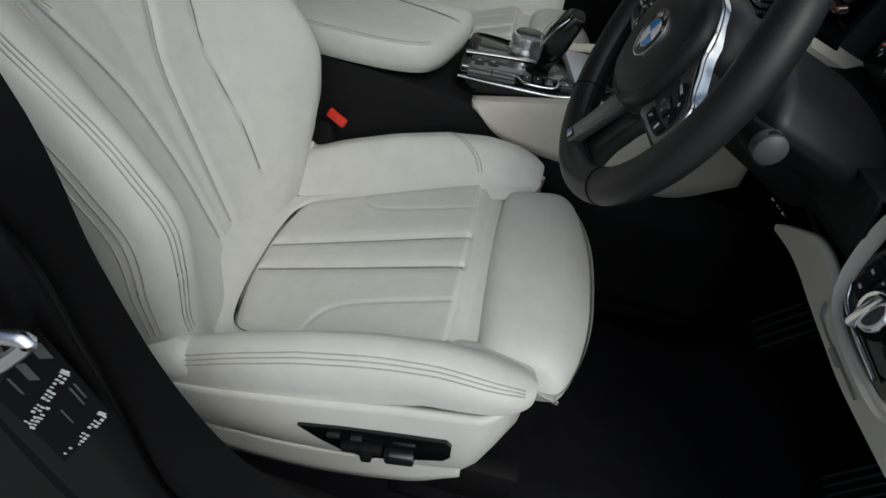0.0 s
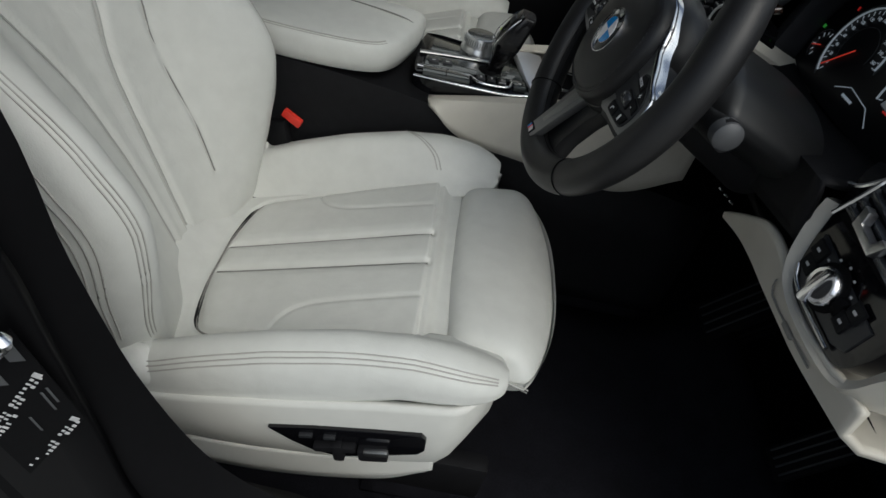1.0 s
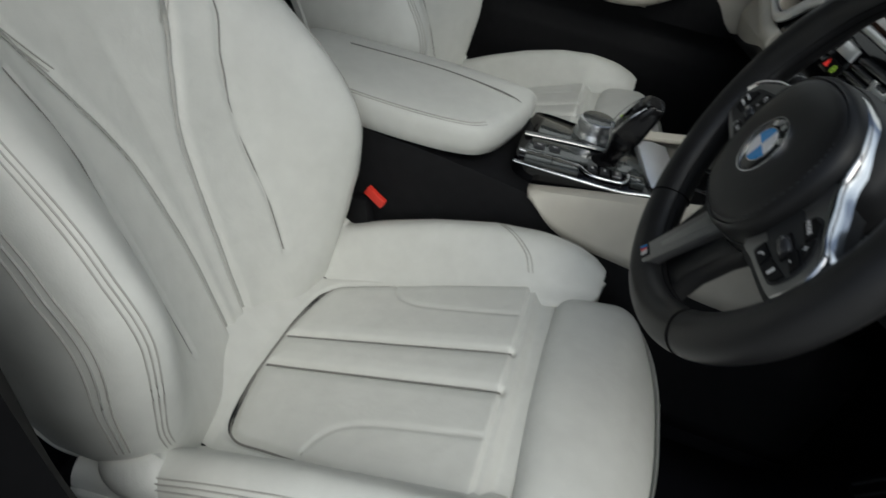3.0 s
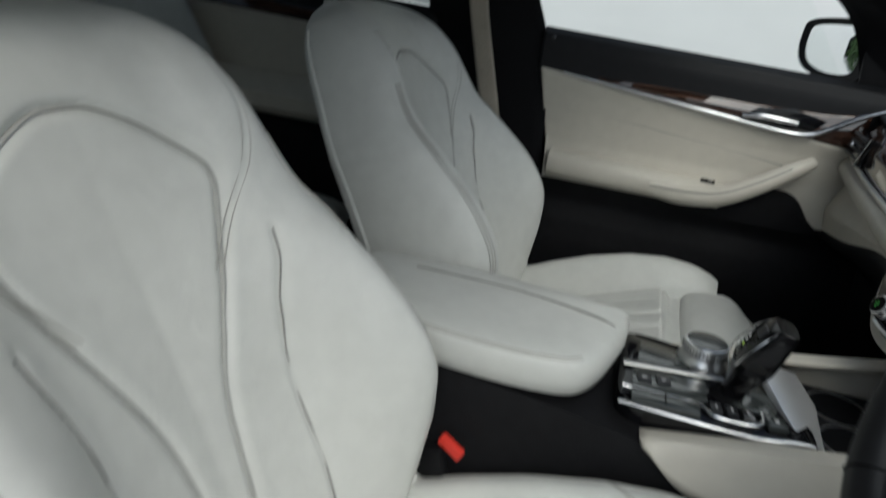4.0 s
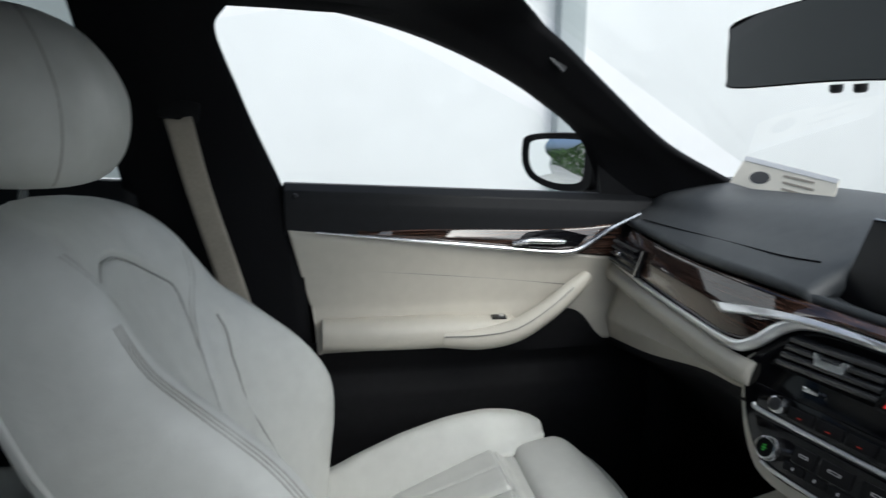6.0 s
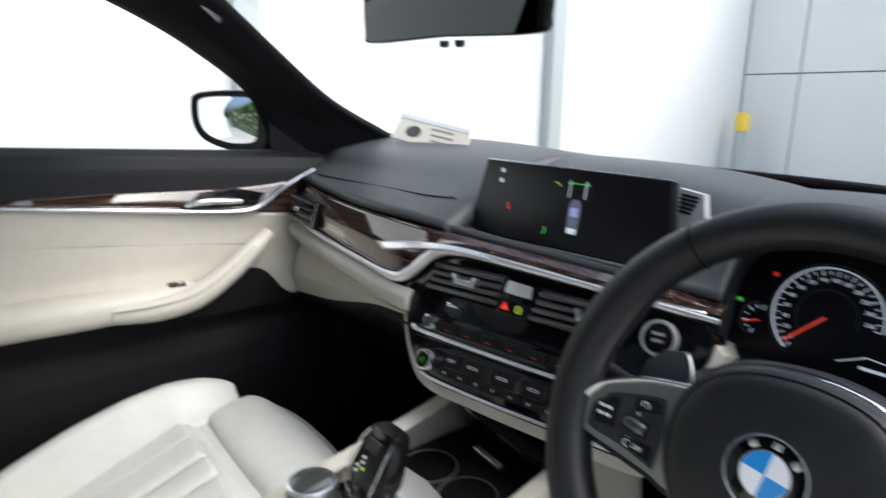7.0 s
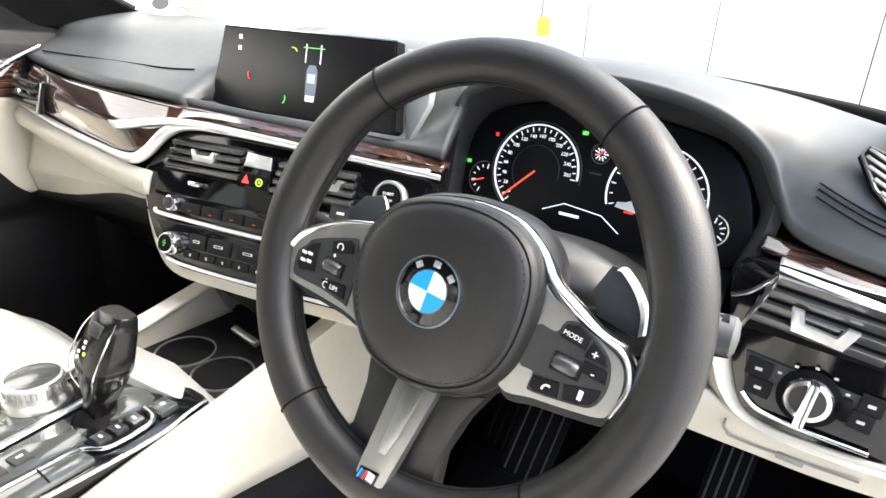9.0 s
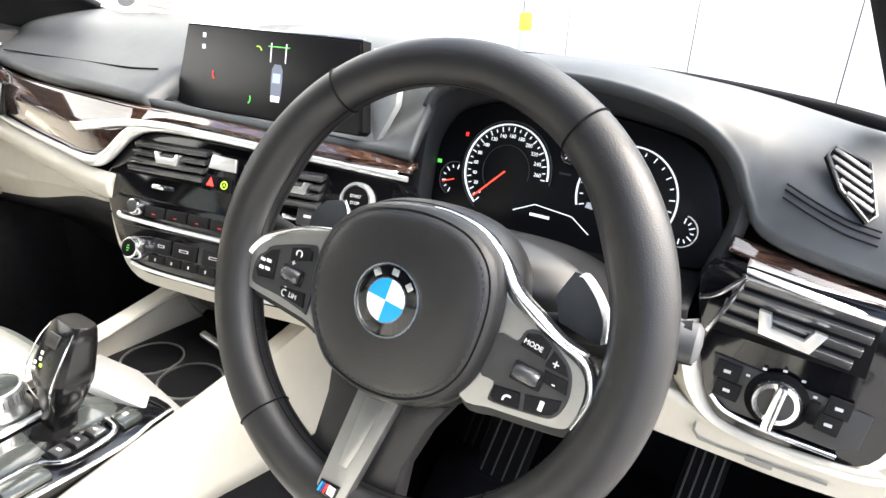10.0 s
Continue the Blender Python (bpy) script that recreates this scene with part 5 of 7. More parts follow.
    wl = [(0.722, 0.675, 0.930), (0.704, 0.50, 0.918), (0.690, 0.35, 0.912), (0.684, 0.222, 0.914), (0.714, 0.125, 0.965), (0.758, -0.08, 0.954), (0.784, -0.175, 0.950), (0.797, -0.212, 0.946)]
    wm = [tuple(0.5 * (np.array(a) + np.array(b)) + np.array((-0.006, 0, 0))) for a, b in zip(wt, wl)]
    ruled("wood_trim", [wt, wm, wl], WOOD, d, "dark glossy wood trim", thick=0.008, n=10)
    # chrome strip that runs from the door along the wood and up over the vents
    ch = [(0.720, 0.678, 0.922), (0.703, 0.50, 0.909), (0.688, 0.33, 0.903), (0.680, 0.235, 0.903), (0.686, 0.200, 0.915), (0.703, 0.165, 0.948), (0.716, 0.125, 0.959), (0.733, 0.04, 0.957), (0.752, -0.06, 0.952), (0.772, -0.16, 0.947), (0.784, -0.22, 0.944)]
    tube("chrome_strip", ch, [0.0042, 0.0042, 0.0045, 0.0062, 0.0070, 0.0070, 0.0060, 0.0045, 0.0036, 0.0030, 0.0026], BRIGHT, d, "satin chrome strip", n=12, flat=1.2)
    ruled("bright_plate", [[(0.690, 0.300, 0.945), (0.706, 0.150, 0.966), (0.742, 0.02, 0.9605), (0.780, -0.14, 0.9525), (0.796, -0.20, 0.950)], [(0.683, 0.270, 0.938), (0.699, 0.145, 0.961), (0.735, 0.02, 0.9565), (0.773, -0.14, 0.9490), (0.790, -0.20, 0.9465)]], BRIGHT, d, "bright strip under the wood", thick=0.004)
    # ivory under the strip
    band = [(0.722, 0.690, 0.915), (0.705, 0.50, 0.902), (0.688, 0.32, 0.896), (0.681, 0.235, 0.894), (0.684, 0.190, 0.893)]
    ruled("lower_trim", [band, [(x - 0.010, y, z - 0.014) for x, y, z in band], [(x - 0.006, y, z - 0.034) for x, y, z in band], [(x + 0.022, y, z - 0.046) for x, y, z in band]], IVORY_TRIM, d, "ivory leather band", thick=0.010, n=8, rounded=True, sharp=70)
    ruled("lower_panel", [[(x + 0.018, y, z - 0.040) for x, y, z in band], [(0.715, 0.690, 0.800), (0.702, 0.50, 0.822), (0.694, 0.32, 0.842), (0.688, 0.225, 0.848), (0.690, 0.185, 0.850)], [(0.728, 0.690, 0.742), (0.712, 0.50, 0.780), (0.700, 0.32, 0.826), (0.688, 0.215, 0.842), (0.690, 0.180, 0.846)]], IVORY_TRIM, d, "ivory leather lower dash", thick=0.014)
    ruled("glove_box", [[(0.72, 0.70, 0.742), (0.705, 0.50, 0.780), (0.693, 0.32, 0.826), (0.675, 0.19, 0.840)], [(0.80, 0.70, 0.70), (0.80, 0.50, 0.72), (0.79, 0.32, 0.73), (0.78, 0.19, 0.74)], [(0.93, 0.70, 0.58), (0.93, 0.50, 0.58), (0.93, 0.32, 0.58), (0.93, 0.19, 0.58)], [(1.2, 0.70, 0.55), (1.2, 0.50, 0.55), (1.2, 0.32, 0.55), (1.2, 0.19, 0.55)]], BLACK, d, "black glove box", thick=0.02)
    # passenger's corner vent
    lvm = plane_pose((0.716, 0.600, 0.948), (-0.10, -1, 0), (0.2, 0, 1))
    lv = prism("corner_vent", [(-0.075, 0.028), (0.075, 0.022), (0.062, -0.030), (-0.075, -0.026)], 0.012, GLOSS, d, "black corner vent", m=lvm @ pose(0, 0, 0.010), bevel=0.002)
    for k in range(4):
        box("slat", (0, 0, 0), (0.120, 0.0035, 0.008), GREY, lv, bevel=0.001, m=lvm @ pose(-0.008, 0.017 - 0.012 * k, 0.011, 20, 0, 0))
    tube("chrome_edge", [tuple(lvm @ Vector(q)) for q in ((0.075, 0.022, 0.012), (0.068, -0.005, 0.012), (0.062, -0.030, 0.012))], 0.002, CHROME, lv, n=6)
    box("tab", (0, 0, 0), (0.020, 0.009, 0.010), CHROME, lv, bevel=0.003, m=lvm @ pose(-0.02, -0.002, 0.016))
    # middle stack
    ivo = curve2([(0.214, 0.893), (0.205, 0.862), (0.172, 0.806), (0.130, 0.772), (0.05, 0.766), (-0.10, 0.766), (-0.20, 0.776), (-0.215, 0.86), (-0.215, 0.925), (0.0, 0.945), (0.13, 0.945), (0.19, 0.915)], 4)
    face("stack_frame", CM, ivo, 0.14, IVORY_TRIM, d, "ivory frame round the controls", o=-0.002, bevel=0.004)
    blk = curve2([(0.203, 0.893), (0.194, 0.862), (0.163, 0.815), (0.122, 0.785), (0.05, 0.781), (-0.10, 0.781), (-0.19, 0.790), (-0.205, 0.86), (-0.205, 0.940), (0.0, 0.953), (0.125, 0.955), (0.165, 0.944)], 4)
    sp = face("stack_panel", CM, blk, 0.05, GLOSS, d, "gloss black control panel", o=0.006, bevel=0.002)

    def vent(corners, y0, y1, tab):
        v = face("vent", CM, corners, 0.01, RUBBER, d, "black air vent", o=0.0075, bevel=0.001)
        for k in range(4):
            z = corners[0][1] - 0.007 - 0.0098 * k
            sh = 0.0035 * k
            c = CM(0.5 * (y0 + y1), z, 0.012)
            box("slat", (0, 0, 0), (abs(y1 - y0) + sh * 0.6, 0.0058, 0.014), SLAT, v, bevel=0.0012, m=c @ pose(-sh * 0.2, 0, 0, 25, 0, 0))
        tm = CM(tab, corners[0][1] - 0.021, 0.020)
        t = prism("tab", [(-0.021, 0.007), (-0.014, 0.007), (-0.011, 0.001), (0.011, 0.001), (0.014, 0.007), (0.021, 0.007), (0.016, -0.007), (-0.016, -0.007)], 0.012, SATIN, v, "chrome vent tab", m=tm, bevel=0.001)
        return v
    vent([(0.153, 0.944), (0.036, 0.932), (0.040, 0.897), (0.172, 0.899)], 0.155, 0.040, 0.098)
    vent([(-0.012, 0.938), (-0.125, 0.930), (-0.125, 0.893), (-0.010, 0.895)], -0.015, -0.122, -0.088)
    # hazard switch block
    hz = face("hazard_block", CM, [(0.034, 0.940), (-0.006, 0.937), (-0.009, 0.893), (0.041, 0.896)], 0.02, GLOSS, d, "gloss black switch block", o=0.016, bevel=0.002)
    face("cap", CM, [(0.030, 0.937), (-0.004, 0.935), (-0.006, 0.920), (0.033, 0.921)], 0.006, BRIGHT, hz, "bright cap", o=0.020, bevel=0.003)
    face("hazard_button", CM, [(0.034, 0.914), (0.016, 0.913), (0.015, 0.898), (0.037, 0.900)], 0.004, RUBBER, hz, o=0.019, bevel=0.001)
    prism("warning_mark", [(-0.0055, -0.005), (0.0055, -0.005), (0.0, 0.0055)], 0.0006, G_RED, hz, "lit red triangle", m=CM(0.0255, 0.906, 0.0198), bevel=0)
    face("stop_button", CM, [(0.014, 0.913), (-0.003, 0.912), (-0.005, 0.896), (0.013, 0.898)], 0.004, RUBBER, hz, o=0.019, bevel=0.001)
    ring("stop_mark", 0.0050, 0.0013, 0.0006, G_YELLOW, hz, CM(0.0048, 0.9045, 0.0194), n=20, label="lit yellow-green mark")
    text("A", 0.006, G_YELLOW, hz, CM(0.0048, 0.9045, 0.0196))
    # vent thumbwheels and trims below
    box("thumbwheel", (0, 0, 0), (0.020, 0.006, 0.010), CHROME, sp, bevel=0.002, m=CM(0.108, 0.888, 0.010))
    box("thumbwheel", (0, 0, 0), (0.020, 0.006, 0.010), CHROME, sp, bevel=0.002, m=CM(-0.088, 0.884, 0.010))
    # audio row
    face("audio_panel", CM, [(0.176, 0.872), (-0.185, 0.868), (-0.185, 0.845), (0.164, 0.848)], 0.004, GLOSS, sp, "black key row", o=0.0095)
    tube("bright_line", [tuple(CP(y, z, 0.0085)) for y, z in ((0.170, 0.8475), (0.15, 0.8435), (0.0, 0.8405), (-0.17, 0.8415))], 0.0030, BRIGHT, sp, "bright line", n=8)
    kn = lathe("knob", [(0.0105, 0), (0.0105, 0.010), (0.0095, 0.013), (0.0085, 0.0135)], CHROME, sp, "chrome knob", m=CM(0.135, 0.860, 0.009), n=28)
    lathe("knob_face", [(0.0080, 0), (0.0080, 0.0142), (0.0068, 0.0146)], GREY, kn, m=CM(0.135, 0.860, 0.009), n=24)
    for k in range(8):
        y = 0.108 - 0.0345 * k
        box("button", (0, 0, 0), (0.031, 0.014, 0.004), BLACK, sp, bevel=0.0012, m=CM(y, 0.857, 0.0105))
        box("mark", (0, 0, 0), (0.005, 0.0011, 0.0004), RED if k < 5 else LABEL, sp, bevel=0, m=CM(y, 0.8545, 0.0128))
    # climate row
    face("climate_panel", CM, [(0.162, 0.836), (-0.188, 0.834), (-0.18, 0.796), (0.128, 0.796)], 0.004, GLOSS, sp, "black climate panel", o=0.0095)
    for y, r in ((0.122, 0.0148), (-0.150, 0.0148)):
        k2 = lathe("knob", [(r, 0), (r, 0.014), (r * 0.9, 0.018), (r * 0.8, 0.0185)], CHROME, sp, "chrome temperature knob", m=CM(y, 0.811, 0.009), n=32)
        lathe("knob_face", [(r * 0.75, 0), (r * 0.75, 0.0192), (r * 0.6, 0.0196)], RUBBER, k2, m=CM(y, 0.811, 0.009), n=24)
        for q in (-0.003, 0.0, 0.003):
            box("mark", (0, 0, 0), (0.005 if q == 0 else 0.003, 0.0007, 0.0004), G_GREEN, k2, bevel=0, m=CM(y, 0.811 + q, 0.0289))
    for k, (a, b) in enumerate(((0.086, 0.026), (0.050, 0.036), (0.004, 0.036), (-0.042, 0.036), (-0.086, 0.026))):
        box("button", (0, 0, 0), (b, 0.020, 0.004), BLACK, sp, bevel=0.0015, m=CM(a, 0.818, 0.0105))
        box("mark", (0, 0, 0), (b * 0.40, 0.0034, 0.0004), LABEL, sp, bevel=0, m=CM(a, 0.819, 0.0129))
        box("mark", (0, 0, 0), (b * 0.30, 0.0018, 0.0006), BLACK, sp, bevel=0, m=CM(a, 0.819, 0.0129))
    for k in range(8):
        y = 0.092 - 0.0265 * k
        box("button", (0, 0, 0), (0.024, 0.010, 0.003), BLACK, sp, bevel=0.001, m=CM(y, 0.8015, 0.0105))
        box("mark", (0, 0, 0), (0.0020, 0.0036, 0.0004), LABEL, sp, bevel=0, m=CM(y, 0.8015, 0.0124))
    tube("bright_line", [tuple(CP(y, z, 0.0085)) for y, z in ((0.132, 0.7905), (0.10, 0.7865), (0.0, 0.7845), (-0.15, 0.7865))], 0.0024, BRIGHT, sp, "bright line", n=8)
    # start button and its neighbours
    sbm = CM(-0.167, 0.914, 0.008)
    sb = lathe("start_button", [(0.0205, 0), (0.0205, 0.007), (0.0192, 0.010), (0.0168, 0.010), (0.0162, 0.006)], BRIGHT, d, "chrome-ringed start button", m=sbm, n=36)
    lathe("button_cap", [(0.0156, 0), (0.0156, 0.0085), (0.0138, 0.0095), (0.001, 0.0095)], RUBBER, sb, m=sbm, n=32)
    text("START", 0.0048, WHITE, sb, sbm @ pose(0, 0.0045, 0.0098))
    text("STOP", 0.0048, WHITE, sb, sbm @ pose(0, -0.0030, 0.0098))
    face("switch_block", CM, [(-0.126, 0.930), (-0.205, 0.932), (-0.205, 0.880), (-0.118, 0.880)], 0.006, GLOSS, d, "gloss black plate", o=0.0085)
    box("button", (0, 0, 0), (0.030, 0.022, 0.006), GREY, d, bevel=0.002, m=CM(-0.112, 0.888, 0.012))
    box("mark", (0, 0, 0), (0.010, 0.003, 0.0004), WHITE, d, bevel=0, m=CM(-0.112, 0.888, 0.0154))
    # instruments behind the wheel
    im = plane_pose((0.889, -0.32, 0.951), (0, -1, 0), (0.25, 0, 1))
    ip = prism("instrument_panel", curve2([(-0.138, -0.058), (-0.140, 0.010), (-0.118, 0.052), (-0.03, 0.072), (0.07, 0.070), (0.16, 0.050), (0.195, -0.01), (0.185, -0.060), (0.02, -0.072)], 4), 0.012, SCREEN, d, "black instrument panel", m=im, bevel=0.002)
    gauges(im, ip)
    bz = [(-0.136, -0.062), (-0.138, 0.000), (-0.128, 0.036), (-0.100, 0.062), (-0.03, 0.078), (0.05, 0.077), (0.115, 0.070), (0.165, 0.056), (0.196, 0.015), (0.204, -0.012), (0.192, -0.064)]
    lip = [(-0.126, -0.066), (-0.128, 0.005), (-0.126, 0.045), (-0.106, 0.078), (-0.04, 0.096), (0.06, 0.098), (0.14, 0.086), (0.186, 0.060), (0.211, 0.026), (0.214, -0.008), (0.204, -0.066)]
    brow = [(-0.150, -0.070), (-0.152, 0.010), (-0.146, 0.055), (-0.116, 0.088), (-0.04, 0.102), (0.06, 0.104), (0.142, 0.091), (0.190, 0.063), (0.216, 0.028), (0.219, -0.008), (0.208, -0.066)]
    ruled("instrument_hood", [[tuple(im @ Vector((x, y, z))) for x, y in line] for line, z in ((bz, 0.0), (lip, 0.040), (brow, 0.034))], HOOD, d, "black instrument hood", thick=0.004, n=6)
    ruled("instrument_base", [[tuple(im @ Vector((x, y, 0.0))) for x, y in ((-0.155, -0.060), (0.0, -0.074), (0.190, -0.062))], [tuple(im @ Vector((x, y, 0.09))) for x, y in ((-0.15, -0.085), (0.0, -0.095), (0.20, -0.085))], [tuple(im @ Vector((x, y, 0.06))) for x, y in ((-0.15, -0.15), (0.0, -0.17), (0.20, -0.15))]], BLACK, d, thick=0.006)
    # driver's right: wood, vent, light switches, ivory knee panel
    ruled("wood_trim", [[(0.843, -0.534, 0.9445), (0.840, -0.56, 0.940), (0.838, -0.63, 0.928), (0.85, -0.70, 0.915)], [(0.831, -0.534, 0.9345), (0.828, -0.56, 0.930), (0.826, -0.63, 0.918), (0.838, -0.70, 0.905)]], WOOD, d, "dark glossy wood trim", thick=0.008)
    ruled("bright_plate", [[(0.827, -0.552, 0.932), (0.825, -0.58, 0.928), (0.824, -0.63, 0.922), (0.836, -0.70, 0.912)], [(0.813, -0.553, 0.929), (0.811, -0.58, 0.925), (0.810, -0.63, 0.918), (0.820, -0.70, 0.908)], [(0.810, -0.554, 0.925), (0.808, -0.58, 0.921), (0.807, -0.63, 0.914), (0.817, -0.70, 0.904)]], BRIGHT, d, "bright strip", thick=0.006)
    rp = face("side_panel", RMp, curve2([(-0.520, 0.915), (-0.528, 0.845), (-0.545, 0.795), (-0.570, 0.776), (-0.64, 0.776), (-0.675, 0.785), (-0.690, 0.83), (-0.69, 0.90), (-0.60, 0.915)], 4), 0.05, GLOSS, d, "gloss black side panel", o=0.006, bevel=0.002)
    rv = face("vent", RMp, [(-0.556, 0.910), (-0.655, 0.895), (-0.655, 0.854), (-0.535, 0.858)], 0.01, RUBBER, d, "black side air vent", o=0.0075)
    for k in range(4):
        z = 0.9075 - 0.0122 * k
        box("slat", (0, 0, 0), (0.102, 0.0080, 0.014), SLAT, rv, bevel=0.0012, m=RMp(-0.602 + 0.004 * k, z - 0.002, 0.004) @ pose(0, 0, 0, 25, 0, -5))
    tube("chrome_edge", [tuple(RP(y, z, 0.012)) for y, z in ((-0.553, 0.913), (-0.545, 0.888), (-0.533, 0.857))], 0.0022, CHROME, rv, n=6)
    tube("chrome_edge", [tuple(RP(y, z, 0.012)) for y, z in ((-0.553, 0.913), (-0.535, 0.893), (-0.520, 0.885))], 0.0022, CHROME, rv, n=6)
    prism("tab", [(-0.025, 0.010), (-0.016, 0.010), (-0.012, 0.0), (0.012, 0.0), (0.016, 0.010), (0.025, 0.010), (0.019, -0.008), (-0.019, -0.008)], 0.010, SATIN, rv, "chrome vent tab", m=RMp(-0.594, 0.876, 0.022) @ pose(0, 0, 0, 0, 0, -8), bevel=0.001)
    lp = face("light_panel", RMp, [(-0.543, 0.838), (-0.668, 0.826), (-0.665, 0.796), (-0.648, 0.788), (-0.566, 0.790), (-0.550, 0.800)], 0.004, GREY, d, "black light switch panel", o=0.0085)
    for (y, z) in ((-0.5575, 0.826), (-0.5605, 0.809), (-0.6440, 0.825), (-0.6400, 0.809)):
        box("button", (0, 0, 0), (0.020 if y > -0.6 else 0.017, 0.0155, 0.004), BLACK, lp, bevel=0.001, m=RMp(y, z, 0.010) @ pose(0, 0, 0, 0, 0, -5))
        box("mark", (0, 0, 0), (0.0055, 0.0026, 0.0004), LABEL, lp, bevel=0, m=RMp(y, z, 0.0123))
    km = RMp(-0.600, 0.814, 0.009)
    lathe("switch_well", [(0.024, 0), (0.024, 0.003), (0.022, 0.004), (0.001, 0.004)], RUBBER, lp, m=km, n=36)
    k3 = lathe("knob", [(0.019, 0.003), (0.019, 0.008), (0.017, 0.011), (0.012, 0.010), (0.001, 0.010)], CHROME, lp, "chrome light switch", m=km, n=36)
    box("grip", (0, 0, 0), (0.009, 0.040, 0.012), CHROME, k3, bevel=0.003, m=km @ pose(0, -0.002, 0.012, 0, 0, -6))
    lathe("knob_face", [(0.0135, 0.009), (0.0135, 0.0106), (0.001, 0.0106)], GREY, k3, m=km, n=30)
    for a in (150, 120, 90, 60, 30):
        box("mark", (0, 0, 0), (0.003, 0.002, 0.0004), LABEL, lp, bevel=0, m=km @ pose(0.0285 * math.cos(radians(a)), 0.0265 * math.sin(radians(a)), 0.001))
    lathe("thumbwheel", [(0.010, -0.004), (0.011, 0), (0.010, 0.004)], RUBBER, lp, m=RMp(-0.6270, 0.814, 0.006) @ pose(0, 0, 0, 0, 90, 0), n=24)
    tube("bright_line", [tuple(RP(y, z, 0.010)) for y, z in ((-0.549, 0.800), (-0.565, 0.7885), (-0.60, 0.7845), (-0.652, 0.7835))], 0.0022, CHROME, lp, "bright line", n=8)
    kt = [(0.800, -0.373, 0.745), (0.797, -0.42, 0.775), (0.795, -0.466, 0.800), (0.792, -0.515, 0.804), (0.790, -0.56, 0.792), (0.790, -0.62, 0.790), (0.792, -0.715, 0.800)]
    kb = [(0.802, -0.373, 0.737), (0.805, -0.42, 0.744), (0.800, -0.47, 0.752), (0.796, -0.52, 0.755), (0.793, -0.576, 0.758), (0.792, -0.63, 0.760), (0.796, -0.715, 0.766)]
    kp = ruled("knee_panel", [kt, kb, [(x + 0.03, y, z - 0.020) for x, y, z in kb], [(x + 0.15, y, z - 0.035) for x, y, z in kb]], IVORY_TRIM, d, "ivory leather knee panel", thick=0.008)
    inner = [(-0.523, 0.862), (-0.526, 0.848), (-0.531, 0.83), (-0.543, 0.800), (-0.565, 0.781), (-0.62, 0.774), (-0.68, 0.780), (-0.70, 0.82)]
    outer = [(-0.500, 0.858), (-0.500, 0.838), (-0.506, 0.812), (-0.522, 0.785), (-0.552, 0.766), (-0.61, 0.760), (-0.70, 0.772), (-0.73, 0.82)]
    ruled("knee_rim", [[tuple(RP(y, z, 0.000)) for y, z in inner], [tuple(RP(0.5 * (y + v), 0.5 * (z + w), 0.012)) for (y, z), (v, w) in zip(inner, outer)], [tuple(RP(y, z, -0.004)) for y, z in outer], [tuple(RP(y, z, -0.06)) for y, z in outer]], IVORY_TRIM, d, "ivory rim round the light switches", n=8)
    tube("drawer_gap", [(0.7885, -0.545, 0.785), (0.7915, -0.55, 0.768), (0.790, -0.60, 0.770), (0.789, -0.65, 0.773)], 0.0012, SEAM_SHADE, kp, n=5, smooth=2)
    box("drawer_notch", (0, 0, 0), (0.022, 0.006, 0.006), SEAM_SHADE, kp, bevel=0.002, m=pose(0.791, -0.60, 0.7685, 0, 0, 90))
    ruled("under_panel", [[(0.86, -0.10, 0.75), (0.86, -0.40, 0.73), (0.85, -0.71, 0.74)], [(1.05, -0.10, 0.66), (1.05, -0.40, 0.66), (1.05, -0.71, 0.66)], [(1.3, -0.10, 0.60), (1.3, -0.40, 0.60), (1.3, -0.71, 0.60)]], BLACK, d, thick=0.01)


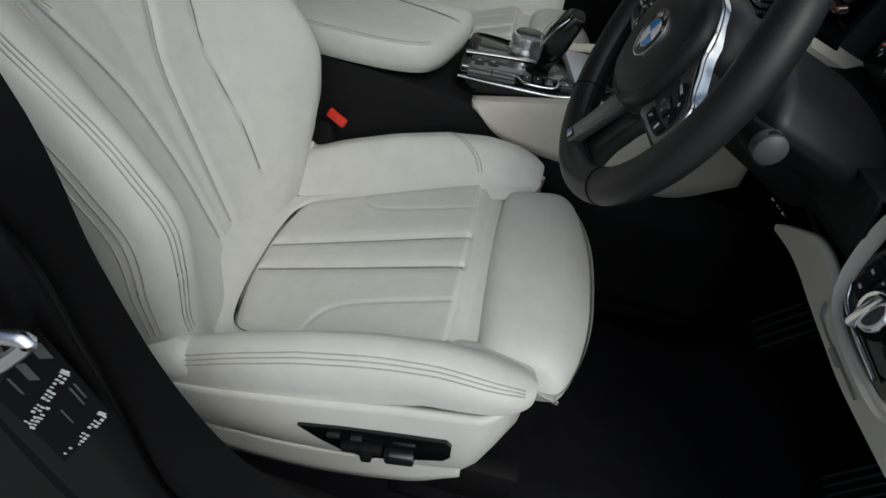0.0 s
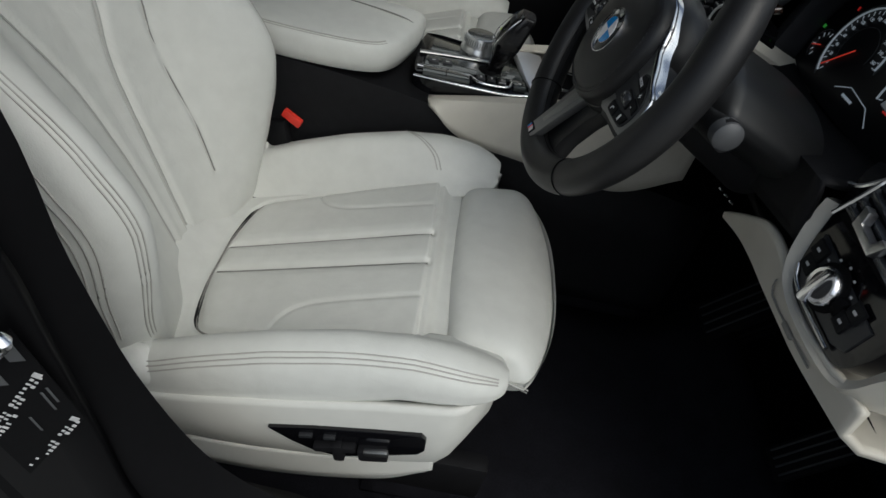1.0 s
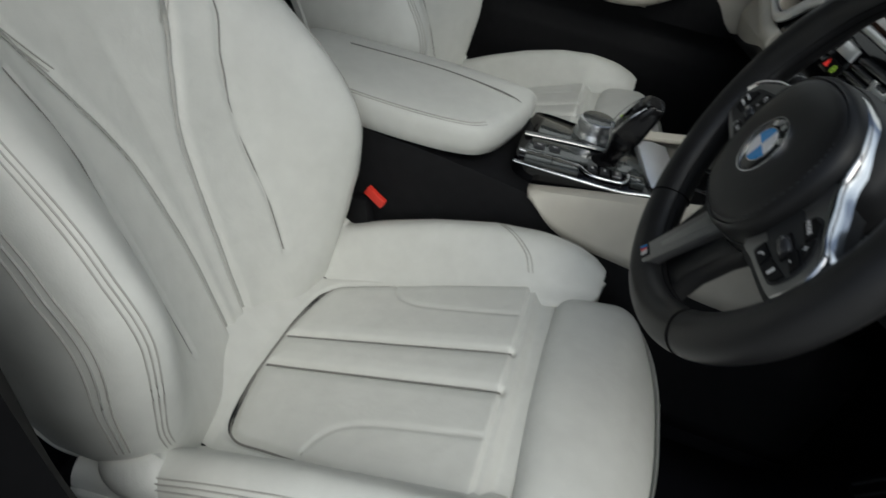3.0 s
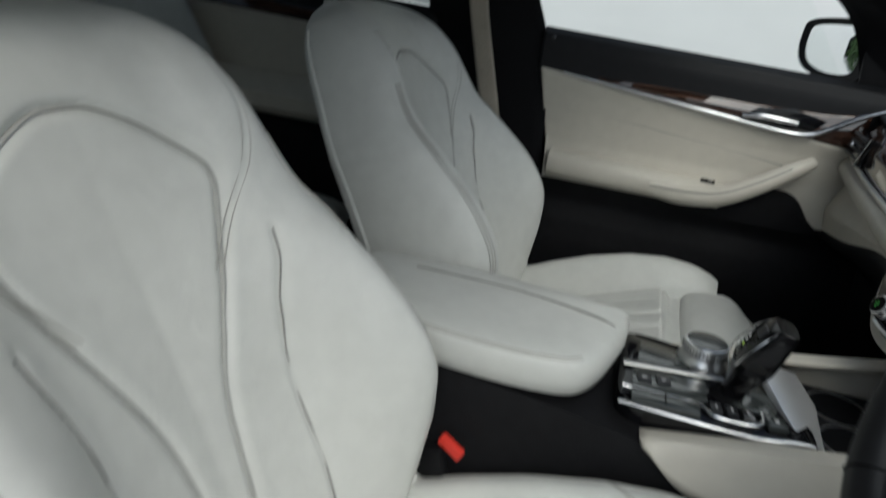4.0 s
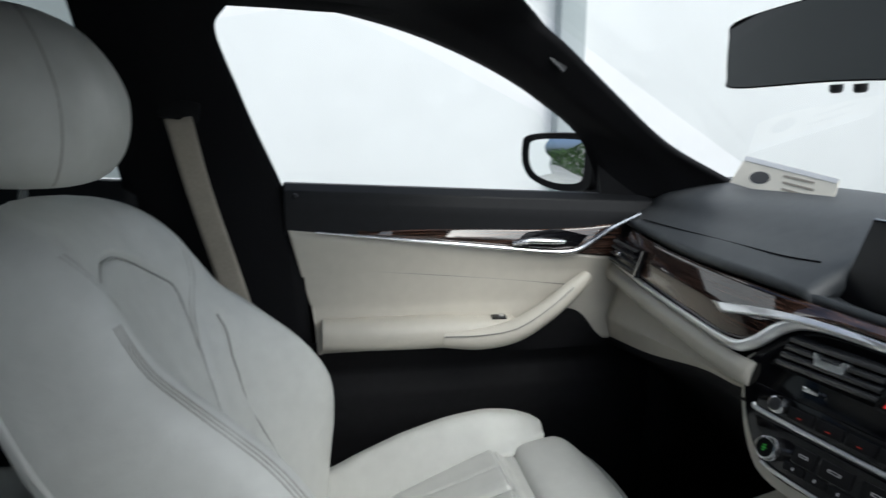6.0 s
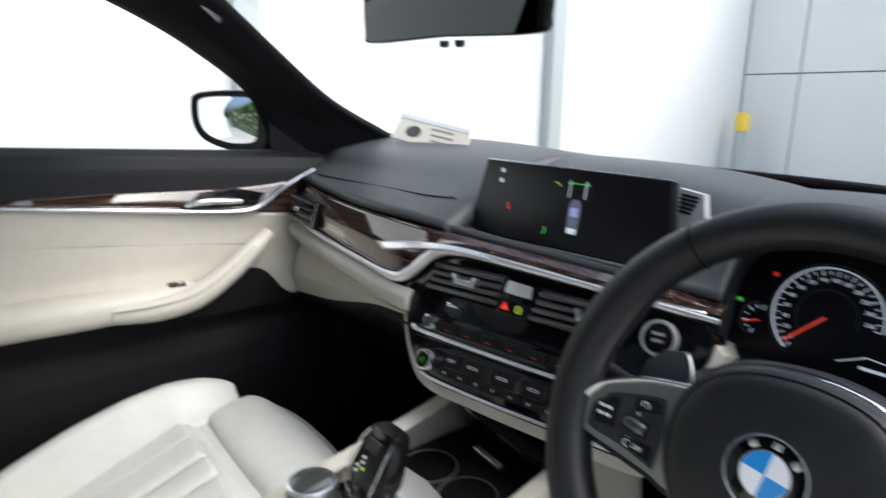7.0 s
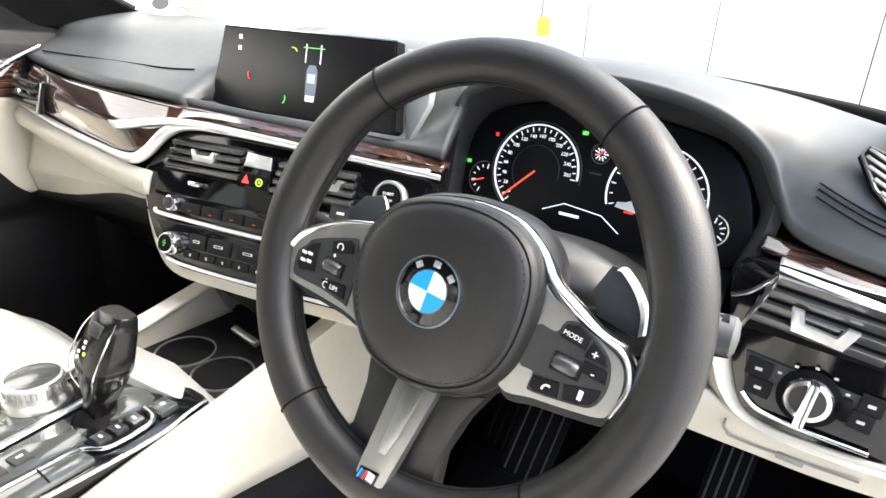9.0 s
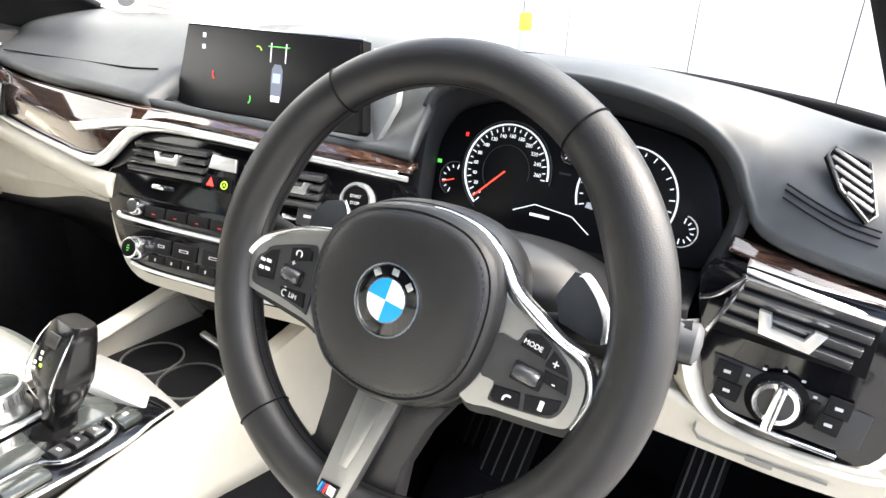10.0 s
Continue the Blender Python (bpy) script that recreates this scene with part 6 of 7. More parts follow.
def gauges(im, ip):
    G = lambda y, z: (-(y + 0.32), (z - 0.951) * 1.03)

    def gauge(cx, cy, r, n, a0, a1, needle, label):
        m = im @ pose(cx, cy, 0.0008)
        g = ring("gauge", r, 0.0015, 0.002, G_WHITE if r > 0.03 else CHROME, ip, m, n=48, a0=a0, a1=a1, label=label)
        for k in range(n):
            a = a1 + (a0 - a1) * k / (n - 1)
            q = r - 0.006
            box("tick", (0, 0, 0), (0.0055 if k % 2 == 0 else 0.0035, 0.0011, 0.0004), G_WHITE, g, bevel=0, m=m @ pose(q * math.cos(radians(a)), q * math.sin(radians(a)), 0.0006, 0, 0, a))
        if needle is not None:
            nl = r - 0.004
            box("needle", (nl / 2, 0, 0), (nl, 0.0018 if r > 0.03 else 0.0012, 0.0006), G_ORANGE, g, bevel=0, m=m @ pose(0, 0, 0.0016, 0, 0, needle))
        return m, g
    x, y = G(-0.284, 0.950)
    m, g = gauge(x - 0.003, y - 0.005, 0.0535, 27, -2, 232, 225, "lit speed dial")
    ring("inner_ring", 0.030, 0.0008, 0.0006, STALK, g, m, n=40, a0=-10, a1=232)
    ring("dial_bezel", 0.0570, 0.0010, 0.0016, STALK, g, m, n=48, a0=-6, a1=236, label="grey dial bezel")
    for k in range(14):
        a = 226 + (4 - 226) * k / 13
        text(str(20 * k), 0.0058, G_WHITE, g, m @ pose(0.0400 * math.cos(radians(a)), 0.0400 * math.sin(radians(a)), 0.0008))
    gauge(*G(-0.216, 0.925), 0.021, 7, 80, 250, 200, "small lit dial")
    gauge(*G(-0.4210, 0.944), 0.0525, 17, -20, 200, None, "dark second dial")
    gauge(*G(-0.482, 0.924), 0.0165, 7, -90, 80, None, "small fuel dial")
    cm, cg = gauge(*G(-0.3545, 0.9765), 0.0115, 12, 0, 359, None, "small lit clock")
    box("needle", (0.003, 0, 0), (0.007, 0.001, 0.0004), G_ORANGE, cg, bevel=0, m=cm @ pose(0, 0, 0.001, 0, 0, 200))
    box("needle", (0.004, 0, 0), (0.009, 0.0008, 0.0004), G_ORANGE, cg, bevel=0, m=cm @ pose(0, 0, 0.001, 0, 0, 75))
    for (y, z, c, a) in ((-0.331, 0.995, G_GREEN, 0.007), (-0.363, 0.996, G_BLUE, 0.007), (-0.222, 0.978, G_RED, 0.004), (-0.190, 0.942, G_GREEN, 0.006)):
        px, py = G(y, z)
        box("tell_tale", (0, 0, 0), (a, 0.0045, 0.0005), c, ip, bevel=0.0002, m=im @ pose(px, py, 0.0006))
    px, py = G(-0.333, 0.906)
    box("readout", (0, 0, 0), (0.024, 0.0032, 0.0005), G_WHITE, ip, bevel=0, m=im @ pose(px, py, 0.0006))
    px, py = G(-0.352, 0.955)
    box("readout", (0, 0, 0), (0.014, 0.0022, 0.0004), STALK, ip, bevel=0, m=im @ pose(px, py, 0.0006))
    tube("road_line", [tuple(im @ Vector((*G(a, b), 0.0008))) for a, b in ((-0.300, 0.906), (-0.325, 0.917), (-0.37, 0.913), (-0.392, 0.899))], 0.0006, G_WHITE, ip, n=4, smooth=1)
    px, py = G(-0.398, 0.928)
    icon = prism("car_mark", [(-0.016, -0.004), (-0.015, 0.002), (-0.006, 0.004), (0.0, 0.008), (0.010, 0.008), (0.016, 0.003), (0.017, -0.004)], 0.0005, WHITE, ip, "small car picture", m=im @ pose(px, py, 0.0006, 0, 0, -6), bevel=0)
    box("mark", (0, 0, 0), (0.010, 0.002, 0.0004), G_RED, icon, bevel=0, m=im @ pose(px, py - 0.0055, 0.001))


dashboard()


def display():
    s = thing("display", "black wide dashboard screen with a parking picture", "screen", (0.79, 0.005, 0.97))
    m = plane_pose((0.789, 0.006, 1.029), (0.07, -1, 0), (0.185, 0, 0.98))
    o = [(-0.142, 0.053), (0.143, 0.050), (0.156, -0.047), (0.152, -0.052), (-0.158, -0.053), (-0.160, -0.048)]
    h = prism("housing", o, 0.016, RUBBER, s, "black housing", m=m, bevel=0.002)
    g = prism("screen_glass", [(x * 0.985, y * 0.96) for x, y in o], 0.001, SCREEN, s, "black glossy screen", m=m @ pose(0, 0, 0.0007), bevel=0.0003)
    tube("bright_edge", [tuple(m @ Vector((x, y, -0.003))) for x, y in ((-0.142, 0.0535), (0.0, 0.052), (0.143, 0.0505))], 0.0016, CHROME, h, "thin bright edge", n=6)
    M = lambda x, y, r=0: m @ pose(x, y, 0.0014, 0, 0, r)
    car = prism("car_picture", [(-0.008, -0.022), (-0.009, 0.0), (-0.0085, 0.012), (-0.005, 0.018), (0.005, 0.018), (0.0085, 0.012), (0.009, 0.0), (0.008, -0.022), (0.0, -0.025)], 0.0004, SCREEN_GREY, g, "small car seen from above", m=M(0.022, -0.004), bevel=0)
    box("car_glass_picture", (0, 0, 0), (0.012, 0.011, 0.0004), G_BLUEGREY, car, bevel=0, m=M(0.022, -0.002) @ pose(0, 0, 0.0003))
    box("car_tail_picture", (0, 0, 0), (0.014, 0.007, 0.0004), G_WHITE, car, bevel=0.0001, m=M(0.022, -0.026) @ pose(0, 0, 0.0003))
    for q in (-0.012, 0.012):
        box("guide_line", (0, 0, 0), (0.0012, 0.022, 0.0004), G_WHITE, g, bevel=0, m=M(0.022 + q, 0.027))
    box("guide_line", (0, 0, 0), (0.034, 0.0010, 0.0004), G_GREEN, g, bevel=0, m=M(0.022, 0.034))
    for x, y, c, a in ((-0.012, 0.026, G_YELLOW, 20), (-0.082, -0.006, G_RED, 150), (-0.026, -0.030, G_GREEN, -60)):
        ring("sensor_mark", 0.0075, 0.0014, 0.0004, c, g, M(x, y), n=8, a0=a, a1=a + 90)
    for y in (0.040, 0.026):
        box("icon", (0, 0, 0), (0.0055, 0.0055, 0.0004), G_WHITE, g, bevel=0.0001, m=M(-0.108, y))
    # speaker grille beside the screen
    k = thing("speaker_grille", "pale grey three-cornered speaker cover with black slots", "grille", (0.825, -0.16, 0.97))
    gm = plane_pose((0.822, -0.150, 1.010), (0.02, -1, 0), (0.10, 0, 1))
    cover = prism("cover", [(-0.016, 0.060), (0.014, 0.056), (0.018, 0.036), (0.022, 0.018), (0.021, 0.001), (-0.004, -0.044), (-0.008, -0.040)], 0.012, PAD_PALE, k, m=gm, bevel=0.0025)
    for q in range(5):
        box("slot", (0, 0, 0), (0.022 - 0.002 * abs(q - 1), 0.0024, 0.003), RUBBER, cover, bevel=0.0006, m=gm @ pose(-0.001 - 0.0012 * q, 0.052 - 0.0046 * q, 0.0002, 0, 0, -6))


display()


# ---- middle console ----
def console():
    c = thing("centre_console", "black centre console with bright trim and ivory sides", "console", (0.4, 0.03, 0.30))
    ruled("tunnel", [[(-0.55, -0.09, 0.30), (0.2, -0.09, 0.30), (0.95, -0.095, 0.30)], [(-0.55, -0.10, 0.50), (0.2, -0.10, 0.55), (0.95, -0.10, 0.50)], [(-0.55, -0.085, 0.64), (0.2, -0.085, 0.665), (0.95, -0.08, 0.55)],
                     [(-0.55, 0.145, 0.64), (0.2, 0.145, 0.665), (0.95, 0.15, 0.55)], [(-0.55, 0.155, 0.50), (0.2, 0.155, 0.55), (0.95, 0.155, 0.50)], [(-0.55, 0.15, 0.30), (0.2, 0.15, 0.30), (0.95, 0.155, 0.30)]], BLACK, c, "black carpet-like tunnel sides", thick=0.01)
    # armrest
    arm = [(q[0], q[1]) for q in smooth_line([(-0.06, -0.05), (-0.02, -0.075), (0.15, -0.100), (0.285, -0.096), (0.335, -0.065), (0.362, 0.02), (0.368, 0.075), (0.352, 0.105), (0.2, 0.118), (0.0, 0.112), (-0.05, 0.09), (-0.065, 0.02)], 6, True)]
    am = pose(0.0, 0.0, 0.0, 0, -0.5, 0)
    a = dome("armrest", arm, [(0.90, 0.674), (0.975, 0.680), (1.0, 0.696), (1.0, 0.708), (0.985, 0.719), (0.95, 0.7265), (0.88, 0.7305), (0.6, 0.733), (0.1, 0.734)], IVORY, c, "ivory leather armrest", m=am, sharp=70)
    for k in (0.93, 0.948):
        tube("seam", [tuple(am @ Vector((0.15 + (x - 0.15) * k, 0.01 + (y - 0.01) * k, 0.7285 - (k - 0.93) * 0.15))) for x, y in arm[6:24]], 0.0011, THREAD, a, n=5, smooth=1)
    tube("lid_gap", [tuple(am @ Vector(q)) for q in ((0.05, 0.06, 0.7337), (0.2, 0.062, 0.7337), (0.30, 0.045, 0.7337), (0.345, 0.035, 0.729), (0.362, 0.034, 0.712))], 0.0016, SEAM_SHADE, a, n=5)
    # selector plate in its silver frame
    fr = [(q[0], q[1]) for q in smooth_line([(0.36, -0.02), (0.372, -0.055), (0.42, -0.062), (0.52, -0.066), (0.585, -0.060), (0.592, 0.0), (0.582, 0.090), (0.56, 0.104), (0.46, 0.118), (0.38, 0.128), (0.362, 0.10)], 4, True)]
    dome("plate_frame", fr, [(1.0, 0.640), (1.0, 0.678), (0.99, 0.684), (0.95, 0.686)], GLOSS, c, "gloss black frame", sharp=40)
    inn = [(0.376, -0.018), (0.386, -0.044), (0.470, -0.047), (0.49, -0.036), (0.548, -0.040), (0.560, -0.030), (0.562, 0.062), (0.540, 0.076), (0.46, 0.090), (0.385, 0.105), (0.376, 0.06)]
    pl = prism("selector_plate", inn, 0.02, GLOSS, c, "gloss black selector plate", m=pose(0, 0, 0.6875), bevel=0.0015)
    prism("front_bevel", [(0.532, 0.070), (0.556, 0.086), (0.582, 0.092), (0.604, 0.04), (0.606, -0.05), (0.586, -0.054), (0.560, -0.002), (0.548, 0.030)], 0.012, BRIGHT, c, "bright front bevel", m=pose(0.575, 0.02, 0.6935, 10, 12, 0) @ pose(-0.575, -0.02, 0), bevel=0.002)
    prism("side_tray", curve2([(0.500, -0.008), (0.545, -0.012), (0.553, 0.018), (0.537, 0.052), (0.518, 0.055), (0.512, 0.02)], 3), 0.004, TRAY, pl, "glossy grey insert", m=pose(0, 0, 0.6895), bevel=0.001)
    prism("tray_lid", [(0.382, 0.036), (0.452, 0.046), (0.446, 0.080), (0.384, 0.096)], 0.004, TRAY, pl, "glossy tray lid", m=pose(0, 0, 0.6905), bevel=0.0015)
    prism("button_strip", [(0.378, -0.026), (0.470, -0.022), (0.470, 0.030), (0.378, 0.016)], 0.004, TRAY, pl, "glossy grey insert", m=pose(0, 0, 0.6895), bevel=0.001)
    box("mode_rocker", (0, 0, 0), (0.082, 0.026, 0.008), TRAY, pl, "glossy rocker switch", bevel=0.003, m=pose(0.418, -0.050, 0.690, 0, 0, 4))
    box("rocker_line", (0, 0, 0), (0.0016, 0.026, 0.001), RUBBER, pl, bevel=0, m=pose(0.418, -0.050, 0.6942))
    for k in range(2):
        box("button", (0, 0, 0), (0.018, 0.018, 0.006), GREY, pl, bevel=0.002, m=pose(0.392 + 0.024 * k, -0.008 + 0.005 * k, 0.690, 0, 0, 8))
        box("mark", (0, 0, 0), (0.006, 0.003, 0.0004), LABEL, pl, bevel=0, m=pose(0.392 + 0.024 * k, -0.008 + 0.005 * k, 0.6932, 0, 0, 8))
    prism("key_bed", [(0.466, -0.022), (0.470, -0.046), (0.520, -0.046), (0.526, -0.018)], 0.003, RUBBER, pl, m=pose(0, 0, 0.6895), bevel=0.0005)
    for k in range(3):
        box("button", (0, 0, 0), (0.014, 0.018, 0.008), GREY if k < 2 else ALU, pl, bevel=0.002, m=pose(0.478 + 0.0185 * k, -0.033 + 0.002 * k, 0.690, 0, 0, 6))
        box("mark", (0, 0, 0), (0.0025, 0.006, 0.0004), LABEL, pl, bevel=0, m=pose(0.478 + 0.0185 * k, -0.033 + 0.002 * k, 0.6943, 0, 0, 6))
    box("brake_switch", (0, 0, 0), (0.022, 0.024, 0.010), TRAY, pl, "parking brake switch", bevel=0.003, m=pose(0.546, -0.032, 0.691, 0, 0, 6))
    box("letter_mark", (0, 0, 0), (0.005, 0.005, 0.0004), LABEL, pl, bevel=0, m=pose(0.546, -0.032, 0.6962))
    tube("rail", [(0.364, 0.022, 0.690), (0.43, 0.034, 0.6905), (0.505, 0.046, 0.690)], 0.0055, ALU, pl, "silver rail", n=10, flat=0.5)
    tube("rail", [(0.366, -0.036, 0.690), (0.440, -0.034, 0.6905), (0.460, -0.036, 0.6905), (0.476, -0.050, 0.6905), (0.512, -0.049, 0.6905), (0.530, -0.040, 0.6905), (0.533, -0.016, 0.6905)], 0.0034, CHROME, pl, "silver rail", n=10, flat=0.7)
    tube("rail", [(0.364, -0.068, 0.686), (0.44, -0.070, 0.687), (0.52, -0.067, 0.687), (0.560, -0.058, 0.689), (0.585, -0.053, 0.689)], 0.0030, CHROME, pl, "silver rail", n=10, flat=0.7)
    # control knob
    km = pose(0.468, 0.086, 0.686)
    kb = lathe("control_knob", [(0.034, 0), (0.034, 0.006), (0.031, 0.012), (0.0300, 0.016), (0.0300, 0.030), (0.029, 0.033), (0.0265, 0.034)], SATIN, c, "silver control knob", m=km, n=40)
    lathe("knob_pad", [(0.0265, 0.03), (0.0265, 0.0342), (0.024, 0.0346), (0.001, 0.0346)], TRAY, kb, "dark touch pad", m=km, n=36)
    for k in range(40):
        a_ = 2 * math.pi * k / 40
        box("ridge", (0, 0, 0), (0.0012, 0.0012, 0.009), ALU, kb, bevel=0, m=km @ pose(0.0301 * math.cos(a_), 0.0301 * math.sin(a_), 0.024))
    # gear lever
    gl = thing("gear_lever", "gloss black electronic gear lever with silver edge", "gear lever", (0.497, 0.010, 0.687))
    gm = pose(0.497, 0.012, 0.678, 0, 10, 0) @ Matrix.Diagonal((1.12, 1.18, 0.98, 1))
    lathe("gaiter", [(0.024, 0), (0.023, 0.005), (0.016, 0.012), (0.013, 0.016)], RUBBER, gl, m=gm, n=24)
    sec = lambda w, l: curve2([(l, w * 0.6), (l * 0.6, w), (-l * 0.6, w), (-l, w * 0.6), (-l, -w * 0.6), (-l * 0.6, -w), (l * 0.6, -w), (l, -w * 0.6)], 2)
    st = [(0.0125, 0.012, 0.008, 0.0), (0.0125, 0.012, 0.030, 0.0), (0.0175, 0.015, 0.044, 0.001), (0.0255, 0.019, 0.070, 0.002), (0.0260, 0.018, 0.084, 0.004), (0.0225, 0.015, 0.112, 0.010), (0.0200, 0.0125, 0.124, 0.013), (0.0185, 0.0105, 0.127, 0.014)]
    n = len(sec(1, 1))
    vs, fs = [], []
    for w, l, z, dx in st:
        vs += [gm @ Vector((x + dx, y, z)) for x, y in sec(w, l)]
    for i in range(len(st) - 1):
        fs += [(i * n + j, i * n + (j + 1) % n, (i + 1) * n + (j + 1) % n, (i + 1) * n + j) for j in range(n)]
    fs += [tuple(range(n - 1, -1, -1)), tuple(range((len(st) - 1) * n, len(st) * n))]
    lv = raw("lever", vs, fs, LEVER, gl, "gloss black lever", sharp=22)
    for s in (1, -1):
        tube("silver_edge", [tuple(gm @ Vector((x, 0.0232 * s * q, z))) for x, q, z in ((-0.012, 0.62, 0.040), (-0.018, 0.85, 0.056), (-0.0185, 1.0, 0.072), (-0.013, 1.02, 0.090), (-0.006, 0.96, 0.108), (0.002, 0.8, 0.122))], 0.0009, CHROME, lv, "silver edge", n=6)
    box("park_button", (0, 0, 0), (0.004, 0.018, 0.014), GREY, lv, bevel=0.0015, m=gm @ pose(-0.0055, 0, 0.111, 0, 18, 0))
    fm = gm @ pose(-0.0165, 0, 0.088, 0, 14, 0)
    for z, y, cc in ((0.012, 0, WHITE), (0.006, 0.0, WHITE), (0.0, -0.003, G_YELLOW), (0.0, 0.006, WHITE), (-0.006, 0.006, WHITE)):
        box("gear_mark", (0, 0, 0), (0.0008, 0.0032, 0.0032), cc, lv, bevel=0, m=fm @ pose(-0.0012, y, z))
    # cup holders
    tray = prism("cup_tray", [(0.60, -0.055), (0.78, -0.060), (0.80, 0.15), (0.60, 0.145)], 0.02, BLACK, c, "black cup holder tray", m=pose(0, 0, 0.664), bevel=0.002)
    for y in (0.095, 0.012):
        ring("cup_ring", 0.040, 0.0022, 0.002, SATIN, tray, pose(0.650, y, 0.664), n=36, label="thin silver cup ring")
        lathe("cup_well", [(0.036, 0.0012), (0.0359, 0.0016), (0.001, 0.0016)], RUBBER, tray, m=pose(0.650, y, 0.664), n=30)
    box("drawer_front", (0, 0, 0), (0.020, 0.20, 0.045), GLOSS, c, "glossy storage flap", bevel=0.008, m=pose(0.735, 0.04, 0.705, 0, -25, -6))
    box("drawer_handle", (0, 0, 0), (0.010, 0.060, 0.008), ALU, c, "silver flap handle", bevel=0.003, m=pose(0.704, 0.035, 0.688, 0, -20, -6))
    # ivory sides that sweep up to the dashboard
    for s, y0, dy in ((-1, -0.088, -0.012), (1, 0.158, 0.012)):
        top = [(0.398, y0, 0.651), (0.50, y0, 0.674), (0.62, y0, 0.697), (0.75, y0 + 0.002, 0.727), (0.87, y0 + 0.01, 0.76)]
        bot = [(0.400, y0 + dy, 0.652), (0.465, y0 + dy, 0.608), (0.58, y0 + dy, 0.590), (0.75, y0 + dy, 0.572), (0.86, y0 + dy, 0.625)]
        edge = [(x, y - s * 0.020, z - 0.003) for x, y, z in top]
        ruled("side_panel", [edge, top, bot], IVORY_TRIM, c, "ivory leather side panel", thick=0.008 * (1 if s > 0 else -1), n=8)


console()


# ---- doors, belts, mirrors ----
def far_door():
    d = thing("front_door", "closed far door with ivory leather panel and wood trim", "car door", (0.3, 0.72, 0.4))
    xs = [0.062, 0.13, 0.3, 0.45, 0.58, 0.70, 0.82]
    zsill = lambda x: 1.086 - 0.044 * x
    zch = lambda x: 0.992 - (x - 0.13) * 0.108
    ruled("sill_pad", [[(x, 0.765, zsill(x)) for x in xs], [(x, 0.722, zsill(x) + 0.001) for x in xs], [(x, 0.706, zsill(x) - 0.012) for x in xs], [(x, 0.700, zsill(x) - 0.035) for x in xs], [(x, 0.700, zch(x) - 0.012) for x in xs]], SILL, d, "black soft window sill", thick=0.012)
    lathe("lock_pin", [(0.005, 0), (0.005, 0.004), (0.003, 0.006)], GREY, d, m=pose(0.085, 0.703, 1.062, 90, 0, 0), n=12)
    wx = [0.20, 0.32, 0.45, 0.56, 0.66, 0.74]
    ruled("wood_trim", [[(x, 0.6965, zch(x) + w) for x, w in zip(wx, (0.006, 0.022, 0.034, 0.043, 0.056, 0.072))], [(x, 0.688, zch(x) + w) for x, w in zip(wx, (0.003, 0.010, 0.016, 0.020, 0.025, 0.035))], [(x, 0.691, zch(x)) for x in wx]], DOOR_WOOD, d, "dark glossy wood trim", thick=0.010)
    tube("chrome_strip", [(0.12, 0.688, zch(0.12)), (0.3, 0.687, zch(0.3)), (0.45, 0.686, zch(0.45)), (0.58, 0.685, zch(0.58)), (0.635, 0.684, 0.944), (0.67, 0.682, 0.962), (0.71, 0.676, 0.990), (0.765, 0.664, 1.020)], [0.002, 0.004, 0.0045, 0.005, 0.006, 0.006, 0.006, 0.004], CHROME, d, "chrome strip", n=8)
    hb = prism("handle_bowl", [(0.500, 0.956), (0.535, 0.985), (0.60, 0.990), (0.665, 0.975), (0.640, 0.952)], 0.004, GLOSS, d, "black handle recess", m=pose(0, 0.684, 0, 90, 0, 0), bevel=0.001)
    tube("door_handle", [(0.505, 0.680, 0.963), (0.54, 0.676, 0.968), (0.58, 0.676, 0.966), (0.612, 0.680, 0.964)], [0.004, 0.006, 0.006, 0.004], CHROME, hb, "chrome door handle", n=10)
    px = [0.055, 0.13, 0.3, 0.45, 0.58, 0.68, 0.76]
    rows = []
    for x0, y, z in ((0.070, 0.692, None), (0.092, 0.701, 0.90), (0.107, 0.704, 0.84), (0.116, 0.698, 0.80), (0.126, 0.690, 0.752)):
        rows.append([(max(x, x0), y, (min(zch(max(x, x0)), 0.945 + max(0, 0.58 - x)) - 0.002) if z is None else z) for x in px])
    ruled("door_panel", rows, IVORY_TRIM, d, "ivory leather panel", thick=0.012)
    # armrest that runs out into the grab handle
    def arm(u, v):
        x = 0.128 + 0.38 * u
        a = 2 * math.pi * v
        h = lerp(u, [0, 0.5, 1], [0.030, 0.031, 0.026])
        w = lerp(u, [0, 0.3, 1], [0.030, 0.042, 0.036])
        ca, sa = math.cos(a), math.sin(a)
        return (x, 0.682 - 0.006 * u + w * math.copysign(abs(ca) ** 0.8, ca), 0.792 - 0.004 * u + h * math.copysign(abs(sa) ** 0.8, sa))
    ar = sheet("armrest", arm, 20, 28, IVORY_TRIM, d, "ivory leather armrest", sharp=70)
    tube("grab_handle", [(0.36, 0.652, 0.783), (0.43, 0.644, 0.782), (0.50, 0.640, 0.795), (0.565, 0.644, 0.830), (0.62, 0.655, 0.868), (0.662, 0.676, 0.892)], [0.018, 0.022, 0.023, 0.021, 0.018, 0.013], IVORY_TRIM, d, "ivory leather grab handle", n=14)
    tube("seam", [(0.36, 0.632, 0.793), (0.43, 0.6235, 0.795), (0.50, 0.619, 0.807), (0.565, 0.625, 0.842), (0.62, 0.639, 0.879)], 0.0012, SEAM_SHADE, ar, n=5)
    tube("panel_seam", [(0.11, 0.7005, 0.921), (0.3, 0.7015, 0.905), (0.5, 0.703, 0.885), (0.64, 0.703, 0.868)], 0.0014, SEAM_SHADE, d, n=5)
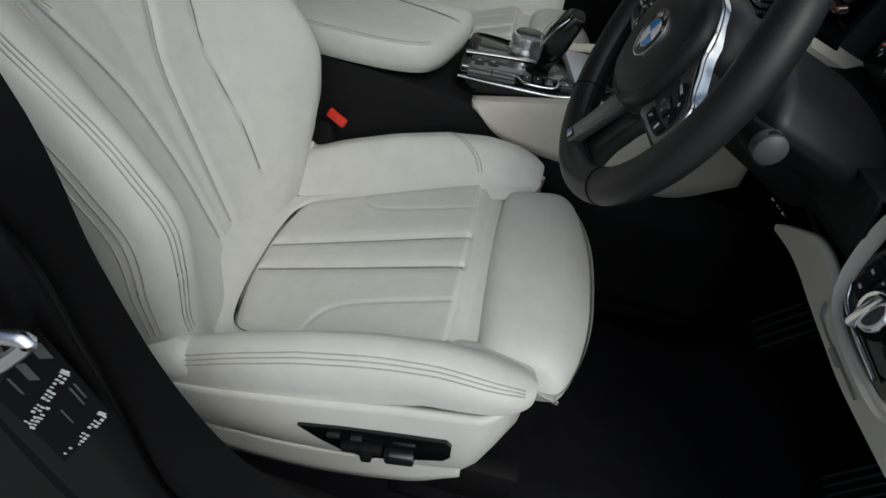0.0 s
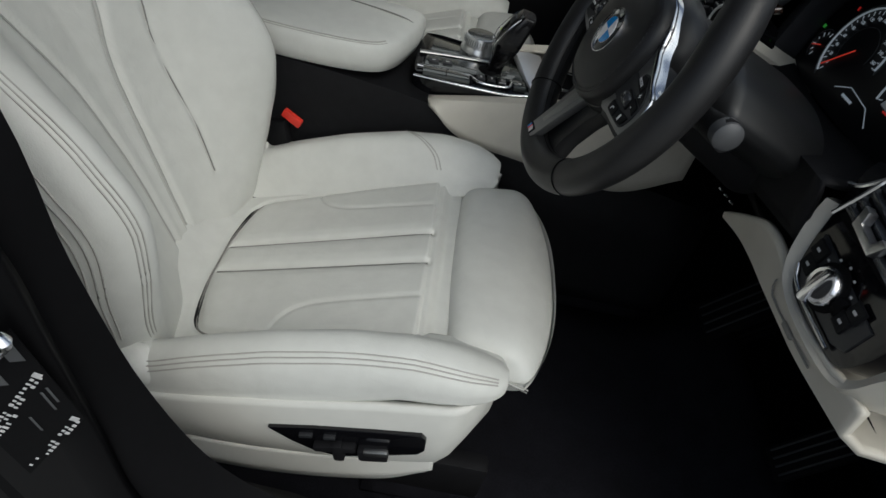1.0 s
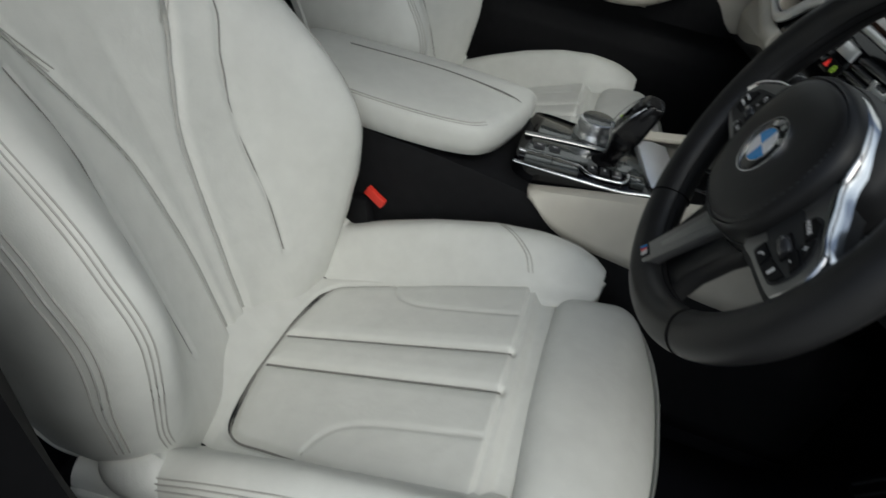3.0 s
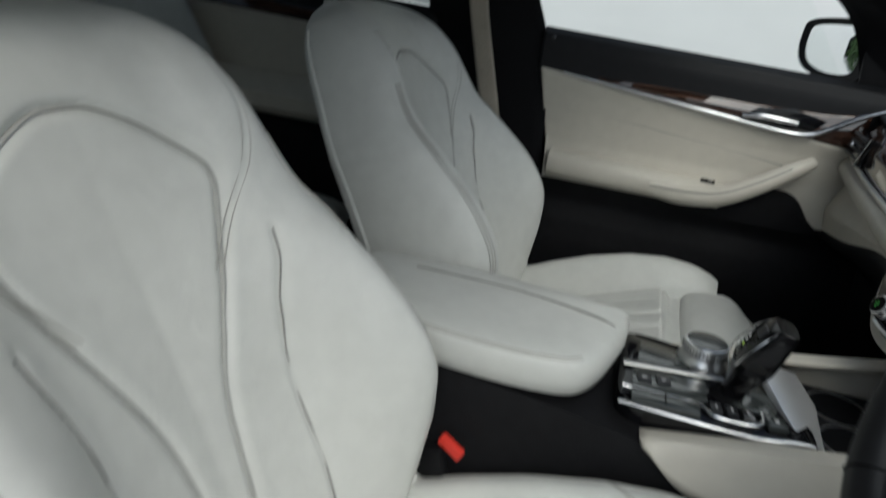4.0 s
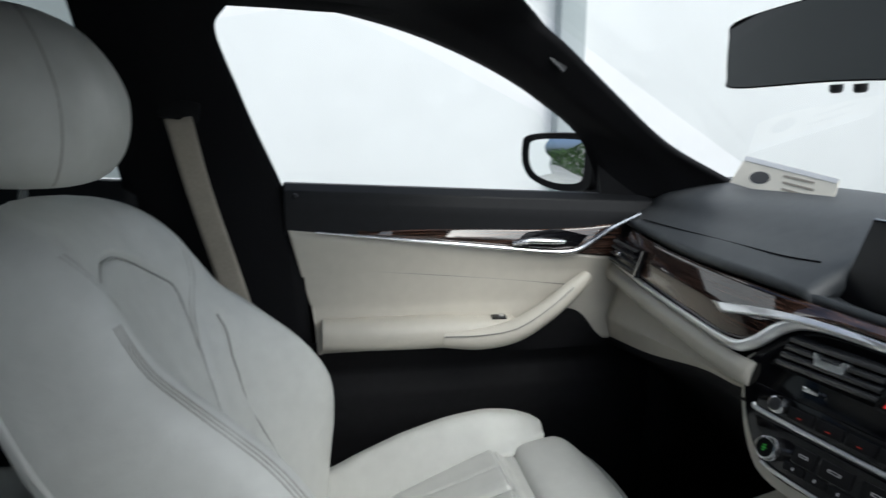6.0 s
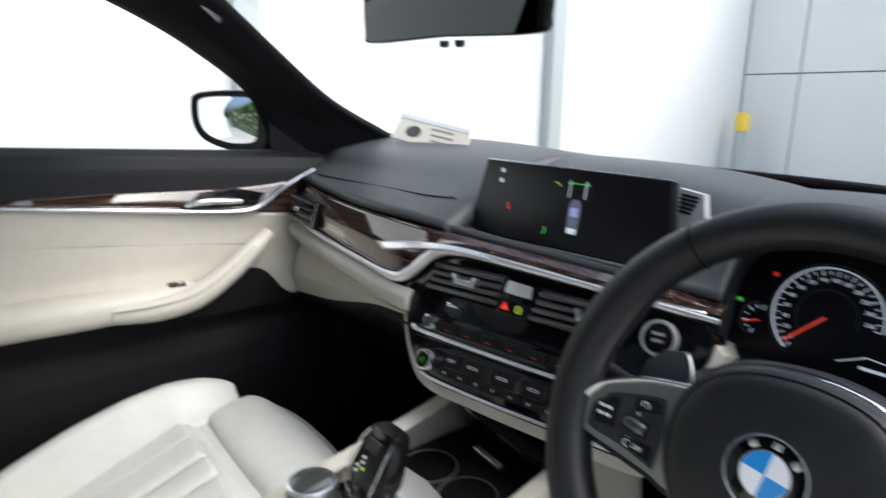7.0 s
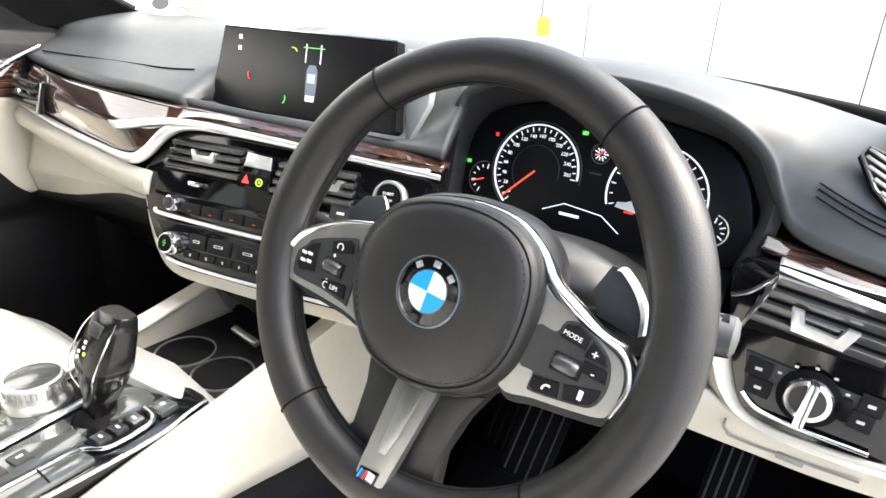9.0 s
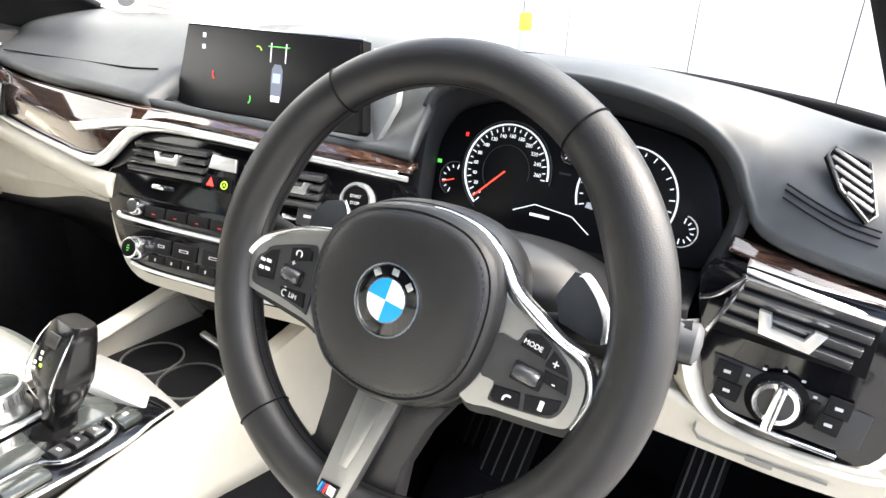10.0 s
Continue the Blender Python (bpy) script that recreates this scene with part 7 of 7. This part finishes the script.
    sw = box("window_switch", (0, 0, 0), (0.030, 0.016, 0.006), GLOSS, d, "black window switch", bevel=0.002, m=pose(0.475, 0.668, 0.8165, 12, 0, 0))
    box("switch_cap", (0, 0, 0), (0.010, 0.010, 0.004), CHROME, sw, bevel=0.001, m=pose(0.480, 0.668, 0.8205, 12, 0, 0))
    lx = [0.03, 0.13, 0.3, 0.45, 0.6, 0.72, 0.85]
    ruled("lower_panel", [[(x, 0.699, 0.765) for x in lx], [(x, 0.712, 0.70) for x in lx], [(x, 0.698, 0.655) for x in lx], [(x, 0.690, 0.60) for x in lx], [(x, 0.690, 0.36) for x in lx]], BLACK, d, "black lower panel", thick=0.012)
    prism("speaker_cover", curve2([(0.48, 0.768), (0.55, 0.800), (0.61, 0.822), (0.655, 0.812), (0.69, 0.770), (0.712, 0.740), (0.60, 0.735), (0.48, 0.738)], 4), 0.004, BLACK, d, "dark speaker cover", m=pose(0, 0.688, 0, 90, 0, 0), bevel=0.001)
    # mirror corner cover
    prism("mirror_cover", [(0.705, 1.042), (0.692, 1.125), (0.73, 1.10), (0.83, 1.042)], 0.01, BLACK, d, "black mirror corner cover", m=pose(0, 0.722, 0, 90, 0, 0), bevel=0.002)
    # outside mirror
    mm = thing("door_mirror", "black outside mirror with clear glass", "mirror", (0.72, 0.95, 1.03))
    mo = curve2([(-0.108, 0.040), (-0.095, 0.062), (-0.03, 0.070), (0.09, 0.068), (0.105, 0.05), (0.104, -0.03), (0.085, -0.062), (0.0, -0.068), (-0.075, -0.047), (-0.105, -0.01)], 4)
    pm = plane_pose((0.690, 0.950, 1.110), (0.436, -0.90, 0), (0, 0, 1)) @ Matrix.Diagonal((1.12, 1.0, 1, 1))
    hs = dome("housing", mo, [(0.55, -0.11), (0.80, -0.09), (0.96, -0.04), (1.0, 0.0), (0.97, 0.006), (0.90, 0.004)], PAINT, mm, "black housing", m=pm)
    dome("mirror_glass", mo, [(0.86, 0.0020), (0.86, 0.0030), (0.70, 0.0046), (0.50, 0.0061), (0.30, 0.0070), (0.12, 0.0075), (0.02, 0.0076)], MIRROR, mm, "mirror glass", m=pm)
    tube("arm", [(0.775, 0.76, 1.045), (0.765, 0.84, 1.045), (0.755, 0.90, 1.058)], [0.022, 0.02, 0.026], PAINT, mm, n=12)


def rear_side():
    d = thing("rear_door", "closed rear door with ivory panel and wood trim", "car door", (-0.7, 0.72, 0.4))
    xs = [-1.25, -1.0, -0.75, -0.45, -0.195]
    zs = lambda x: 1.090 - 0.045 * (x + 0.2) * 1.0
    ruled("sill_pad", [[(x, 0.76, zs(x)) for x in xs], [(x, 0.715, zs(x)) for x in xs], [(x, 0.70, zs(x) - 0.06) for x in xs]], SILL, d, "black window sill", thick=0.01)
    ruled("wood_trim", [[(x, 0.698, zs(x) - 0.055) for x in xs], [(x, 0.690, zs(x) - 0.085) for x in xs]], DOOR_WOOD, d, "dark wood trim", thick=0.008)
    ruled("door_panel", [[(x, 0.692, zs(x) - 0.085) for x in xs], [(x, 0.70, 0.885) for x in xs], [(x, 0.652, 0.852) for x in xs], [(x, 0.630, 0.835) for x in xs], [(x, 0.632, 0.800) for x in xs], [(x, 0.66, 0.778) for x in xs], [(x, 0.70, 0.770) for x in xs]], IVORY_TRIM, d, "ivory leather panel", thick=0.01)
    ruled("lower_panel", [[(x, 0.698, 0.778) for x in xs], [(x, 0.69, 0.36) for x in xs]], BLACK, d, "black lower panel", thick=0.01)
    ruled("window_divider", [[(-0.83, 0.640, 1.37), (-0.775, 0.680, 1.25), (-0.72, 0.745, 1.10)], [(-0.775, 0.640, 1.37), (-0.725, 0.680, 1.25), (-0.665, 0.745, 1.10)]], BLACK, d, "black window divider", thick=0.02)
    rp = ruled("pillar_rear", [[(-1.15, 0.60, 1.42), (-1.22, 0.68, 1.25), (-1.30, 0.74, 1.10), (-1.32, 0.74, 0.5)], [(-1.45, 0.52, 1.42), (-1.50, 0.60, 1.25), (-1.52, 0.68, 1.10), (-1.52, 0.70, 0.5)]], LINER, None, thick=0.02)
    tagged(rp, "black rear pillar trim", "pillar trim", kind="structure")
    for nm, y, s in (("near_side", -0.70, -1),):
        w = ruled("wall_near_rear", [[(-1.5, -0.70, 0.3), (-0.8, -0.72, 0.3), (-0.12, -0.72, 0.3)], [(-1.5, -0.72, 1.08), (-0.8, -0.73, 1.08), (-0.22, -0.73, 1.08)]], BLACK, None, thick=0.02)
        tagged(w, "black inside of the near rear door", "wall", kind="structure")
        g = ruled("window_3", [[(-1.5, -0.72, 1.08), (-0.8, -0.73, 1.08), (-0.24, -0.73, 1.08)], [(-1.3, -0.60, 1.40), (-0.8, -0.60, 1.41), (-0.3, -0.60, 1.40)]], PRIVACY, None)
        tagged(g, "dark privacy glass of the near rear door", "window", kind="structure")
    bw = sheet("window_back", lambda u, v: (-1.15 - 0.40 * u, 0.02 + (v - 0.5) * 1.15, 1.43 - 0.35 * u), 4, 8, PRIVACY, None)
    tagged(bw, "dark privacy glass rear window", "window", kind="structure")


def seat_belt():
    b = thing("seat_belt", "beige seat belt hanging at the middle pillar", "seat belt", (-0.05, 0.66, 0.9))
    ruled("webbing", [[(-0.120, 0.640, 1.200), (-0.095, 0.645, 1.08), (-0.050, 0.650, 0.90), (0.01, 0.655, 0.66)], [(-0.074, 0.632, 1.205), (-0.050, 0.637, 1.08), (-0.003, 0.642, 0.90), (0.055, 0.648, 0.66)]], BELT, b, thick=0.0025)
    box("upper_guide", (0, 0, 0), (0.065, 0.016, 0.035), BLACK, b, "black upper guide", bevel=0.006, m=pose(-0.095, 0.640, 1.215, 0, 10, 0))
    k = thing("belt_buckle", "red release button on a black belt buckle", "belt buckle", (0.17, -0.125, 0.55))
    bm_ = plane_pose((0.182, -0.135, 0.582), (0.62, -0.28, -0.35), (0.3, 0.2, 1))
    box("stalk", (0, 0, 0), (0.045, 0.020, 0.20), BLACK, k, "black stalk", bevel=0.006, m=pose(0.170, -0.122, 0.475, 0, -14, -12))
    box("release_button", (0, 0, 0), (0.036, 0.010, 0.016), RED, k, "red release button", bevel=0.003, m=pose(0.180, -0.128, 0.588, 0, 24, -12))


def rear_view_mirror():
    m = thing("rear_view_mirror", "black frameless interior mirror", "mirror", (0.62, 0.05, 1.28))
    o = curve2([(-0.172, 0.020), (-0.160, 0.040), (-0.05, 0.047), (0.05, 0.047), (0.155, 0.043), (0.168, 0.025), (0.166, -0.020), (0.150, -0.034), (0.0, -0.033), (-0.160, -0.036), (-0.174, -0.022)], 4)
    pm = plane_pose((0.622, 0.050, 1.262), (-0.05, -1, -0.045), (-0.10, -0.06, 1))
    dome("housing", o, [(0.6, -0.035), (0.9, -0.025), (1.0, -0.006), (1.0, 0.0), (0.98, 0.003)], RUBBER, m, "black housing", m=pm)
    # the dark reflection is put into the glass colour
    dome("mirror_glass", o, [(0.95, 0.002), (0.95, 0.0042)], DARK_MIRROR, m, "mirror glass coloured for a dark reflection", m=pm)
    for k in range(2):
        lathe("button", [(0.006, 0), (0.006, 0.006), (0.004, 0.008)], GREY, m, m=pm @ pose(-0.01 + 0.03 * k, -0.036, -0.012, 90, 0, 0), n=12)
    tube("stem", [(0.645, 0.045, 1.30), (0.70, 0.03, 1.325), (0.74, 0.02, 1.325)], [0.014, 0.012, 0.018], RUBBER, m, n=12)


def visor_and_clips():
    v = thing("sun_visor", "black folded sun visor with a pale label", "sun visor", (0.40, 0.36, 1.41))
    box("panel", (0, 0, 0), (0.13, 0.36, 0.018), LINER, v, bevel=0.007, m=pose(0.435, 0.36, 1.412, 0, 12, 0))
    lb = box("label", (0, 0, 0), (0.060, 0.075, 0.001), LABEL, v, "pale warning label", bevel=0, m=pose(0.452, 0.505, 1.3985, 0, 12, 0))
    for k in range(3):
        box("text_bar", (0, 0, 0), (0.004, 0.05, 0.0006), GREY, lb, bevel=0, m=pose(0.437 + 0.013 * k, 0.505, 1.4012 - 0.0028 * k - 0.0035, 0, 12, 0))
    c = box("pillar_badge", (0, 0, 0), (0.036, 0.004, 0.016), GREY, None, bevel=0.004, m=pose(0.548, 0.582, 1.300, -25, 40, 0))
    tagged(c, "small grey oblong emblem on the windscreen pillar", "emblem")


def permit():
    p = thing("paper_permit", "cream card with print standing on the dashboard", "card", (0.94, 0.49, 1.07))
    m = plane_pose((0.935, 0.485, 1.100), (0.02, -1, -0.10), (0.55, 0, 0.83))
    q = prism("card", [(-0.125, 0.030), (0.105, 0.024), (0.128, -0.030), (-0.118, -0.030)], 0.0015, PAPER, p, m=m, bevel=0)
    prism("border", [(-0.125, 0.030), (0.105, 0.024), (0.106, 0.016), (-0.124, 0.020)], 0.0006, WHITE, q, "white border", m=m @ pose(0, 0, 0.0008), bevel=0)
    lathe("print_mark", [(0.018, 0), (0.018, 0.0006), (0.001, 0.0006)], GREY, q, "grey oval print", m=m @ pose(-0.055, -0.006, 0) @ Matrix.Diagonal((1.4, 0.7, 1, 1)), n=20)
    for k in range(3):
        box("text_bar", (0, 0, 0), (0.07, 0.004, 0.0006), INK, q, bevel=0, m=m @ pose(0.030 + 0.008 * k, 0.008 - 0.012 * k, 0.0004))


def pedals():
    for nm, lab, c, w, h, tilt in (("brake_pedal", "black brake pedal with metal-edged ribs", (0.965, -0.290, 0.520), 0.075, 0.125, 35), ("accelerator_pedal", "black accelerator pedal with metal ribs", (1.02, -0.540, 0.530), 0.052, 0.17, 30)):
        t = thing(nm, lab, "pedal", c)
        m = plane_pose(c, (0, -1, -0.06), (math.sin(radians(tilt)), 0, math.cos(radians(tilt))))
        box("plate", (0, 0, 0), (w, h, 0.010), RUBBER, t, bevel=0.004, m=m)
        # metal ribs in dark grey, with the footwell's shade put into the colour
        for k in range(4):
            box("rib", (0, 0, 0), (0.0025, h * 0.9, 0.003), GREY, t, "metal rib darkened to a shaded grey", bevel=0.001, m=m @ pose((k - 1.5) * w / 4.2, 0, 0.006))
        tube("arm", [tuple(m @ Vector((0, h * 0.2, -0.005))), tuple(m @ Vector((0, h * 0.8, -0.06))), tuple(m @ Vector((0, h * 1.6, -0.12)))], 0.011, BLACK, t, n=10)
    f = thing("foot_rest", "black ribbed foot rest beside the pedals", "foot rest", (1.08, -0.17, 0.42))
    fm = plane_pose((1.09, -0.185, 0.42), (0, -1, 0), (0.62, 0, 0.78))
    box("plate", (0, 0, 0), (0.09, 0.26, 0.012), RUBBER, f, bevel=0.004, m=fm)
    for k in range(5):
        box("rib", (0, 0, 0), (0.004, 0.24, 0.004), BLACK, f, bevel=0.001, m=fm @ pose((k - 2) * 0.017, 0, 0.007))
    mat = sheet("floor_mat", lambda u, v: (0.42 + 0.62 * u, -0.60 + 0.46 * v, 0.306 + 0.10 * ease(u, 0.75, 1.0)), 16, 6, CARPET, None, thick=0.006)
    tagged(mat, "black carpet floor mat in the driver's footwell", "floor mat")


far_door()
rear_side()
seat_belt()
rear_view_mirror()
visor_and_clips()
permit()
pedals()
